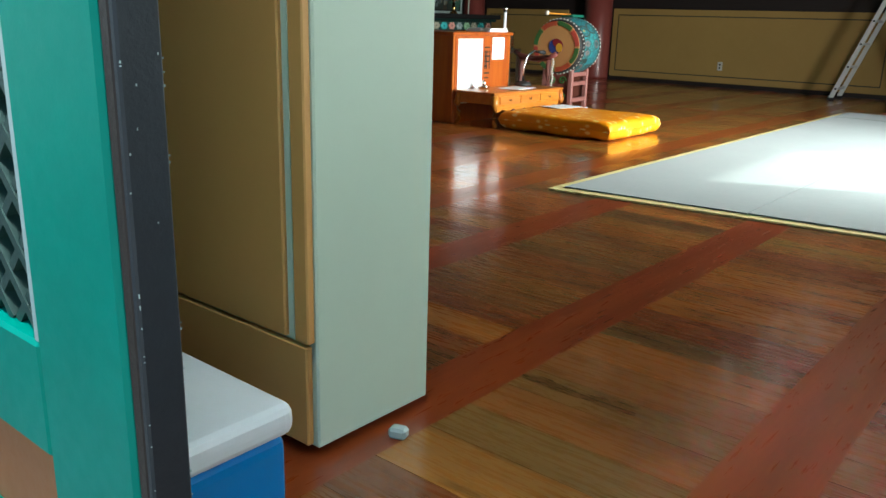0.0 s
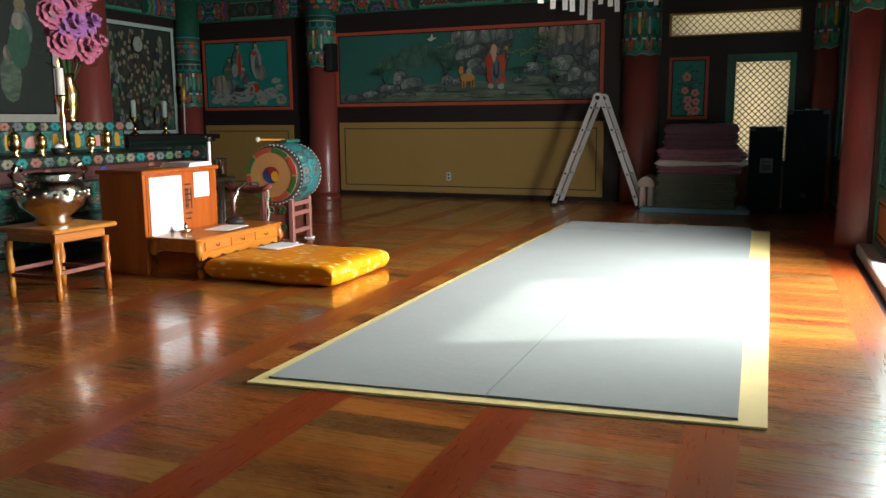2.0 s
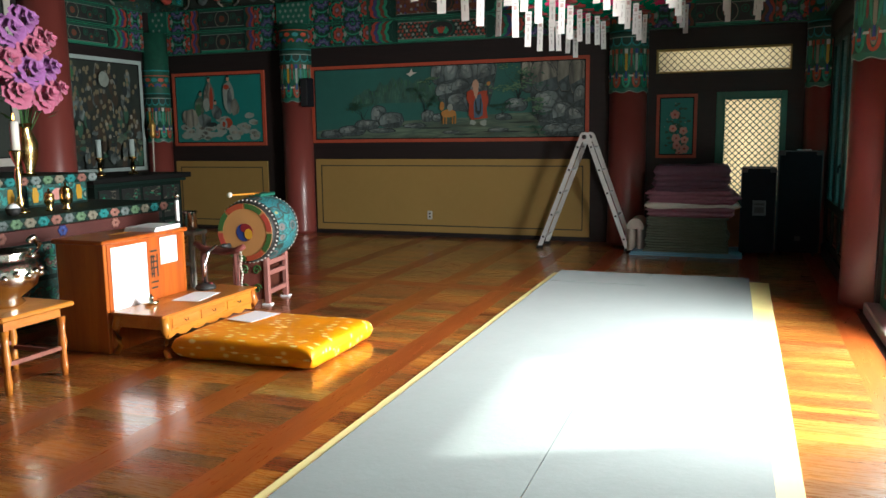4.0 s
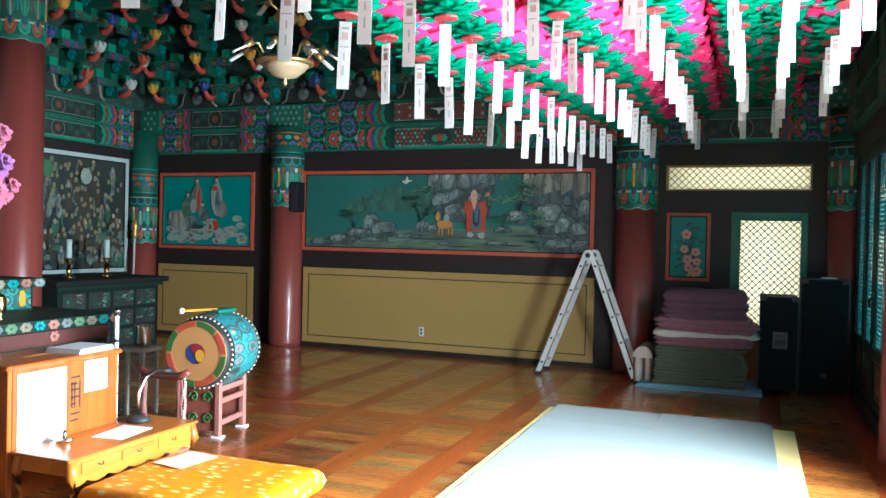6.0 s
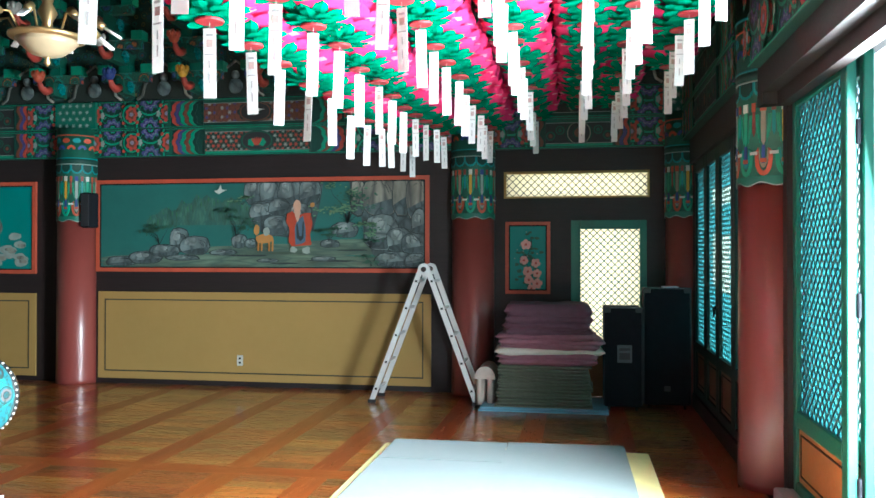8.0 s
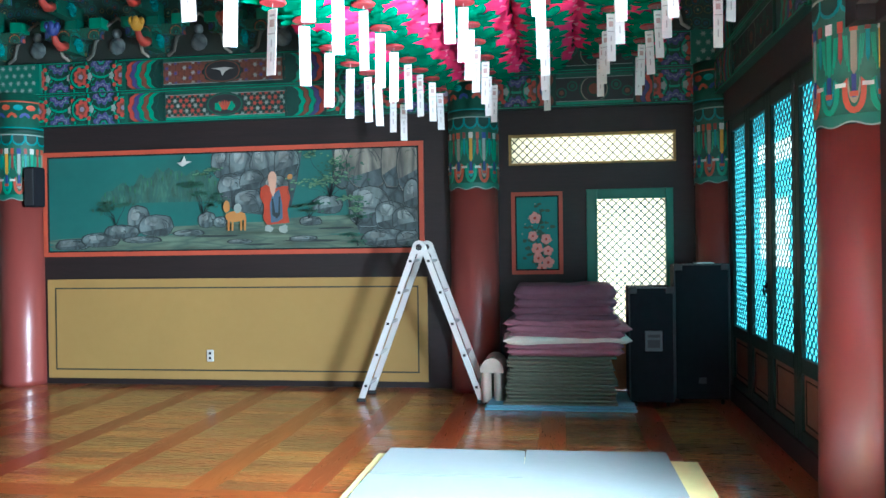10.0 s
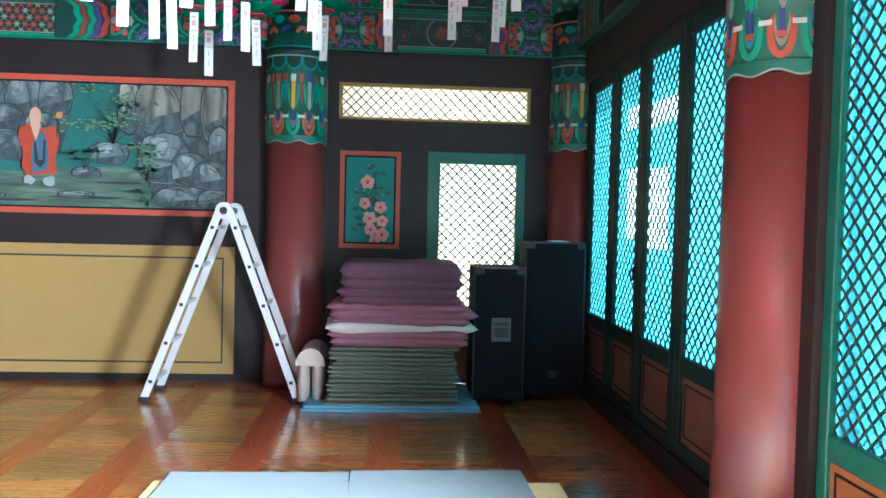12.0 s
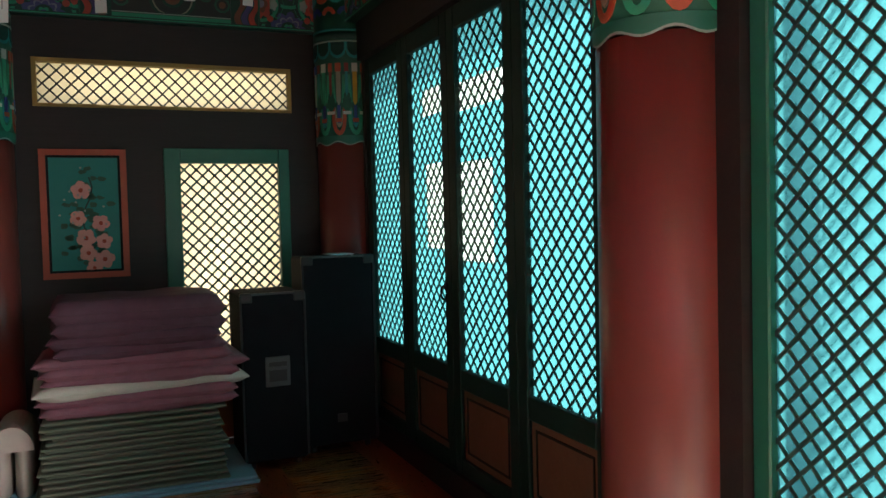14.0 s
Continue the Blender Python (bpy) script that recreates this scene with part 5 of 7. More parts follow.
for u, v in ((-7.0, 2.06), (-6.84, 2.26), (-6.5, 2.27), (-6.74, 1.92)):
    pic.add("painted_form", [blob(rr, u, v, 0.05, 0.065, 10, 0.06)], "skin_tone")
    pic.add("painted_form", [blob(rr, u, v + 0.035, 0.05, 0.03, 8, 0.06)], "rock_line")

pic = Picture("flower_painting", "small painting of pink blossoms on teal in an orange frame", on_north, -0.215, 0.195, 1.125, 1.83, "red_line", "canvas_teal", 0.036)
stem = [(0.0 + 0.03 * math.sin(k), 1.16 + k * 0.06) for k in range(10)]
pic.add("painted_branch", [[(a, c), (a + 0.008, c), (d + 0.008, e), (d, e)] for (a, c), (d, e) in zip(stem, stem[1:])], "rock_line")
pic.add("painted_leaves", [blob(rr, rr.gauss(0.0, 0.06), rr.uniform(1.16, 1.76), 0.05, 0.03, 6, 0.3) for _ in range(60)], "foliage_dark")
for u, v, s in ((-0.03, 1.62, 0.1), (-0.05, 1.45, 0.085), (0.075, 1.42, 0.09), (-0.01, 1.33, 0.1), (0.09, 1.31, 0.085), (0.0, 1.24, 0.09), (0.09, 1.2, 0.1), (0.03, 1.15, 0.08)):
    for k in range(5):
        t = 2 * math.pi * k / 5 + u * 30
        pic.add("painted_petal", [blob(rr, u + 0.3 * s * math.cos(t), v + 0.3 * s * math.sin(t), 0.56 * s, 0.56 * s, 10, 0.1)], "petal_paint")
    pic.add("painted_petal", [blob(rr, u, v, 0.28 * s, 0.28 * s, 8, 0.1)], "robe")
pic.add("painted_bud", [blob(rr, rr.gauss(0, 0.07), rr.uniform(1.3, 1.78), 0.014, 0.014, 6, 0.1) for _ in range(16)], "cloud")

pic = Picture("altar_painting", "dark crowded temple painting in a pale blue-white frame", on_west, 10.55, 12.30, 0.98, 2.50, "pale_frame", "gloom", 0.055)
for k in range(170):
    u, v = rr.uniform(10.62, 12.22), 2.42 - 1.3 * (k / 170) + rr.uniform(-0.05, 0.05)
    pic.add("painted_form", [blob(rr, u, v - 0.09, 0.11, 0.2, 9, 0.22)], rr.choice(("rock_line", "gloom", "foliage_dark", "gloom", "rock", "brown_dim", "brown_dim", "rock_line")))
    pic.add("painted_form", [blob(rr, u, v, 0.055, 0.072, 8, 0.12)], "buff_dim" if k % 4 else "rock_pale")
for k in range(40):
    u, v = rr.uniform(10.62, 12.22), rr.uniform(1.02, 1.5)
    pic.add("painted_form", [blob(rr, u, v, 0.12, 0.07, 9, 0.3)], rr.choice(("rock_line", "gloom", "foliage_dark", "rock", "bank")))
pic.add("painted_form", [blob(rr, 11.5, 2.24, 0.2, 0.22, 14, 0.06)], "cloud")
pic.add("painted_form", [blob(rr, 10.8, 2.3, 0.3, 0.22, 14, 0.06)], "foliage_paint")

main = Picture("altar_painting", "large red and blue temple painting in a white frame", lambda u, v, d: Vector((-7.10 + d, u, v)), 4.85, 9.30, 1.2, 4.2, "paint_white", "gloom", 0.09)
part("picture_back", box(-7.18, -7.10, 4.6, 9.5, 0, 4.85), "dark_beam", main.ob)
for k in range(40):
    u, v = rr.uniform(5.3, 8.9), rr.uniform(1.4, 4.0)
    main.add("painted_form", [blob(rr, u, v, 0.3, 0.5, 12, 0.12)], rr.choice(("dim_red", "brown_dim", "dim_red", "bank", "rock", "foliage_dark")))
    main.add("painted_form", [blob(rr, u, v + 0.28, 0.16, 0.2, 12, 0.06)], rr.choice(("buff_dim", "rock_pale")))

# small black loudspeaker on the column
ws = thing("wall_speaker", (-5.06, 12.50, 2.02), "small black loudspeaker fixed to a column", "speaker", rz=-12)
part("cabinet", box(-0.07, 0.07, -0.07, 0.07, -0.2, 0.2, 0.012), "black", ws)
part("grille", box(-0.06, 0.06, -0.078, -0.07, -0.185, 0.185, 0.006), "speaker_grille", ws)
part("bracket", box(-0.16, -0.07, 0.0, 0.03, -0.02, 0.02), "black", ws)

# ---- carved brackets under the ceiling ----
def bracket_set(at, out, side, rr, name_label):
    """A tiered bracket: stepped arms reaching out from the wall with painted buds at their tips."""
    o, s = Vector(out), Vector(side)
    b = thing("roof_bracket", at, name_label, "bracket", "painted roof brackets")
    up = Vector((0, 0, 1))
    tints = ["paint_yellow", "paint_orange", "paint_white", "paint_blue"]
    rr.shuffle(tints)
    for k in range(4):
        z = 0.10 + 0.33 * k
        ln = 0.26 + 0.20 * k
        bm = bmesh.new()
        beam(bm, up * z, o * ln + up * z, 0.10, 0.15)
        part("arm", bm, "head_green", b)
        bm = bmesh.new()
        half = 0.30
        beam(bm, o * (ln - 0.16) - s * half + up * (z + 0.13), o * (ln - 0.16) + s * half + up * (z + 0.13), 0.08, 0.10)
        part("cross_arm", bm, "band", b)
        for q in (-1, 0, 1):
            bm = bmesh.new()
            c = o * (ln - 0.16) + s * (q * 0.27) + up * (z + 0.22)
            beam(bm, c - up * 0.05, c + up * 0.05, 0.13, 0.13)
            part("block", bm, "leaf_green" if q else "green", b)
        # rising tongue and bud
        tip = o * (ln + 0.20) + up * (z + 0.06)
        bm = bmesh.new()
        tube([o * ln + up * (z - 0.02), o * (ln + 0.08) + up * (z - 0.05), o * (ln + 0.15) + up * (z - 0.02), tip], [0.05, 0.045, 0.035, 0.022], 7, bm)
        part("tongue", bm, "coral", b, smooth=True)
        bm = bmesh.new()
        ball(bm, tip + up * 0.03, 0.062, 8, (1, 1, 1.1))
        for j in range(5):
            t = 2 * math.pi * j / 5
            ball(bm, tip + up * 0.06 + s * (0.05 * math.cos(t)) + o * (0.05 * math.sin(t)), 0.03, 6, (1, 1, 1.5))
        part("bud", bm, tints[k], b, "carved bud painted in one bright colour", smooth=True)
        # scrollwork on the side of the arm
        for q in (-1, 1):
            bm = bmesh.new()
            pts = []
            for j in range(15):
                t = j / 14 * 4.2 * math.pi
                r = 0.075 * (1 - j / 17)
                pts.append(s * (q * 0.075) + o * (ln * 0.55 + r * math.cos(t)) + up * (z + 0.0 + r * math.sin(t)))
            tube(pts, 0.013, 5, bm)
            part("scroll", bm, "paint_teal", b)
    return b


def arch_panel(at, out, side, rr):
    o, s, up = Vector(out), Vector(side), Vector((0, 0, 1))
    p = thing("arch_panel", at, "small arched panel between brackets with a pale carved motif", "panel", "arch panels")
    bm = bmesh.new()
    prism(bm, [(-0.33, 0), (0.33, 0), (0.30, 0.16), (0.15, 0.34), (0.0, 0.40), (-0.15, 0.34), (-0.30, 0.16)], 0.03, lambda u, v, d: s * u + up * v + o * d)
    part("panel", bm, "gloom", p)
    bm = bmesh.new()
    tube([s * u + up * v + o * 0.04 for u, v in ((-0.34, 0.0), (-0.27, 0.05), (-0.24, 0.18), (-0.12, 0.33), (0, 0.41), (0.12, 0.33), (0.24, 0.18), (0.27, 0.05), (0.34, 0.0))], 0.016, 6, bm)
    part("arch_rim", bm, "rock_pale", p, smooth=True)
    bm = bmesh.new()
    ball(bm, up * 0.12 + o * 0.05, 0.10, 9, (0.9, 0.35, 0.9) if abs(o.y) > 0.5 else (0.35, 0.9, 0.9))
    ball(bm, up * 0.25 + o * 0.05, 0.05, 8)
    part("motif", bm, "rock", p, smooth=True)
    return p


rb = random.Random(21)
LAB = "tiered timber roof bracket painted green, red and blue with carved buds"
for k in range(11):
    x = -7.30 + k * 0.88
    if x < 1.5:
        bracket_set((x, NW, 3.34), (0, -1, 0), (1, 0, 0), rb, LAB)
        if x + 0.44 < 1.4:
            arch_panel((x + 0.44, NW - 0.01, 3.32), (0, -1, 0), (1, 0, 0), rb)
for k in range(3):
    y = 10.35 + k * 0.78
    bracket_set((WW, y, 3.34), (1, 0, 0), (0, 1, 0), rb, LAB)
    arch_panel((WW + 0.01, y - 0.4, 3.32), (1, 0, 0), (0, 1, 0), rb)
for k in range(4):
    bracket_set((EW - 0.04, 9.0 - k * 0.9, 3.34), (-1, 0, 0), (0, 1, 0), rb, LAB)
bm = bmesh.new()
prism(bm, [(WW, 3.30), (EW, 3.30), (EW, 4.88), (WW, 4.88)], 0.012, on_north)
tagged(part("trim", bm, "band_dark"), "dark painted boards behind the brackets", "boards", kind="structure")
bm = bmesh.new()
prism(bm, [(9.6, 3.30), (NW - 0.03, 3.30), (NW - 0.03, 4.88), (9.6, 4.88)], 0.012, on_west)
tagged(part("trim", bm, "band_dark"), "dark painted boards behind the brackets", "boards", kind="structure")

# ---- loose things ----
M["box_wood"] = wood("orange_pine_box", (0.36, 0.08, 0.005), (0.52, 0.155, 0.012), 2, 0.34, coat=0.15, spread=0.2)
M["desk_wood"] = wood("honey_varnished_desk", (0.42, 0.13, 0.014), (0.58, 0.23, 0.034), 1, 0.3, coat=0.25, spread=0.15, knots=False)
M["paper"] = surf("white_paper", (0.82, 0.83, 0.85), 0.05, 5, 0.7, bump=0.05)
M["ink"] = surf("black_ink", (0.015, 0.015, 0.015), 0.2, 20, 0.6)
M["brass"] = surf("polished_brass", (0.72, 0.5, 0.2), 0.15, 8, 0.22, 1.0)
M["silver"] = surf("polished_pewter", (0.72, 0.68, 0.58), 0.2, 14, 0.16, 1.0, bump=0.3)
M["chrome"] = surf("chrome", (0.7, 0.7, 0.7), 0.1, 8, 0.15, 1.0)
M["red_wood"] = wood("dull_red_stained_wood", (0.16, 0.04, 0.03), (0.26, 0.08, 0.06), 2, 0.4, spread=0.2, knots=False)
M["pink_wood"] = surf("dusty_pink_painted_wood", (0.3, 0.12, 0.1), 0.25, 8, 0.5)
M["skin_drum"] = surf("drum_skin", (0.44, 0.22, 0.075), 0.2, 4, 0.5)
M["drum_blue"] = ornament("painted_drum_barrel", (0.02, 0.17, 0.20), ((0.012, 0.09, 0.11), (0.16, 0.13, 0.13), (0.03, 0.24, 0.25), (0.05, 0.045, 0.05)), 7, (1, 0.7, 1.2))
M["wax"] = surf("white_wax", (0.8, 0.78, 0.7), 0.05, 8, 0.4, bump=0.02)
M["rose_pink"] = surf("pink_silk_petals", (0.55, 0.14, 0.25), 0.25, 12, 0.6, sheen=0.4)
M["rose_lilac"] = surf("lilac_silk_petals", (0.38, 0.13, 0.40), 0.25, 12, 0.6, sheen=0.4)
M["leaf"] = surf("silk_leaf", (0.04, 0.12, 0.03), 0.3, 12, 0.5)
M["blue_plastic"] = surf("blue_plastic", (0.0, 0.22, 0.6), 0.1, 4, 0.35, bump=0.03)
M["white_plastic"] = surf("white_plastic", (0.8, 0.84, 0.86), 0.06, 4, 0.35, bump=0.03)
M["futon_purple"] = surf("plum_quilted_cover", (0.105, 0.042, 0.065), 0.35, 14, 0.7, bump=0.6)
M["futon_pink"] = surf("dusty_rose_quilted_cover", (0.24, 0.095, 0.125), 0.3, 14, 0.7, bump=0.6)
M["futon_cream"] = surf("cream_quilted_cover", (0.55, 0.52, 0.44), 0.2, 14, 0.75, bump=0.5)
M["mat_green"] = surf("grey_green_folded_mat", (0.15, 0.165, 0.115), 0.35, 20, 0.85, bump=0.5)
M["mat_blue"] = surf("pale_blue_foam_mat", (0.13, 0.28, 0.36), 0.15, 10, 0.8)
M["futon_beige"] = surf("beige_pink_rolled_quilt", (0.5, 0.42, 0.35), 0.2, 10, 0.8, bump=0.5)


def gold_cloth():
    m, nt, N, L, p = nodes_of("saffron_patterned_cushion_cover")
    v = coords(nt)
    vo = N.new("ShaderNodeTexVoronoi")
    vo.inputs["Scale"].default_value = 13.0
    vo.inputs["Randomness"].default_value = 0.9
    L.new(coords(nt, (0.75, 1.7, 1.2)), vo.inputs["Vector"])
    r = ramp(nt, [(0.0, (1.0, 0.84, 0.45)), (0.2, (0.98, 0.74, 0.25)), (0.32, (0.84, 0.3, 0.0)), (1.0, (0.76, 0.23, 0.0))])
    L.new(vo.outputs["Distance"], r.inputs[0])
    n = noise_of(nt, v, 30, 4)
    L.new(mixc(nt, math_of(nt, "MULTIPLY", n, 0.25), r.outputs[0], (0.5, 0.18, 0.0)), p.inputs["Base Color"])
    p.inputs["Roughness"].default_value = 0.42
    bump_to(nt, p, n, 0.3, 0.006)
    return m


M["cushion"] = gold_cloth()


def pillow(sx, sy, h, seg=18, puff=2.4, wob=0.01, seed=1, corner=6.0, gusset=False):
    """A stuffed cushion: flat seam all round, domed on both sides, with soft ripples."""
    bm = bmesh.new()
    grid = {}
    for side in (1, -1):
        for i in range(seg + 1):
            for j in range(seg + 1):
                u, v = 2 * i / seg - 1, 2 * j / seg - 1
                if gusset:
                    u, v = math.sin(u * math.pi / 2), math.sin(v * math.pi / 2)
                edge = i in (0, seg) or j in (0, seg)
                if edge and side == -1:
                    grid[side, i, j] = grid[1, i, j]
                    continue
                k = (1 - abs(u) ** corner) * (1 - abs(v) ** corner)
                pinch = 1 - 0.03 * (1 - k)
                z = side * h / 2 * max(0, k) ** (1 / puff)
                nz = noise.noise(Vector((u * 2.2 + seed, v * 2.2, side * 3.0))) * wob
                grid[side, i, j] = bm.verts.new((u * sx / 2 * pinch, v * sy / 2 * pinch, z + (0 if edge else nz)))
    for side in (1, -1):
        for i in range(seg):
            for j in range(seg):
                f = [grid[side, i, j], grid[side, i + 1, j], grid[side, i + 1, j + 1], grid[side, i, j + 1]]
                bm.faces.new(f if side == 1 else f[::-1])
    return bm


# cushion in front of the desk
cu = thing("floor_cushion", (-2.13, 6.82, 0.0), "thick saffron patterned floor cushion before the low desk", "cushion")
part("cover", pillow(1.06, 0.88, 0.15, 30, 3.2, 0.010, 4, 14.0, True), "cushion", cu, smooth=True, loc=(0, 0, 0.075))
bm = tube([(0.512 * x, 0.424 * y, 0.075) for x, y in ((-1, -1), (1, -1), (1, 1), (-1, 1), (-1, -1))], 0.008, 6)
part("piping", bm, "cushion", cu, "saffron piping along the seam")
sh = thing("paper_sheet", (-2.42, 7.0, 0.158), "white printed sheet lying on the saffron cushion", "paper", rz=-8)
part("sheet", box(-0.11, 0.11, -0.15, 0.15, 0, 0.003), "paper", sh)

# donation box
X0, X1, Y0, Y1, H = -3.50, -3.10, 6.34, 7.16, 0.755
db = thing("donation_box", (0, 0, 0), "large orange-brown wooden donation box with white papers on its front", "box")
part("side", box(X0, X1, Y0, Y0 + 0.03, 0, H - 0.03, 0.004), "box_wood", db)
part("side", box(X0, X1, Y1 - 0.03, Y1, 0, H - 0.03, 0.004), "box_wood", db)
part("front", box(X1 - 0.025, X1 + 0.002, Y0 + 0.03, Y1 - 0.03, 0, H - 0.03, 0.003), "box_wood", db)
part("back", box(X0, X0 + 0.025, Y0 + 0.03, Y1 - 0.03, 0, H - 0.03), "box_wood", db)
part("lid", box(X0 - 0.02, X1 + 0.02, Y0 - 0.02, Y1 + 0.02, H - 0.03, H, 0.008), "box_wood", db, "overhanging wooden lid with a coin slot")
part("coin_slot", box(-3.32, -3.29, 6.62, 6.80, H, H + 0.002), "desk_wood", db)
pp = part("notice", box(X1 + 0.003, X1 + 0.006, 6.40, 6.74, 0.16, 0.70), "paper", db, "large blank white notice")
part("notice", box(X1 + 0.003, X1 + 0.006, 6.88, 7.06, 0.52, 0.71), "paper", db, "small white notice")
bm = bmesh.new()
for k, z in enumerate((0.62, 0.58, 0.545, 0.50, 0.46, 0.40, 0.36)):
    box(X1 + 0.003, X1 + 0.005, 6.775, 6.775 + (0.07, 0.05, 0.07, 0.07, 0.04, 0.07, 0.06)[k], z, z + 0.012, bm=bm)
for y in (6.78, 6.80, 6.84):
    box(X1 + 0.003, X1 + 0.005, y, y + 0.01, 0.44, 0.60, bm=bm)
part("brush_marks", bm, "ink", db, "black brush-written marks")
bk = thing("booklet_stack", (-3.24, 7.0, H), "small stack of white booklets on the donation box", "booklets", rz=6)
for k in range(4):
    part("booklet", box(-0.13 + 0.006 * k, 0.12 + 0.004 * k, -0.17, 0.15 - 0.01 * k, 0.008 * k, 0.008 * k + 0.007), "paper", bk)

# low desk
dk = thing("low_desk", (0, 0, 0), "low honey-coloured desk with three drawers and curved feet", "desk")
dx0, dx1, dy0, dy1, dz = -3.08, -2.67, 6.36, 7.40, 0.285
part("desk_top", box(dx0, dx1 + 0.01, dy0 - 0.015, dy1 + 0.015, dz - 0.018, dz, 0.005), "desk_wood", dk)
part("apron", box(dx1 - 0.02, dx1, dy0 + 0.03, dy1 - 0.03, dz - 0.115, dz - 0.018), "desk_wood", dk)
part("apron", box(dx0, dx0 + 0.02, dy0 + 0.03, dy1 - 0.03, dz - 0.10, dz - 0.018), "desk_wood", dk)
for y in (dy0 + 0.015, dy1 - 0.03):
    part("apron", box(dx0 + 0.02, dx1 - 0.02, y, y + 0.015, dz - 0.10, dz - 0.018), "desk_wood", dk)
for k in range(3):
    ya = dy0 + 0.08 + k * 0.30
    dr = part("drawer", box(dx1 - 0.001, dx1 + 0.008, ya, ya + 0.27, dz - 0.10, dz - 0.035, 0.003), "desk_wood", dk)
    part("drawer_pull", tube([(dx1 + 0.008, ya + 0.115, dz - 0.06), (dx1 + 0.02, ya + 0.125, dz - 0.072), (dx1 + 0.02, ya + 0.145, dz - 0.072), (dx1 + 0.008, ya + 0.155, dz - 0.06)], 0.003, 6), "ink", dr)
bm = bmesh.new()
n = 48
o = [(dy0 + 0.05, dz - 0.115)] + [(dy0 + 0.05 + k * (dy1 - dy0 - 0.1) / n, dz - 0.14 - 0.022 * abs(math.cos(k * 0.39))) for k in range(n + 1)] + [(dy1 - 0.05, dz - 0.115)]
prism(bm, o, 0.014, lambda u, v, d: Vector((dx1 - 0.018 + d, u, v)))
prism(bm, o, 0.0, lambda u, v, d: Vector((dx1 - 0.018, u, v)))
bmesh.ops.remove_doubles(bm, verts=bm.verts, dist=1e-5)
part("skirt", bm, "desk_wood", dk)
for x, sx in ((dx0 + 0.03, -1), (dx1 - 0.02, 1)):
    for y, sy in ((dy0 + 0.03, -1), (dy1 - 0.03, 1)):
        part("leg", tube([(x, y, dz - 0.02), (x + 0.022 * sx, y + 0.012 * sy, dz - 0.11), (x + 0.01 * sx, y + 0.006 * sy, 0.10), (x + 0.004 * sx, y, 0.05), (x + 0.03 * sx, y + 0.012 * sy, 0.0)], [0.032, 0.03, 0.02, 0.018, 0.022], 8), "desk_wood", dk, smooth=True)
sh = thing("paper_sheet", (-2.86, 6.95, dz), "white sheet lying on the low desk", "paper", rz=8)
part("sheet", box(-0.10, 0.10, -0.16, 0.16, 0, 0.003), "paper", sh)
bl = thing("brass_bell", (-2.98, 6.62, dz), "small brass bell dish on the low desk", "bell")
part("dish", lathe([(0.03, 0), (0.05, 0.01), (0.055, 0.025), (0.045, 0.028)], 16), "silver", bl, smooth=True)
part("knob", lathe([(0.012, 0.025), (0.018, 0.05), (0.006, 0.075)], 10), "silver", bl, smooth=True)
mc = thing("gooseneck_microphone", (-2.98, 7.22, dz), "grey gooseneck microphone on a black base with a red button", "microphone")
part("base", lathe([(0.075, 0), (0.078, 0.015), (0.06, 0.04), (0.03, 0.045)], 18), "ink", mc, smooth=True)
part("button", lathe([(0.018, 0.03), (0.016, 0.048)], 10, (0.04, 0.01, 0)), "disc_red", mc)
part("neck", tube([(0, 0, 0.04), (0, 0, 0.18), (0.01, 0.04, 0.27), (0.02, 0.12, 0.31), (0.03, 0.2, 0.30)], 0.011, 8), "chrome", mc, smooth=True)
part("capsule", tube([(0.03, 0.19, 0.302), (0.035, 0.27, 0.292)], [0.014, 0.022], 8), "ink", mc, smooth=True)

# wooden stand beside the desk, with hanging beads
st = thing("wooden_stand", (-2.98, 7.56, 0), "dull red wooden stand with turned posts and curved rail", "stand")
for x, y in ((0.06, -0.02), (-0.28, 0.02)):
    part("post", lathe([(0.026, 0.03), (0.022, 0.12), (0.027, 0.2), (0.019, 0.32), (0.026, 0.44), (0.02, 0.52)], 12, (x, y, 0)), "pink_wood", st, smooth=True)
    part("foot", box(x - 0.03, x + 0.03, y - 0.12, y + 0.12, 0, 0.035, 0.01), "pink_wood", st)
part("top_rail", tube([(-0.36, 0.03, 0.57), (-0.28, 0.02, 0.53), (-0.1, 0.0, 0.515), (0.06, -0.02, 0.53), (0.14, -0.03, 0.57)], [0.024, 0.028, 0.028, 0.028, 0.022], 8), "red_wood", st, smooth=True)
bm = bmesh.new()
for k in range(18):
    ball(bm, (0.11 + 0.006 * math.sin(k), -0.03, 0.52 - k * 0.022), 0.011, 6)
part("bead_string", bm, "futon_cream", st, "pale prayer beads hanging from the rail", smooth=True)
pole = thing("ceremonial_pole", (-3.36, 7.42, 0), "slender white and black ringed pole on a foot", "pole")
part("foot", lathe([(0.09, 0), (0.09, 0.02), (0.03, 0.05)], 16), "ink", pole, smooth=True)
for k in range(5):
    part("section", lathe([(0.014, 0.05 + k * 0.18), (0.014, 0.05 + k * 0.18 + 0.16)], 10), "paper", pole)
    part("ring", lathe([(0.017, 0.05 + k * 0.18 + 0.16), (0.017, 0.05 + (k + 1) * 0.18)], 10), "ink", pole)
part("finial", lathe([(0.02, 0.95), (0.028, 0.965), (0.012, 0.985)], 10), "silver", pole, smooth=True)

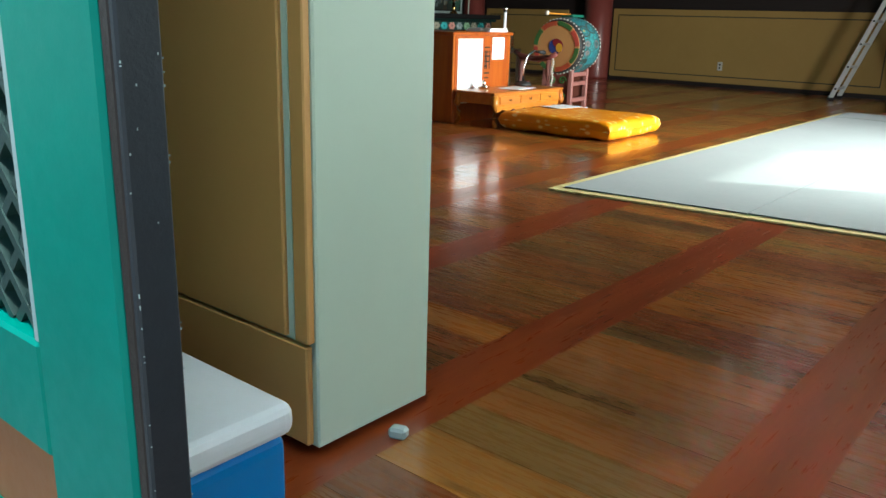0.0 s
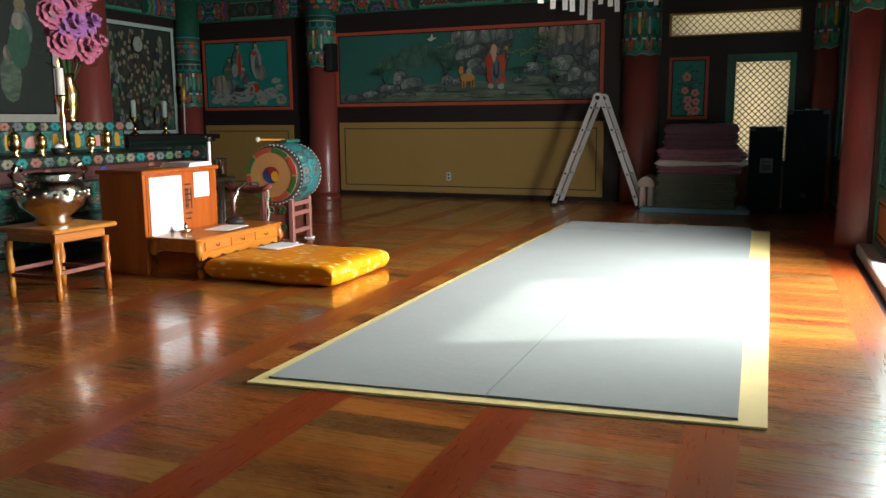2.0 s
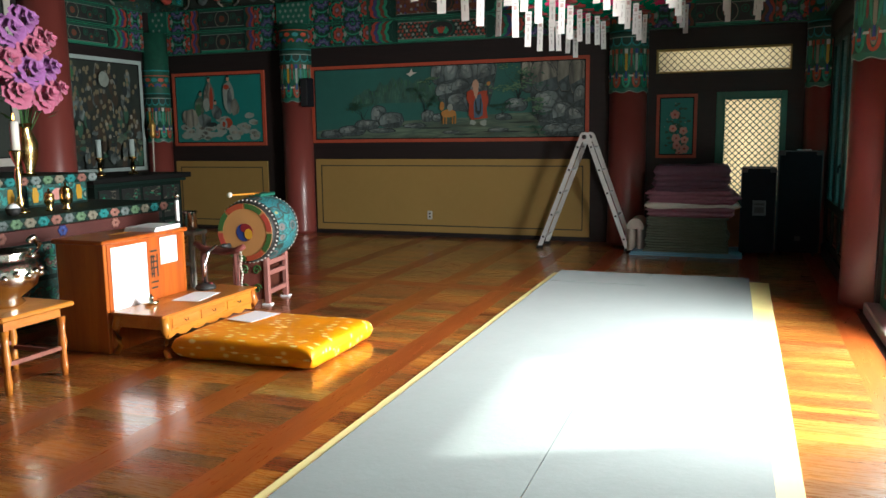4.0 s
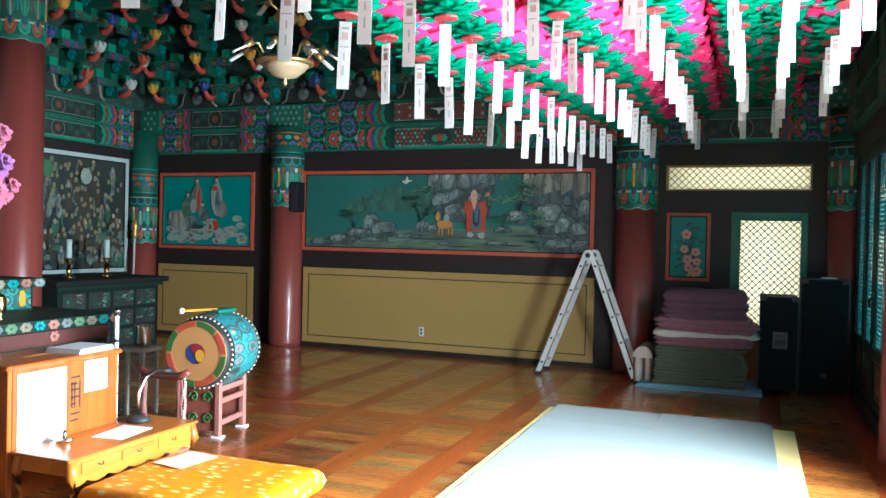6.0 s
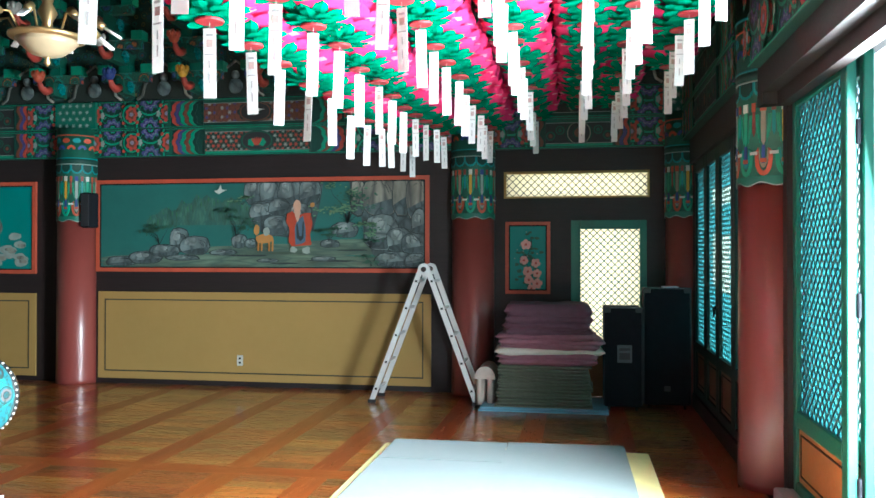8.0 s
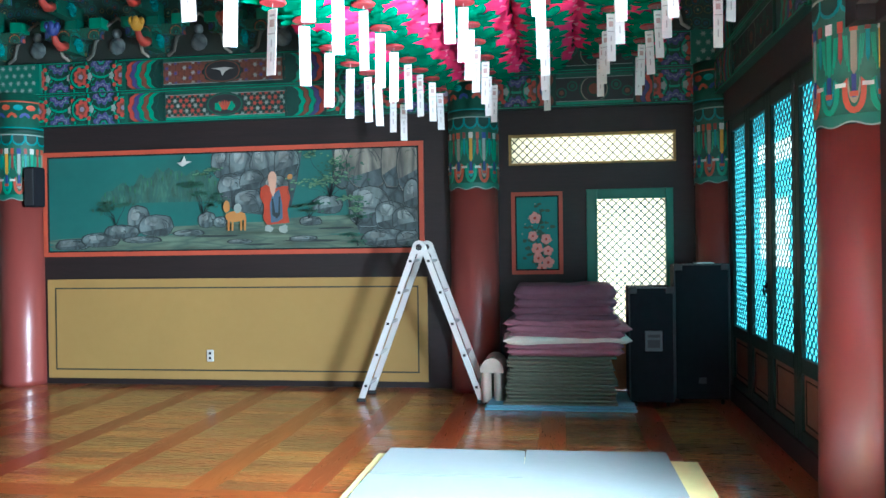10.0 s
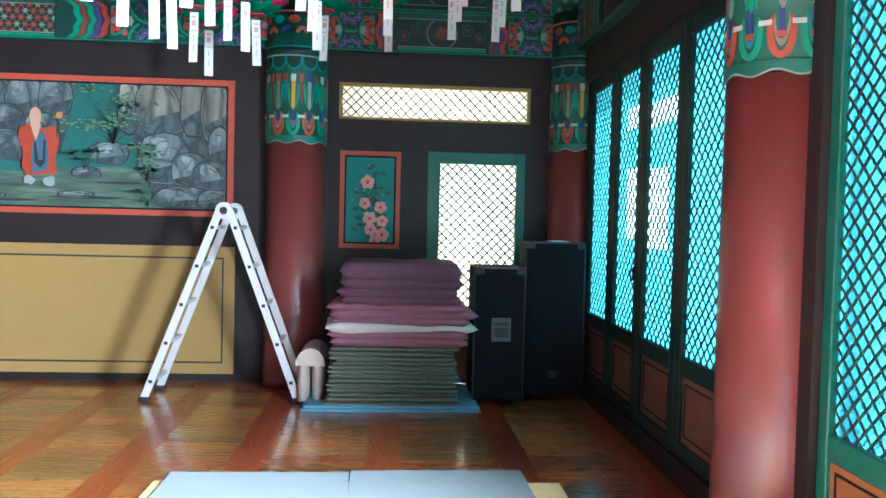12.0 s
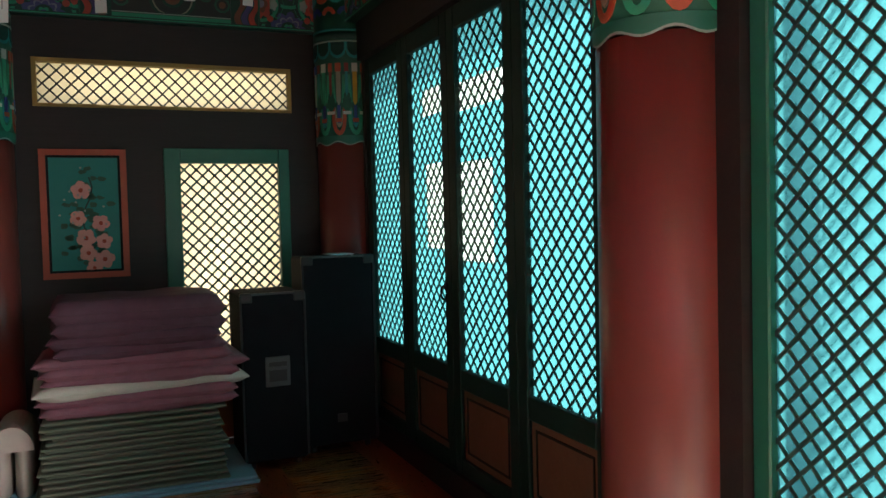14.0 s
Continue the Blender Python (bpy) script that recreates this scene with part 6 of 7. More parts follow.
# drum on its stand
DX, DY, DZ = -3.13, 8.20, 0.625
dm = thing("barrel_drum", (DX, DY, DZ), "painted barrel drum with a swirl emblem, on a carved stand", "drum", rz=8)
L2 = 0.27
part("barrel", lathe([(0.245, -L2), (0.275, -L2 * 0.55), (0.288, 0), (0.275, L2 * 0.55), (0.245, L2)], 40, axis="y"), "drum_blue", dm, "turquoise painted barrel", smooth=True)
for y0 in (-1, 1):
    part("skin", lathe([(0.243, y0 * (L2 + 0.002)), (0.243, y0 * (L2 + 0.010))], 40, axis="y"), "skin_drum", dm, "tan leather skin", smooth=False)
    for k in range(44):
        bm = bmesh.new()
        t = 2 * math.pi * k / 44
        ball(bm, (0.262 * math.cos(t), y0 * (L2 - 0.055), 0.262 * math.sin(t)), 0.009, 5)
        part("stud", bm, "paint_white", dm, "small white stud")
    part("skin_edge", lathe([(0.2665, y0 * (L2 - 0.085)), (0.252, y0 * (L2 - 0.02)), (0.248, y0 * L2)], 40, axis="y"), "ink", dm, "black band with white studs", smooth=True)
for k in range(8):
    bm = bmesh.new()
    t0, t1 = 2 * math.pi * k / 8 + 0.04, 2 * math.pi * (k + 1) / 8 - 0.04
    o = [(r * math.cos(t0 + (t1 - t0) * j / 5), r * math.sin(t0 + (t1 - t0) * j / 5)) for r, js in ((0.242, range(6)), (0.198, range(5, -1, -1))) for j in js]
    prism(bm, o, 0.004, lambda u, v, d: Vector((u, -L2 - 0.010 - d, v)))
    part("painted_segment", bm, ("coral", "leaf", "paint_orange", "leaf")[k % 4], dm)


def half_swirl(sign):
    o = []
    R = 0.075
    for j in range(13):
        t = math.pi / 2 + sign * math.pi * j / 12
        o.append((R * math.cos(t), R * math.sin(t)))
    for j in range(7):
        t = -math.pi / 2 + math.pi * j / 6
        o.append((R / 2 * math.cos(t), -R / 2 + R / 2 * math.sin(t)))
    for j in range(1, 7):
        t = -math.pi / 2 + math.pi * j / 6
        o.append((-R / 2 * math.cos(t), R / 2 + R / 2 * math.sin(t)))
    return o


for sgn, mt in ((1, "paint_blue"), (-1, "disc_red")):
    bm = bmesh.new()
    R = 0.075
    if sgn == 1:
        prism(bm, [(R * math.cos(2 * math.pi * k / 24), R * math.sin(2 * math.pi * k / 24)) for k in range(24)], 0.003, lambda u, v, d: Vector((u, -L2 - 0.010 - d, v)))
    else:
        prism(bm, half_swirl(-1), 0.005, lambda u, v, d: Vector((u, -L2 - 0.010 - d, v)))
    part("swirl", bm, mt, dm)
bm = bmesh.new()
prism(bm, [(0.035 + 0.036 * math.cos(2 * math.pi * k / 14), -0.012 + 0.045 * math.sin(2 * math.pi * k / 14)) for k in range(14)], 0.007, lambda u, v, d: Vector((u, -L2 - 0.010 - d, v)))
part("swirl", bm, "paint_yellow", dm)
for x in (-0.14, 0.14):
    for y in (-0.19, 0.19):
        part("leg", box(x - 0.022, x + 0.022, y - 0.022, y + 0.022, -DZ, -0.22, 0.005), "pink_wood", dm)
    for z in (-0.52, -0.36, -0.27):
        part("stretcher", box(x - 0.015, x + 0.015, -0.168, 0.168, z - 0.02, z + 0.02, 0.004), "pink_wood", dm)
for y in (-0.19, 0.19):
    part("end_board", box(-0.118, 0.118, y - 0.008, y + 0.008, -0.58, -0.23), "red_wood", dm)
    for zc in (-0.33, -0.49):
        for sx in (-1, 1):
            scroll = tube([(sx * (0.055 + 0.04 * (1 - j / 14) * math.cos(j * 0.75)), y - 0.012 * (1 if y < 0 else -1), zc + 0.045 * (1 - j / 14) * math.sin(j * 0.75)) for j in range(13)], 0.008, 5)
            part("carving", scroll, "leaf", dm)
for x in (-0.14, 0.14):
    for y in (-0.19, 0.19):
        part("foot_pad", box(x - 0.04, x + 0.04, y - 0.03, y + 0.03, -DZ, -DZ + 0.012), "paper", dm)
ms = thing("drumstick", (DX - 0.03, DY - 0.1, DZ + 0.292), "wooden drumstick lying on the drum", "drumstick")
part("stick", tube([(-0.02, -0.22, 0.02), (0.03, 0.12, 0.012)], 0.009, 7), "desk_wood", ms)
bm = bmesh.new()
ball(bm, (-0.025, -0.23, 0.022), 0.024, 8)
part("tip", bm, "futon_cream", ms, smooth=True)
gc = thing("green_cloth", (DX, DY + 0.06, DZ + 0.285), "folded green cloth on top of the drum", "cloth")
part("fold", box(-0.07, 0.07, -0.11, 0.11, -0.006, 0.02, 0.008), "green", gc)

# incense burner on a small table
it = thing("small_table", (-3.23, 5.69, 0), "small varnished wooden table with turned legs", "table")
part("table_top", box(-0.26, 0.26, -0.26, 0.26, 0.42, 0.45, 0.01), "desk_wood", it)
part("apron", box(-0.2, 0.2, -0.2, 0.2, 0.36, 0.42), "desk_wood", it)
for x in (-0.2, 0.2):
    for y in (-0.2, 0.2):
        part("leg", lathe([(0.018, 0), (0.024, 0.06), (0.018, 0.14), (0.028, 0.2), (0.02, 0.27), (0.026, 0.36)], 12, (x, y, 0)), "desk_wood", it, smooth=True)
for a in (-0.2, 0.2):
    part("stretcher", box(a - 0.01, a + 0.01, -0.19, 0.19, 0.16, 0.185), "red_wood", it)
    part("stretcher", box(-0.19, 0.19, a - 0.01, a + 0.01, 0.13, 0.155), "red_wood", it)
ib = thing("incense_burner", (-3.25, 5.69, 0.45), "large bright metal incense burner with side handles", "incense burner")
part("bowl", lathe([(0.09, 0.0), (0.12, 0.02), (0.10, 0.05), (0.19, 0.12), (0.215, 0.2), (0.19, 0.27), (0.15, 0.295), (0.175, 0.32), (0.16, 0.325), (0.13, 0.29)], 28), "silver", ib, smooth=True)
for s in (-1, 1):
    part("handle", tube([(0, s * 0.18, 0.24), (0, s * 0.26, 0.27), (0, s * 0.29, 0.33), (0, s * 0.25, 0.38), (0, s * 0.21, 0.36)], 0.02, 8), "silver", ib, smooth=True)
for k in range(20):
    bm = bmesh.new()
    t = 2 * math.pi * k / 20
    ball(bm, (0.212 * math.cos(t), 0.212 * math.sin(t), 0.19 + 0.02 * (k % 2)), 0.022, 6)
    part("stud", bm, "silver", ib, smooth=True)

# ladder
ld = thing("step_ladder", (-1.01, 11.99, 0), "folding aluminium ladder standing open as an A", "ladder")
for s, fx in ((-1, -0.54), (1, 0.53)):
    for y in (-0.03, 0.36):
        bm = bmesh.new()
        beam(bm, (fx, y, 0.025), (s * 0.035, y, 1.36), 0.024, 0.052, (1, 0, 0.4 * s))
        part("side_rail", bm, "steel", ld)
        part("rubber_foot", box(fx - 0.04, fx + 0.04, y - 0.02, y + 0.02, 0, 0.035, 0.006), "ink", ld)
    for k in range(5):
        f = 0.09 + 0.205 * k
        x, z = fx + (s * 0.035 - fx) * f, 0.025 + 1.335 * f
        part("rung", box(x - 0.016, x + 0.016, -0.02, 0.35, z - 0.014, z + 0.014, 0.004), "steel", ld)
        part("rung_plug", box(x - 0.012, x + 0.012, -0.048, -0.043, z - 0.011, z + 0.011), "ink", ld)
for y in (-0.03, 0.36):
    part("hinge", lathe([(0.06, y - 0.03), (0.06, y + 0.02)], 16, (0, 0, 1.36), axis="y"), "steel", ld, "round locking hinge")
    part("hinge_pin", lathe([(0.028, y - 0.036), (0.028, y + 0.026)], 12, (0, 0, 1.36), axis="y"), "chrome", ld)

# stack of mats and quilts
fm = thing("foam_mat", (0.19, 12.02, 0), "flat pale blue foam mat under the stack", "mat")
part("pad", box(-0.62, 0.62, -0.33, 0.36, 0, 0.022, 0.006), "mat_blue", fm)
part("pad", box(-0.60, 0.61, -0.32, 0.36, 0.0225, 0.043, 0.006), "mat_blue", fm)
rs = random.Random(8)
z = 0.044
for k in range(13):
    h = rs.uniform(0.029, 0.036)
    w = 0.91 + rs.uniform(-0.035, 0.035) - 0.003 * k
    fm = thing("folded_mat", (0.20 + rs.uniform(-0.015, 0.015), 12.02, z), "thin grey-green folded mat in the stack", "mat", "folded mats", rz=rs.uniform(-1.2, 1.2))
    part("layer", box(-w / 2, w / 2, -0.29 + rs.uniform(-0.02, 0.01), 0.3, 0.0, h * 0.5 - 0.002, 0.006), "mat_green", fm)
    part("layer", box(-w / 2 + rs.uniform(0.01, 0.035), w / 2 - rs.uniform(0.01, 0.03), -0.265 + rs.uniform(-0.005, 0.015), 0.3, h * 0.5 - 0.001, h - 0.003, 0.006), "mat_green", fm)
    z += h
for k, (w, h, mt, dx) in enumerate(((0.98, 0.055, "futon_pink", 0.03), (1.0, 0.05, "futon_pink", 0.03), (1.08, 0.052, "futon_cream", 0.04), (0.98, 0.05, "futon_pink", 0.06), (1.05, 0.05, "futon_pink", 0.06), (0.99, 0.052, "futon_pink", 0.02), (0.86, 0.06, "futon_purple", 0.04), (0.86, 0.065, "futon_purple", 0.03), (0.87, 0.07, "futon_purple", 0.035), (0.87, 0.105, "futon_purple", 0.035))):
    q = thing("folded_quilt", (0.20 + dx, 12.0, z + h * 0.42), ("cream" if mt == "futon_cream" else "plum" if mt == "futon_purple" else "dusty rose") + " folded quilt cushion in the stack", "quilt", "folded quilts", rz=rs.uniform(-3, 3))
    part("cover", pillow(w, 0.62, h * 1.3, 20, 3.2, 0.016, 10 + k, 10.0), mt, q, smooth=True)
    part("piping", tube([(0.482 * w * x, 0.30 * y, 0.0) for x, y in ((-1, -1), (-0.3, -1.01), (0.4, -1.0), (1, -1), (1, 1), (-1, 1), (-1, -1))], 0.005, 5), mt, q)
    z += h * 0.92
rq = thing("rolled_quilt", (-0.385, 12.1, 0), "beige quilt folded over and standing beside the stack", "quilt")
bm = bmesh.new()
for sgn in (-1, 1):
    pts = [(sgn * 0.055, 0, 0.02), (sgn * 0.055, 0, 0.15), (sgn * 0.054, 0, 0.28), (sgn * 0.02, 0, 0.36)]
    rings = []
    for (px, _, pz) in pts:
        rings.append([bm.verts.new((px + 0.05 * math.cos(a), 0.22 * math.copysign(abs(math.sin(a)) ** 0.5, math.sin(a)), pz + 0.012 * math.sin(3 * a))) for a in [2 * math.pi * i / 18 for i in range(18)]])
    for a, c in zip(rings, rings[1:]):
        for i in range(18):
            bm.faces.new((a[i], a[(i + 1) % 18], c[(i + 1) % 18], c[i]))
    bm.faces.new(rings[0][::-1])
    bm.faces.new(rings[-1])
part("quilt_half", bm, "futon_beige", rq, smooth=True)
bm = bmesh.new()
prof = [(0.105 * math.cos(math.pi * j / 12), 0.28 + 0.125 * math.sin(math.pi * j / 12)) for j in range(13)]
for (a, c), (d2, e2) in zip(prof, prof[1:]):
    vs = [bm.verts.new(p) for p in ((a, -0.22, c), (d2, -0.22, e2), (d2, 0.22, e2), (a, 0.22, c))]
    bm.faces.new(vs)
for y in (-0.22, 0.22):
    bm.faces.new([bm.verts.new((a, y, c)) for a, c in prof])
part("quilt_fold", bm, "futon_beige", rq, smooth=True)

# loudspeakers
def speaker(x0, x1, y0, y1, h, label, handle):
    s = thing("loudspeaker", ((x0 + x1) / 2, (y0 + y1) / 2, 0), label, "loudspeaker", "loudspeakers")
    w, d = (x1 - x0) / 2, (y1 - y0) / 2
    part("cabinet", box(-w, w, -d, d, 0.045, h, 0.012), "black", s)
    for x in (-w, w):
        part("edge_strip", box(x - 0.006, x + 0.006, -d - 0.004, -d + 0.012, 0.06, h - 0.01, 0.002), "speaker_grille", s)
    part("edge_strip", box(-w, w, -d - 0.004, -d + 0.012, h - 0.008, h + 0.004, 0.002), "dull_metal", s, "thin metal edge")
    for x in (-w + 0.03, w - 0.03):
        part("corner_cap", box(x - 0.034, x + 0.034, -d - 0.006, -d + 0.03, h - 0.05, h + 0.006, 0.006), "ink", s)
    for x in (-w + 0.05, w - 0.05):
        for y in (-d + 0.05, d - 0.05):
            part("caster", lathe([(0.022, -0.012), (0.022, 0.012)], 12, (x, y, 0.022), axis="x"), "ink", s)
    if handle:
        hp = part("handle_plate", box(-0.055, 0.085, -d - 0.008, -d + 0.002, 0.47, 0.64, 0.004), "dull_metal", s, "recessed steel handle plate")
        part("recess", box(-0.035, 0.065, -d - 0.0095, -d - 0.007, 0.50, 0.61), "ink", hp)
        part("grip", box(-0.035, 0.065, -d - 0.02, -d - 0.008, 0.565, 0.585, 0.004), "dull_metal", hp)
    else:
        part("jack_plate", box(-0.03, 0.03, -d - 0.005, -d + 0.002, 0.18, 0.23), "ink", s)
    return s


M["dull_metal"] = surf("dull_steel", (0.07, 0.075, 0.08), 0.2, 12, 0.5, 0.6)
speaker(0.77, 1.13, 11.90, 12.34, 1.0, "tall black carpeted loudspeaker seen from behind, with a steel handle", True)
speaker(1.16, 1.60, 12.06, 12.37, 1.185, "taller black loudspeaker in the corner", False)
sh = thing("paper_sheet", (1.42, 12.2, 1.19), "white sheet lying on the taller loudspeaker", "paper")
part("sheet", box(-0.07, 0.07, -0.1, 0.1, 0, 0.006), "paper", sh)

# steel locker and cool box by the entrance
lk = thing("steel_locker", (0, 0, 0), "low pale green enamelled steel locker, its beige doors facing the entrance", "locker")
part("carcass", box(-0.85, 0.160, 1.945, 2.275, 0.02, 1.06, 0.004), "locker", lk)
part("top_panel", box(-0.855, 0.165, 1.935, 2.28, 1.064, 1.095, 0.004), "locker", lk)
part("door", box(-0.40, 0.088, 1.925, 1.942, 0.25, 1.05, 0.003), "locker_face", lk)
part("door", box(-0.84, -0.405, 1.925, 1.942, 0.25, 1.05, 0.003), "locker_face", lk)
part("kick_panel", box(-0.84, 0.15, 1.925, 1.942, 0.03, 0.242, 0.003), "locker_face", lk)
part("corner_post", box(0.118, 0.158, 1.923, 1.942, 0.25, 1.05, 0.003), "locker_face", lk)
part("gap_strip", box(0.094, 0.110, 1.930, 1.938, 0.25, 1.05), "locker", lk, "pale strip beside the door gap")
part("door_lock", box(0.056, 0.087, 1.915, 1.925, 0.955, 0.995, 0.003), "ink", lk)
for x in (-0.8, 0.09):
    for y in (2.0, 2.27):
        part("foot", box(x - 0.02, x + 0.02, y - 0.02, y + 0.02, 0, 0.02), "ink", lk)
tp = thing("cloth_scrap", (0.13, 2.255, 1.096), "scrap of teal cloth lying on the locker", "cloth")
part("fold", pillow(0.06, 0.05, 0.016, 8, 2.0, 0.004, 3), "paint_teal", tp, smooth=True, loc=(0, 0, 0.008))
cb = thing("cool_box", (0.05, 1.63, 0), "small blue cool box with a white lid", "cool box")
part("body", box(-0.26, 0.25, -0.125, 0.125, 0, 0.185, 0.025, segments=3), "blue_plastic", cb, smooth=False)
part("lid", box(-0.27, 0.262, -0.135, 0.135, 0.186, 0.245, 0.026, segments=4), "white_plastic", cb, "white plastic lid")
part("handle", tube([(0.0, -0.13, 0.17), (-0.27, -0.10, 0.265), (-0.29, 0.1, 0.27), (0.0, 0.13, 0.17)], 0.01, 6), "blue_plastic", cb)
part("sticker", box(0.15, 0.21, -0.128, -0.124, 0.12, 0.19), "paper", cb)
ds = thing("door_stop", (0.22, 2.115, 0), "small translucent plastic wedge on the floor", "door stop", rz=20)
part("wedge", box(-0.02, 0.02, -0.015, 0.015, 0, 0.025, 0.006), "pale_frame", ds)

# ---- altar ----
M["panel_teal"] = ornament("painted_turquoise_panel", (0.01, 0.10, 0.09), ((0.45, 0.12, 0.14), (0.3, 0.32, 0.25), (0.02, 0.28, 0.26), (0.02, 0.1, 0.09)), 9)
M["dusty_rose"] = surf("dusty_rose_paint", (0.3, 0.13, 0.1), 0.3, 12, 0.6)
M["altar_red"] = surf("altar_red_paint", (0.085, 0.02, 0.016), 0.3, 8, 0.5)
M["gold_paint"] = surf("gold_paint", (0.5, 0.3, 0.08), 0.25, 14, 0.4, 0.6)


def flower_edge(parent, x, y0, y1, z, h, step=0.125):
    """A painted edge board with a row of round blossoms in alternating colours."""
    part("edge_board", box(x - 0.03, x, y0, y1, z - h, z, 0.004), "dark_green", parent)
    n = int((y1 - y0) / step)
    for k in range(n):
        y = y0 + (k + 0.5) * (y1 - y0) / n
        bm = bmesh.new()
        for j in range(6):
            t = 2 * math.pi * j / 6
            ball(bm, (x + 0.002, y + 0.034 * math.cos(t), z - h / 2 + 0.022 * math.sin(t)), 0.026, 6, (0.3, 1, 0.75))
        part("edge_blossom", bm, ("foliage_pale", "rock_tone", "paint_teal", "dusty_rose", "rock")[k % 5], parent, smooth=True)


def swirl_paint(parent, place, u0, u1, v0, v1, seed, tones, n=16, curls=3):
    """Brushed clouds and curling stems on one painted panel."""
    q = random.Random(seed)
    p = Painter(parent, place, 0.0)
    w, h = u1 - u0, v1 - v0
    for k in range(n):
        u, v = q.uniform(u0, u1), q.uniform(v0, v1)
        o = blob(q, u, v, q.uniform(0.12, 0.3) * h * 1.6, q.uniform(0.1, 0.22) * h, 9, 0.3)
        p.lay(tones[k % len(tones)], [(min(max(a, u0), u1), min(max(c, v0), v1)) for a, c in o])
    for k in range(curls):
        uc, vc = u0 + w * (k + 0.5) / curls, (v0 + v1) / 2 + h * q.uniform(-0.12, 0.12)
        pts = [(uc + h * 0.32 * (1 - j / 13) * math.cos(j * 0.75 + k), vc + h * 0.36 * (1 - j / 13) * math.sin(j * 0.75 + k)) for j in range(12)]
        p.lay(tones[(k + 1) % len(tones)], *[[(a, c), (a2, c2), (a2, c2 + 0.008), (a, c + 0.008)] for (a, c), (a2, c2) in zip(pts, pts[1:])])
    p.done("painted_swirl")


al = thing("altar", (0, 0, 0), "two-tiered altar painted dark green and red with turquoise panels", "altar")
part("lower_body", box(-5.3, -4.34, 4.2, 8.35, 0.02, 0.78), "altar_red", al)
part("lower_top", box(-5.3, -4.28, 4.15, 8.42, 0.78, 0.83, 0.006), "dark_green", al)
flower_edge(al, -4.262, 4.15, 8.42, 0.83, 0.085)
part("red_rail", box(-4.34, -4.31, 4.2, 8.35, 0.64, 0.735, 0.004), "altar_red", al)
for k in range(7):
    y = 4.32 + k * 0.58
    bm = bmesh.new()
    for j in range(6):
        t = 2 * math.pi * j / 6
        ball(bm, (-4.306, y - 0.02 + 0.03 * math.cos(t), 0.69 + 0.025 * math.sin(t)), 0.022, 6, (0.3, 1, 1))
    part("rail_blossom", bm, ("dusty_rose", "paint_blue")[k % 2], al, smooth=True)
    part("panel_frame", box(-4.34, -4.322, y, y + 0.54, 0.10, 0.62, 0.004), "dark_green", al)
    part("painted_panel", box(-4.322, -4.312, y + 0.04, y + 0.50, 0.36, 0.60), "panel_teal", al)
    for a, c, sd in ((0.36, 0.60, 0), (0.13, 0.32, 40)):
        swirl_paint(al, lambda u, v, d: Vector((-4.312 + d, u, v)), y + 0.05, y + 0.49, a + 0.01, c - 0.01, k + sd, ("deep_green", "paint_teal", "rust", "leaf_green", "dusty_rose", "deep_green", "cloud_tone"), 18, 3)
    part("painted_panel", box(-4.322, -4.312, y + 0.04, y + 0.50, 0.13, 0.32), "panel_teal", al)
part("plinth", box(-5.3, -4.25, 4.15, 8.42, 0, 0.09, 0.006), "dark_green", al)
part("upper_body", box(-6.1, -4.95, 4.4, 8.15, 0.83, 1.06), "dark_green", al)
part("upper_top", box(-6.1, -4.90, 4.35, 8.22, 1.06, 1.10, 0.006), "dark_green", al)
flower_edge(al, -4.885, 4.35, 8.22, 1.10, 0.075)
for k in range(5):
    y = 4.5 + k * 0.74
    part("painted_panel", box(-4.95, -4.938, y, y + 0.66, 0.85, 1.02), "panel_teal", al)
    bm = bmesh.new()
    for s, r in ((0, 0.085), (1, 0.055)):
        prism(bm, [(y + 0.33 + r * math.cos(math.pi * j / 10), 0.88 + r * 1.2 * math.sin(math.pi * j / 10)) for j in range(11)], 0.004 + 0.003 * s, lambda u, v, d: Vector((-4.938 + d, u, v)))
    part("painted_lotus", bm, "petal_paint", al)
    for q in (0.06, 0.55):
        bm = bmesh.new()
        prism(bm, [(y + q, 0.87), (y + q + 0.05, 0.87), (y + q + 0.06, 0.94), (y + q + 0.04, 1.0), (y + q, 1.0), (y + q - 0.01, 0.93)], 0.004, lambda u, v, d: Vector((-4.938 + d, u, v)))
        part("painted_scroll", bm, "paint_yellow", al)

M["black_green"] = surf("black_green_paint", (0.006, 0.018, 0.014), 0.3, 5, 0.7, spec=0.2)
# side altar below the dark painting
sa = thing("side_altar", (0, 0, 0), "dark green side altar table with painted drawer panels", "altar table")
part("body", box(-7.80, -6.62, 9.98, 11.60, 0.0, 0.84), "black_green", sa)
part("table_top", box(-7.82, -6.52, 9.88, 11.72, 0.86, 0.93, 0.012), "black_line", sa)
part("moulding", box(-7.80, -6.57, 9.94, 11.66, 0.82, 0.86, 0.006), "dark_green", sa)
for r in range(3):
    for k in range(4):
        part("painted_panel", box(-6.62, -6.608, 10.04 + k * 0.39, 10.04 + k * 0.39 + 0.34, 0.10 + r * 0.24, 0.10 + r * 0.24 + 0.19), "night", sa)
        swirl_paint(sa, lambda u, v, d: Vector((-6.608 + d, u, v)), 10.05 + k * 0.39, 10.03 + k * 0.39 + 0.34, 0.11 + r * 0.24, 0.28 + r * 0.24, 100 + 4 * r + k, ("deep_green", "head_green", "rock_tone", "night", "leaf_green"), 12, 2)


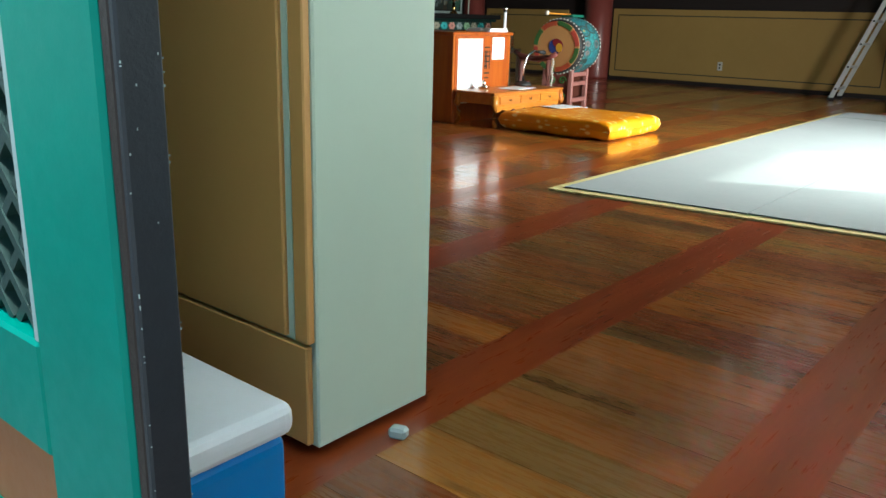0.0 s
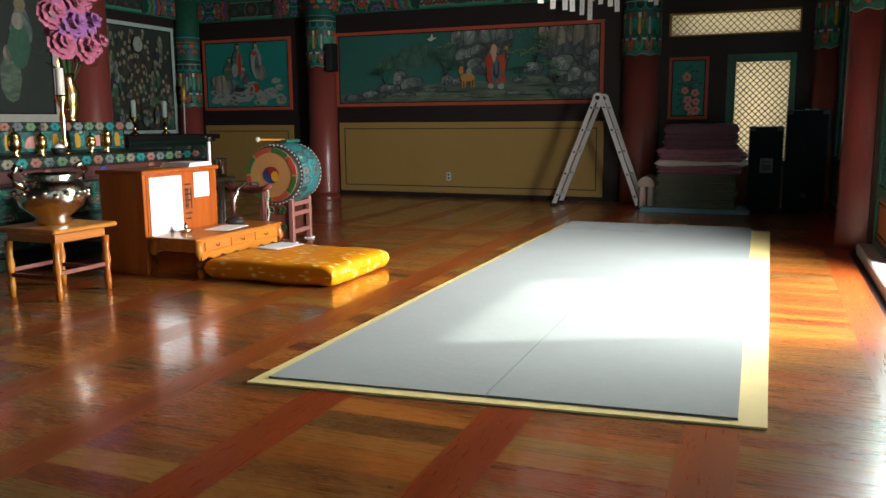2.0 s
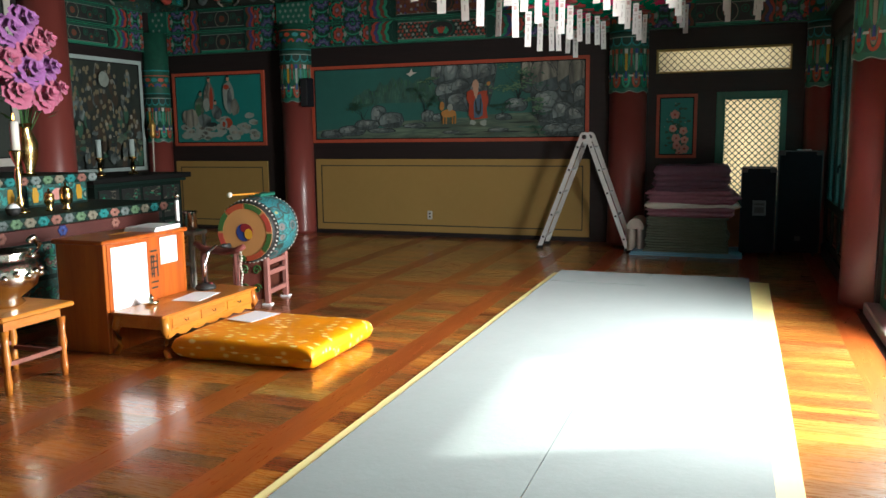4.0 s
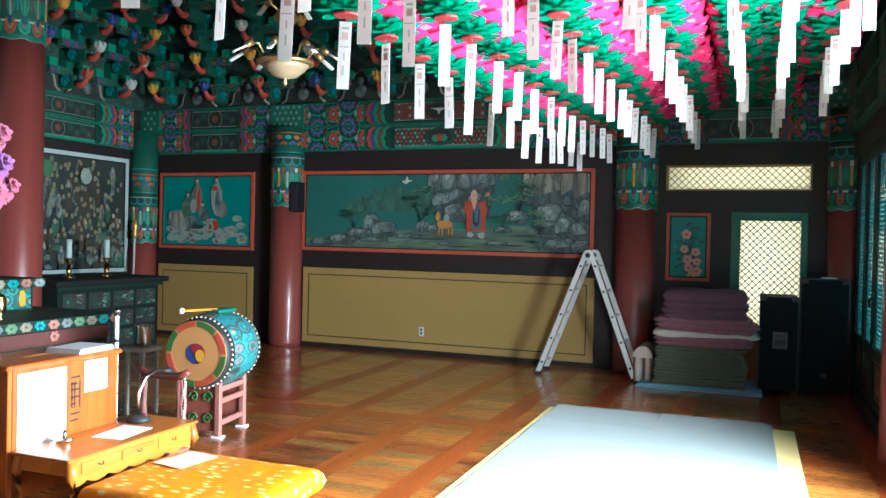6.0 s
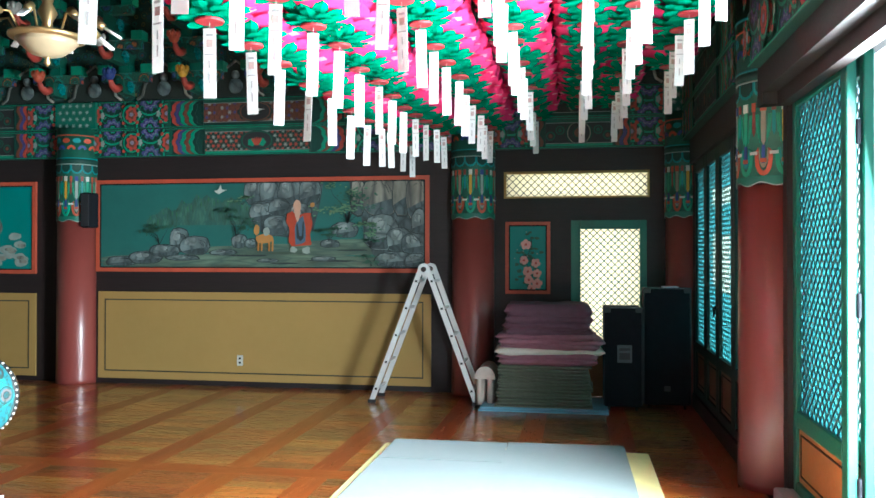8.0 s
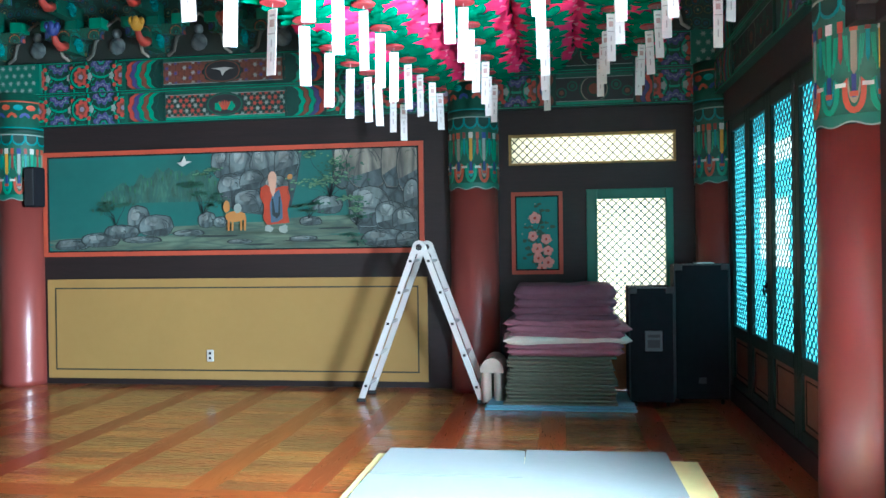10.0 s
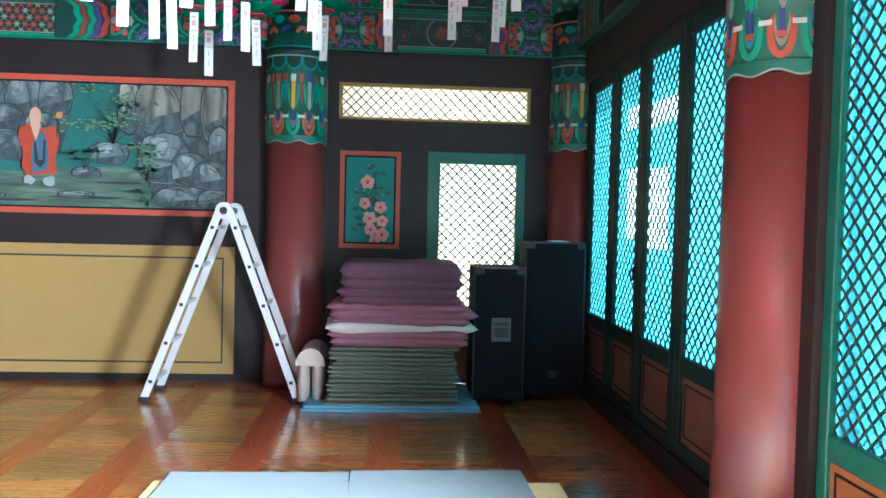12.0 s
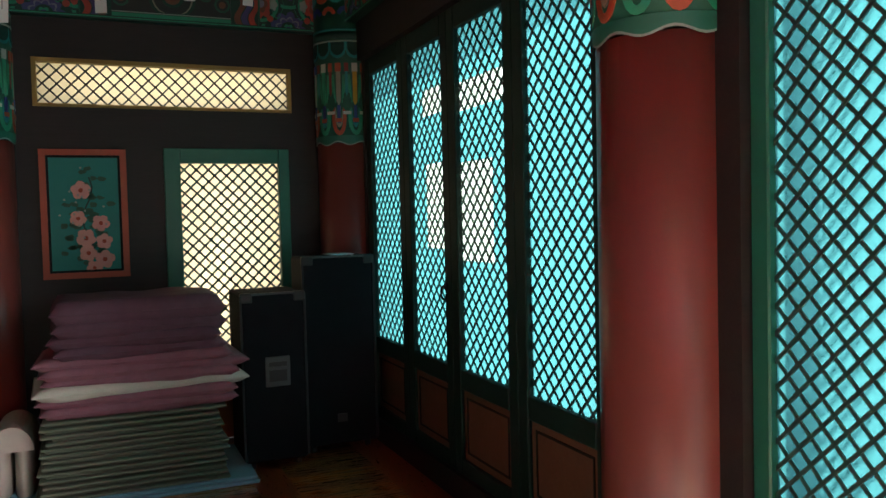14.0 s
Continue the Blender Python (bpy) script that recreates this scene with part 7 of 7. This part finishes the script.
def candle(x, y, z, h, hold, lit, mt="wax"):
    c = thing("candle", (x, y, z), ("burning" if lit else "unlit") + " white candle in a turned brass holder on the altar", "candle", "altar candles")
    part("holder", lathe([(0.07, 0), (0.06, 0.02), (0.02, 0.05), (0.035, 0.09), (0.016, 0.15), (0.03, hold * 0.6), (0.015, hold * 0.75), (0.055, hold - 0.02), (0.05, hold)], 16), "brass", c, smooth=True)
    part("wax", lathe([(0.034, hold), (0.034, hold + h), (0.024, hold + h + 0.006)], 14), mt, c, smooth=True)
    part("wick", lathe([(0.003, hold + h), (0.002, hold + h + 0.02)], 5), "ink", c)
    if lit:
        part("flame", lathe([(0.002, hold + h + 0.012), (0.010, hold + h + 0.026), (0.007, hold + h + 0.045), (0.001, hold + h + 0.07)], 8), "flame", c, smooth=True)
    return c


m, nt, N, L, p = nodes_of("candle_flame")
p.inputs["Base Color"].default_value = (1, 0.5, 0.12, 1)
p.inputs["Emission Color"].default_value = (1, 0.42, 0.08, 1)
p.inputs["Emission Strength"].default_value = 6
M["flame"] = m
candle(-4.62, 7.10, 0.83, 0.22, 0.50, True)
candle(-4.62, 6.12, 0.83, 0.22, 0.50, True)
candle(-6.95, 10.45, 0.93, 0.22, 0.24, False, "pale_frame")
candle(-6.95, 11.05, 0.93, 0.22, 0.24, False, "pale_frame")
for x, y, s in ((-4.5, 7.45, 1.0), (-4.55, 7.32, 0.8), (-4.5, 6.75, 0.9), (-4.5, 6.5, 1.0)):
    cp = thing("brass_cup", (x, y, 0.83), "small lidded brass offering cup on the altar", "cup", "offering cups")
    part("cup", lathe([(0.035 * s, 0), (0.045 * s, 0.01), (0.02 * s, 0.03), (0.05 * s, 0.07), (0.052 * s, 0.15 * s), (0.045 * s, 0.16 * s)], 16), "brass", cp, smooth=True)
    part("lid", lathe([(0.054 * s, 0.16 * s), (0.03 * s, 0.19 * s), (0.008, 0.2 * s), (0.012, 0.22 * s), (0.002, 0.23 * s)], 14), "brass", cp, smooth=True)
wb = thing("water_bowl", (-4.5, 6.92, 0.83), "small dark bowl with a white lid on the altar", "bowl")
part("bowl", lathe([(0.03, 0), (0.05, 0.02), (0.06, 0.06)], 14), "ink", wb, smooth=True)
part("lid", lathe([(0.05, 0.06), (0.03, 0.085), (0.008, 0.095)], 14), "paper", wb, smooth=True)
oj = thing("offering_jar", (-4.35, 8.05, 0.0), "small metal offering jar on a pale stool beside the altar", "jar")
oj.location = (-4.02, 8.42, 0)
for a in (-0.08, 0.08):
    for b2 in (-0.08, 0.08):
        part("stool_leg", box(a - 0.012, a + 0.012, b2 - 0.012, b2 + 0.012, 0, 0.52), "futon_cream", oj)
part("stool_top", box(-0.11, 0.11, -0.11, 0.11, 0.52, 0.56, 0.01), "futon_cream", oj)
part("stool_rail", box(-0.09, 0.09, -0.086, -0.074, 0.24, 0.27), "futon_cream", oj)
part("jar", lathe([(0.05, 0.56), (0.065, 0.58), (0.06, 0.7), (0.07, 0.73), (0.066, 0.74)], 16), "silver", oj, smooth=True)


def rose(bm, c, r, rr, out):
    """A full rose: cupped petals in spiralling rings round an axis."""
    ax = Vector(out).normalized()
    s = ax.cross(Vector((0, 0, 1))).normalized()
    u = s.cross(ax)
    for ring, (n, rad, lift, size) in enumerate(((3, 0.22, 0.75, 0.5), (5, 0.5, 0.5, 0.62), (6, 0.85, 0.15, 0.75), (7, 1.1, -0.2, 0.8))):
        for k in range(n):
            t = 2 * math.pi * (k + 0.4 * ring) / n + rr.uniform(-0.15, 0.15)
            d = s * math.cos(t) + u * math.sin(t)
            w = ax.cross(d)
            rows = []
            for a, wd in ((0.0, 0.35), (0.5, 1.0), (1.0, 0.7)):
                base = Vector(c) + d * (rad * r * (0.35 + 0.65 * a)) + ax * (r * (lift + 0.28 * math.sin(a * 2.2)))
                rows.append([bm.verts.new(base + w * (q * wd * size * r * 0.6) + ax * (0.10 * r * abs(q) * (1 if ring < 2 else -1))) for q in (-1, 0, 1)])
            for p0, p1 in zip(rows, rows[1:]):
                for q in range(2):
                    bm.faces.new((p0[q], p0[q + 1], p1[q + 1], p1[q]))


rf = random.Random(31)
def bouquet(x, y, z):
    fv = thing("flower_vase", (x, y, z), "tall vase of large pink and lilac silk roses on the altar", "flowers", "altar flowers")
    part("vase", lathe([(0.07, 0), (0.05, 0.03), (0.09, 0.16), (0.10, 0.28), (0.05, 0.40), (0.07, 0.45)], 18), "brass", fv, smooth=True)
    spots = [(0.12, -0.14, 0.60), (0.15, 0.08, 0.58), (0.12, 0.22, 0.64), (0.14, -0.04, 0.78), (0.1, 0.16, 0.82), (0.08, -0.18, 0.86), (0.10, 0.03, 0.98), (0.05, 0.17, 1.06), (0.06, -0.12, 1.12), (0.03, 0.04, 1.22), (-0.08, 0.0, 0.72), (-0.08, 0.1, 0.95)]
    spots = [(a, c, h + 0.10) for a, c, h in spots]
    for k, (a, c, h) in enumerate(spots):
        bm = bmesh.new()
        rose(bm, (a, c, h), rf.uniform(0.125, 0.15), rf, (1, c * 2, 0.25))
        part("rose", bm, ("rose_pink", "rose_pink", "rose_pink", "rose_lilac", "rose_lilac")[k % 5], fv, smooth=True)
        part("stem", tube([(0, 0, 0.3), (a * 0.4, c * 0.5, h * 0.7), (a - 0.03, c, h)], 0.005, 5), "leaf", fv)
    for k in range(30):
        bm = bmesh.new()
        t, h = rf.uniform(0, 6.28), rf.uniform(0.42, 1.2)
        c = Vector((0.05 + 0.12 * math.cos(t), 0.2 * math.sin(t), h))
        d = Vector((math.cos(t), math.sin(t), rf.uniform(-0.4, 0.6))).normalized()
        w = d.cross(Vector((0, 0, 1))).normalized()
        vs = [bm.verts.new(p) for p in (c, c + d * 0.05 + w * 0.025, c + d * 0.11, c + d * 0.05 - w * 0.025)]
        bm.faces.new(vs)
        part("leaf", bm, "leaf", fv)
    return fv


bouquet(-5.12, 7.66, 1.10)
bouquet(-5.12, 5.0, 1.10)
# lotus pedestal in the middle of the altar
lp = thing("lotus_pedestal", (-5.4, 6.62, 1.10), "magenta and orange draped lotus pedestal on the altar", "pedestal")
part("skirt", lathe([(0.36, 0), (0.35, 0.04), (0.28, 0.3), (0.22, 0.45)], 24), "rose_deep", lp, "magenta skirt", smooth=True)
for n, r, z, mt in ((14, 0.27, 0.34, "paint_orange"), (14, 0.25, 0.46, "paint_orange"), (14, 0.23, 0.58, "paint_yellow"), (14, 0.2, 0.68, "leaf")):
    for k in range(n):
        bm = bmesh.new()
        petal(bm, 2 * math.pi * (k + z * 5) / n, r - 0.06, z, r + 0.01, z + 0.16, 0.12, 0.02)
        part("lotus_petal", bm, mt, lp, smooth=True)
part("seat", lathe([(0.22, 0.42), (0.2, 0.6), (0.18, 0.8), (0.1, 0.9)], 24), "altar_red", lp, smooth=True)
gs = thing("ritual_staff", (-7.62, 12.28, 0.0), "gilded ritual staff leaning in the corner", "staff")
part("shaft", tube([(0.12, -0.18, 0.0), (0.0, 0.0, 1.45)], 0.013, 8), "futon_cream", gs)
part("finial", lathe([(0.02, 1.40), (0.05, 1.46), (0.03, 1.52), (0.06, 1.58), (0.02, 1.68)], 10), "gold_paint", gs, smooth=True)

# ---- chandelier ----
M["glass_white"] = surf("frosted_lamp_glass", (0.78, 0.78, 0.75), 0.05, 8, 0.3)
M["gilt"] = surf("dull_gilt_metal", (0.55, 0.38, 0.17), 0.25, 9, 0.35, 0.85)
ch = thing("chandelier", (-2.78, 8.55, 2.72), "gilt chandelier with an alabaster bowl and unlit tube bulbs", "chandelier")
part("finial", lathe([(0.004, -0.04), (0.022, -0.015), (0.012, 0.01), (0.03, 0.02)], 12), "gilt", ch, smooth=True)
part("bowl", lathe([(0.03, 0.018), (0.10, 0.04), (0.16, 0.09), (0.19, 0.13)], 26), "bowl_glass", ch, "alabaster glass bowl", smooth=True)
part("rim", lathe([(0.19, 0.125), (0.225, 0.135), (0.225, 0.155), (0.18, 0.165)], 28), "gilt", ch, smooth=True)
part("stem", lathe([(0.04, 0.16), (0.03, 0.24), (0.06, 0.30), (0.03, 0.36), (0.045, 0.42), (0.10, 0.50), (0.05, 0.56), (0.04, 0.64), (0.07, 0.70), (0.035, 0.78), (0.09, 0.88), (0.03, 0.95), (0.02, 1.1), (0.02, 2.19)], 18), "gilt", ch, smooth=True)
for tier, (n, r, z) in enumerate(((8, 0.29, 0.20), (5, 0.20, 0.62))):
    for k in range(n):
        t = 2 * math.pi * k / n + 0.3
        c, s = math.cos(t), math.sin(t)
        a = part("arm", tube([(0.05 * c, 0.05 * s, z - 0.08), (0.6 * r * c, 0.6 * r * s, z - 0.04), (0.8 * r * c, 0.8 * r * s, z + 0.06), (r * c, r * s, z + 0.05)], 0.008, 6), "gilt", ch, smooth=True)
        part("socket", tube([(r * c, r * s, z + 0.06), ((r + 0.05) * c, (r + 0.05) * s, z + 0.02)], [0.03, 0.024], 8), "gilt", a, smooth=True)
        bm = bmesh.new()
        e = Vector((c, s, -0.6)).normalized()
        w = Vector((-s, c, 0))
        b0 = Vector(((r + 0.05) * c, (r + 0.05) * s, z + 0.02))
        for q in (-1, 0, 1):
            tube([b0 + w * (0.014 * q), b0 + w * (0.014 * q) + e * 0.12], 0.009, 6, bm)
        part("bulb", bm, "glass_white", a, "white compact tube bulb", smooth=True)

# ---- outside the open doorway ----
M["shrub"] = surf("shrub_leaves", (0.07, 0.12, 0.035), 0.45, 9, 0.6)
def shrub(x, y, r, seed):
    q = random.Random(seed)
    s = thing("shrub", (x, y, -0.62), "leafy green garden shrub in the sunny yard", "shrub", "yard shrubs")
    bm = bmesh.new()
    for k in range(5):
        t = q.uniform(0, 6.28)
        tube([(0, 0, 0), (0.2 * r * math.cos(t), 0.2 * r * math.sin(t), 0.5 * r), (0.6 * r * math.cos(t), 0.6 * r * math.sin(t), r)], [0.03, 0.02, 0.008], 6, bm)
    part("stems", bm, "roof", s)
    verts, faces = [], []
    for k in range(900):
        d = Vector((q.gauss(0, 1), q.gauss(0, 1), q.gauss(0, 1))).normalized() * r * q.uniform(0.55, 1.0)
        c = Vector((d.x, d.y, max(0.08, 0.8 * r + d.z * 0.8)))
        a = Vector((q.gauss(0, 1), q.gauss(0, 1), q.gauss(0, 0.6))).normalized()
        w = a.cross(Vector((q.gauss(0, 1), q.gauss(0, 1), 1))).normalized()
        n0 = len(verts)
        verts += [c, c + a * 0.04 + w * 0.02, c + a * 0.09, c + a * 0.04 - w * 0.02]
        faces.append((n0, n0 + 1, n0 + 2, n0 + 3))
    me = bpy.data.meshes.new("foliage")
    me.from_pydata(verts, [], faces)
    me.materials.append(M["shrub"])
    f = new("foliage", me)
    f.parent = s
    f["kind"] = "stuff"


for x, y, r, sd in ((5.2, 9.6, 0.7, 1), (6.4, 11.2, 0.9, 2), (5.6, 12.8, 0.7, 3), (7.6, 8.4, 0.8, 4), (7.2, 14.0, 1.0, 5)):
    shrub(x, y, r, sd)

# ---- floor boards ----
STRIPS = (1.55, 0.87, 0.14, -0.60, -1.23, -1.85, -2.56, -3.28, -4.0, -4.7, -5.4, -6.1, -6.8, -7.5)
SWID = 0.19
CROSS = 9.28
for k, x in enumerate(STRIPS):
    part("floor_strip", box(x - SWID / 2, x + SWID / 2, SW, CROSS - 0.10, -0.02, 0.0), "strip", floor)
    part("floor_strip", box(x - SWID / 2, x + SWID / 2, CROSS + 0.10, NW, -0.02, 0.0), "strip", floor)
M["strip_x"] = wood("floor_cross_strip", (0.2, 0.035, 0.006), (0.32, 0.068, 0.012), 0, 0.3, coat=0.35, spread=0.35, knots=False)
part("floor_strip", box(WW, EW, CROSS - 0.098, CROSS + 0.098, -0.02, 0.0), "strip_x", floor)
rp = random.Random(11)
bulk = bmesh.new()
shared = {}
count = 0
edges = list(STRIPS) + [WW]
for k in range(len(edges) - 1):
    x1, x0 = edges[k] - SWID / 2, edges[k + 1] + SWID / 2
    if x1 - x0 < 0.1:
        continue
    y = SW
    while y < NW - 0.02:
        w = rp.choice((0.12, 0.145, 0.17))
        if y < CROSS - 0.098 < y + w + 0.03:
            w = CROSS - 0.098 - y
        if y + w > NW - 0.03:
            w = NW - y
        if CROSS - 0.1 <= y < CROSS + 0.098:
            y = CROSS + 0.098
            continue
        near = x0 > -2.6 and (y > 8.9 or y < 4.6) or (-4.1 < x0 < -0.9 and 4.5 < y < 9)
        dz = 0.0
        zt = -0.00006
        if near and count < 300 and x0 < 1.2:
            key = (k, round(w, 3))
            if key not in shared:
                bm = box(0, x1 - x0 + 0.008, 0.0008, w - 0.0008, -0.02, -0.00006)
                me = bpy.data.meshes.new("plank")
                bm.to_mesh(me)
                bm.free()
                me.materials.append(M["plank"])
                shared[key] = me
            ob = new("plank", shared[key])
            ob.location = (x0 - 0.004, y, dz)
            ob.parent = floor
            count += 1
        else:
            vs = [bulk.verts.new(p) for p in ((x0 - 0.004, y + 0.001, zt), (x1 + 0.004, y + 0.001, zt), (x1 + 0.004, y + w - 0.001, zt), (x0 - 0.004, y + w - 0.001, zt), (x0 - 0.004, y + 0.001, -0.02), (x1 + 0.004, y + 0.001, -0.02), (x1 + 0.004, y + w - 0.001, -0.02), (x0 - 0.004, y + w - 0.001, -0.02))]
            for f in ((0, 1, 2, 3), (0, 4, 5, 1), (1, 5, 6, 2), (2, 6, 7, 3), (3, 7, 4, 0)):
                bulk.faces.new([vs[i] for i in f])
        y += w
tagged(part("planks", bulk, "plank_bulk", floor), kind="stuff")
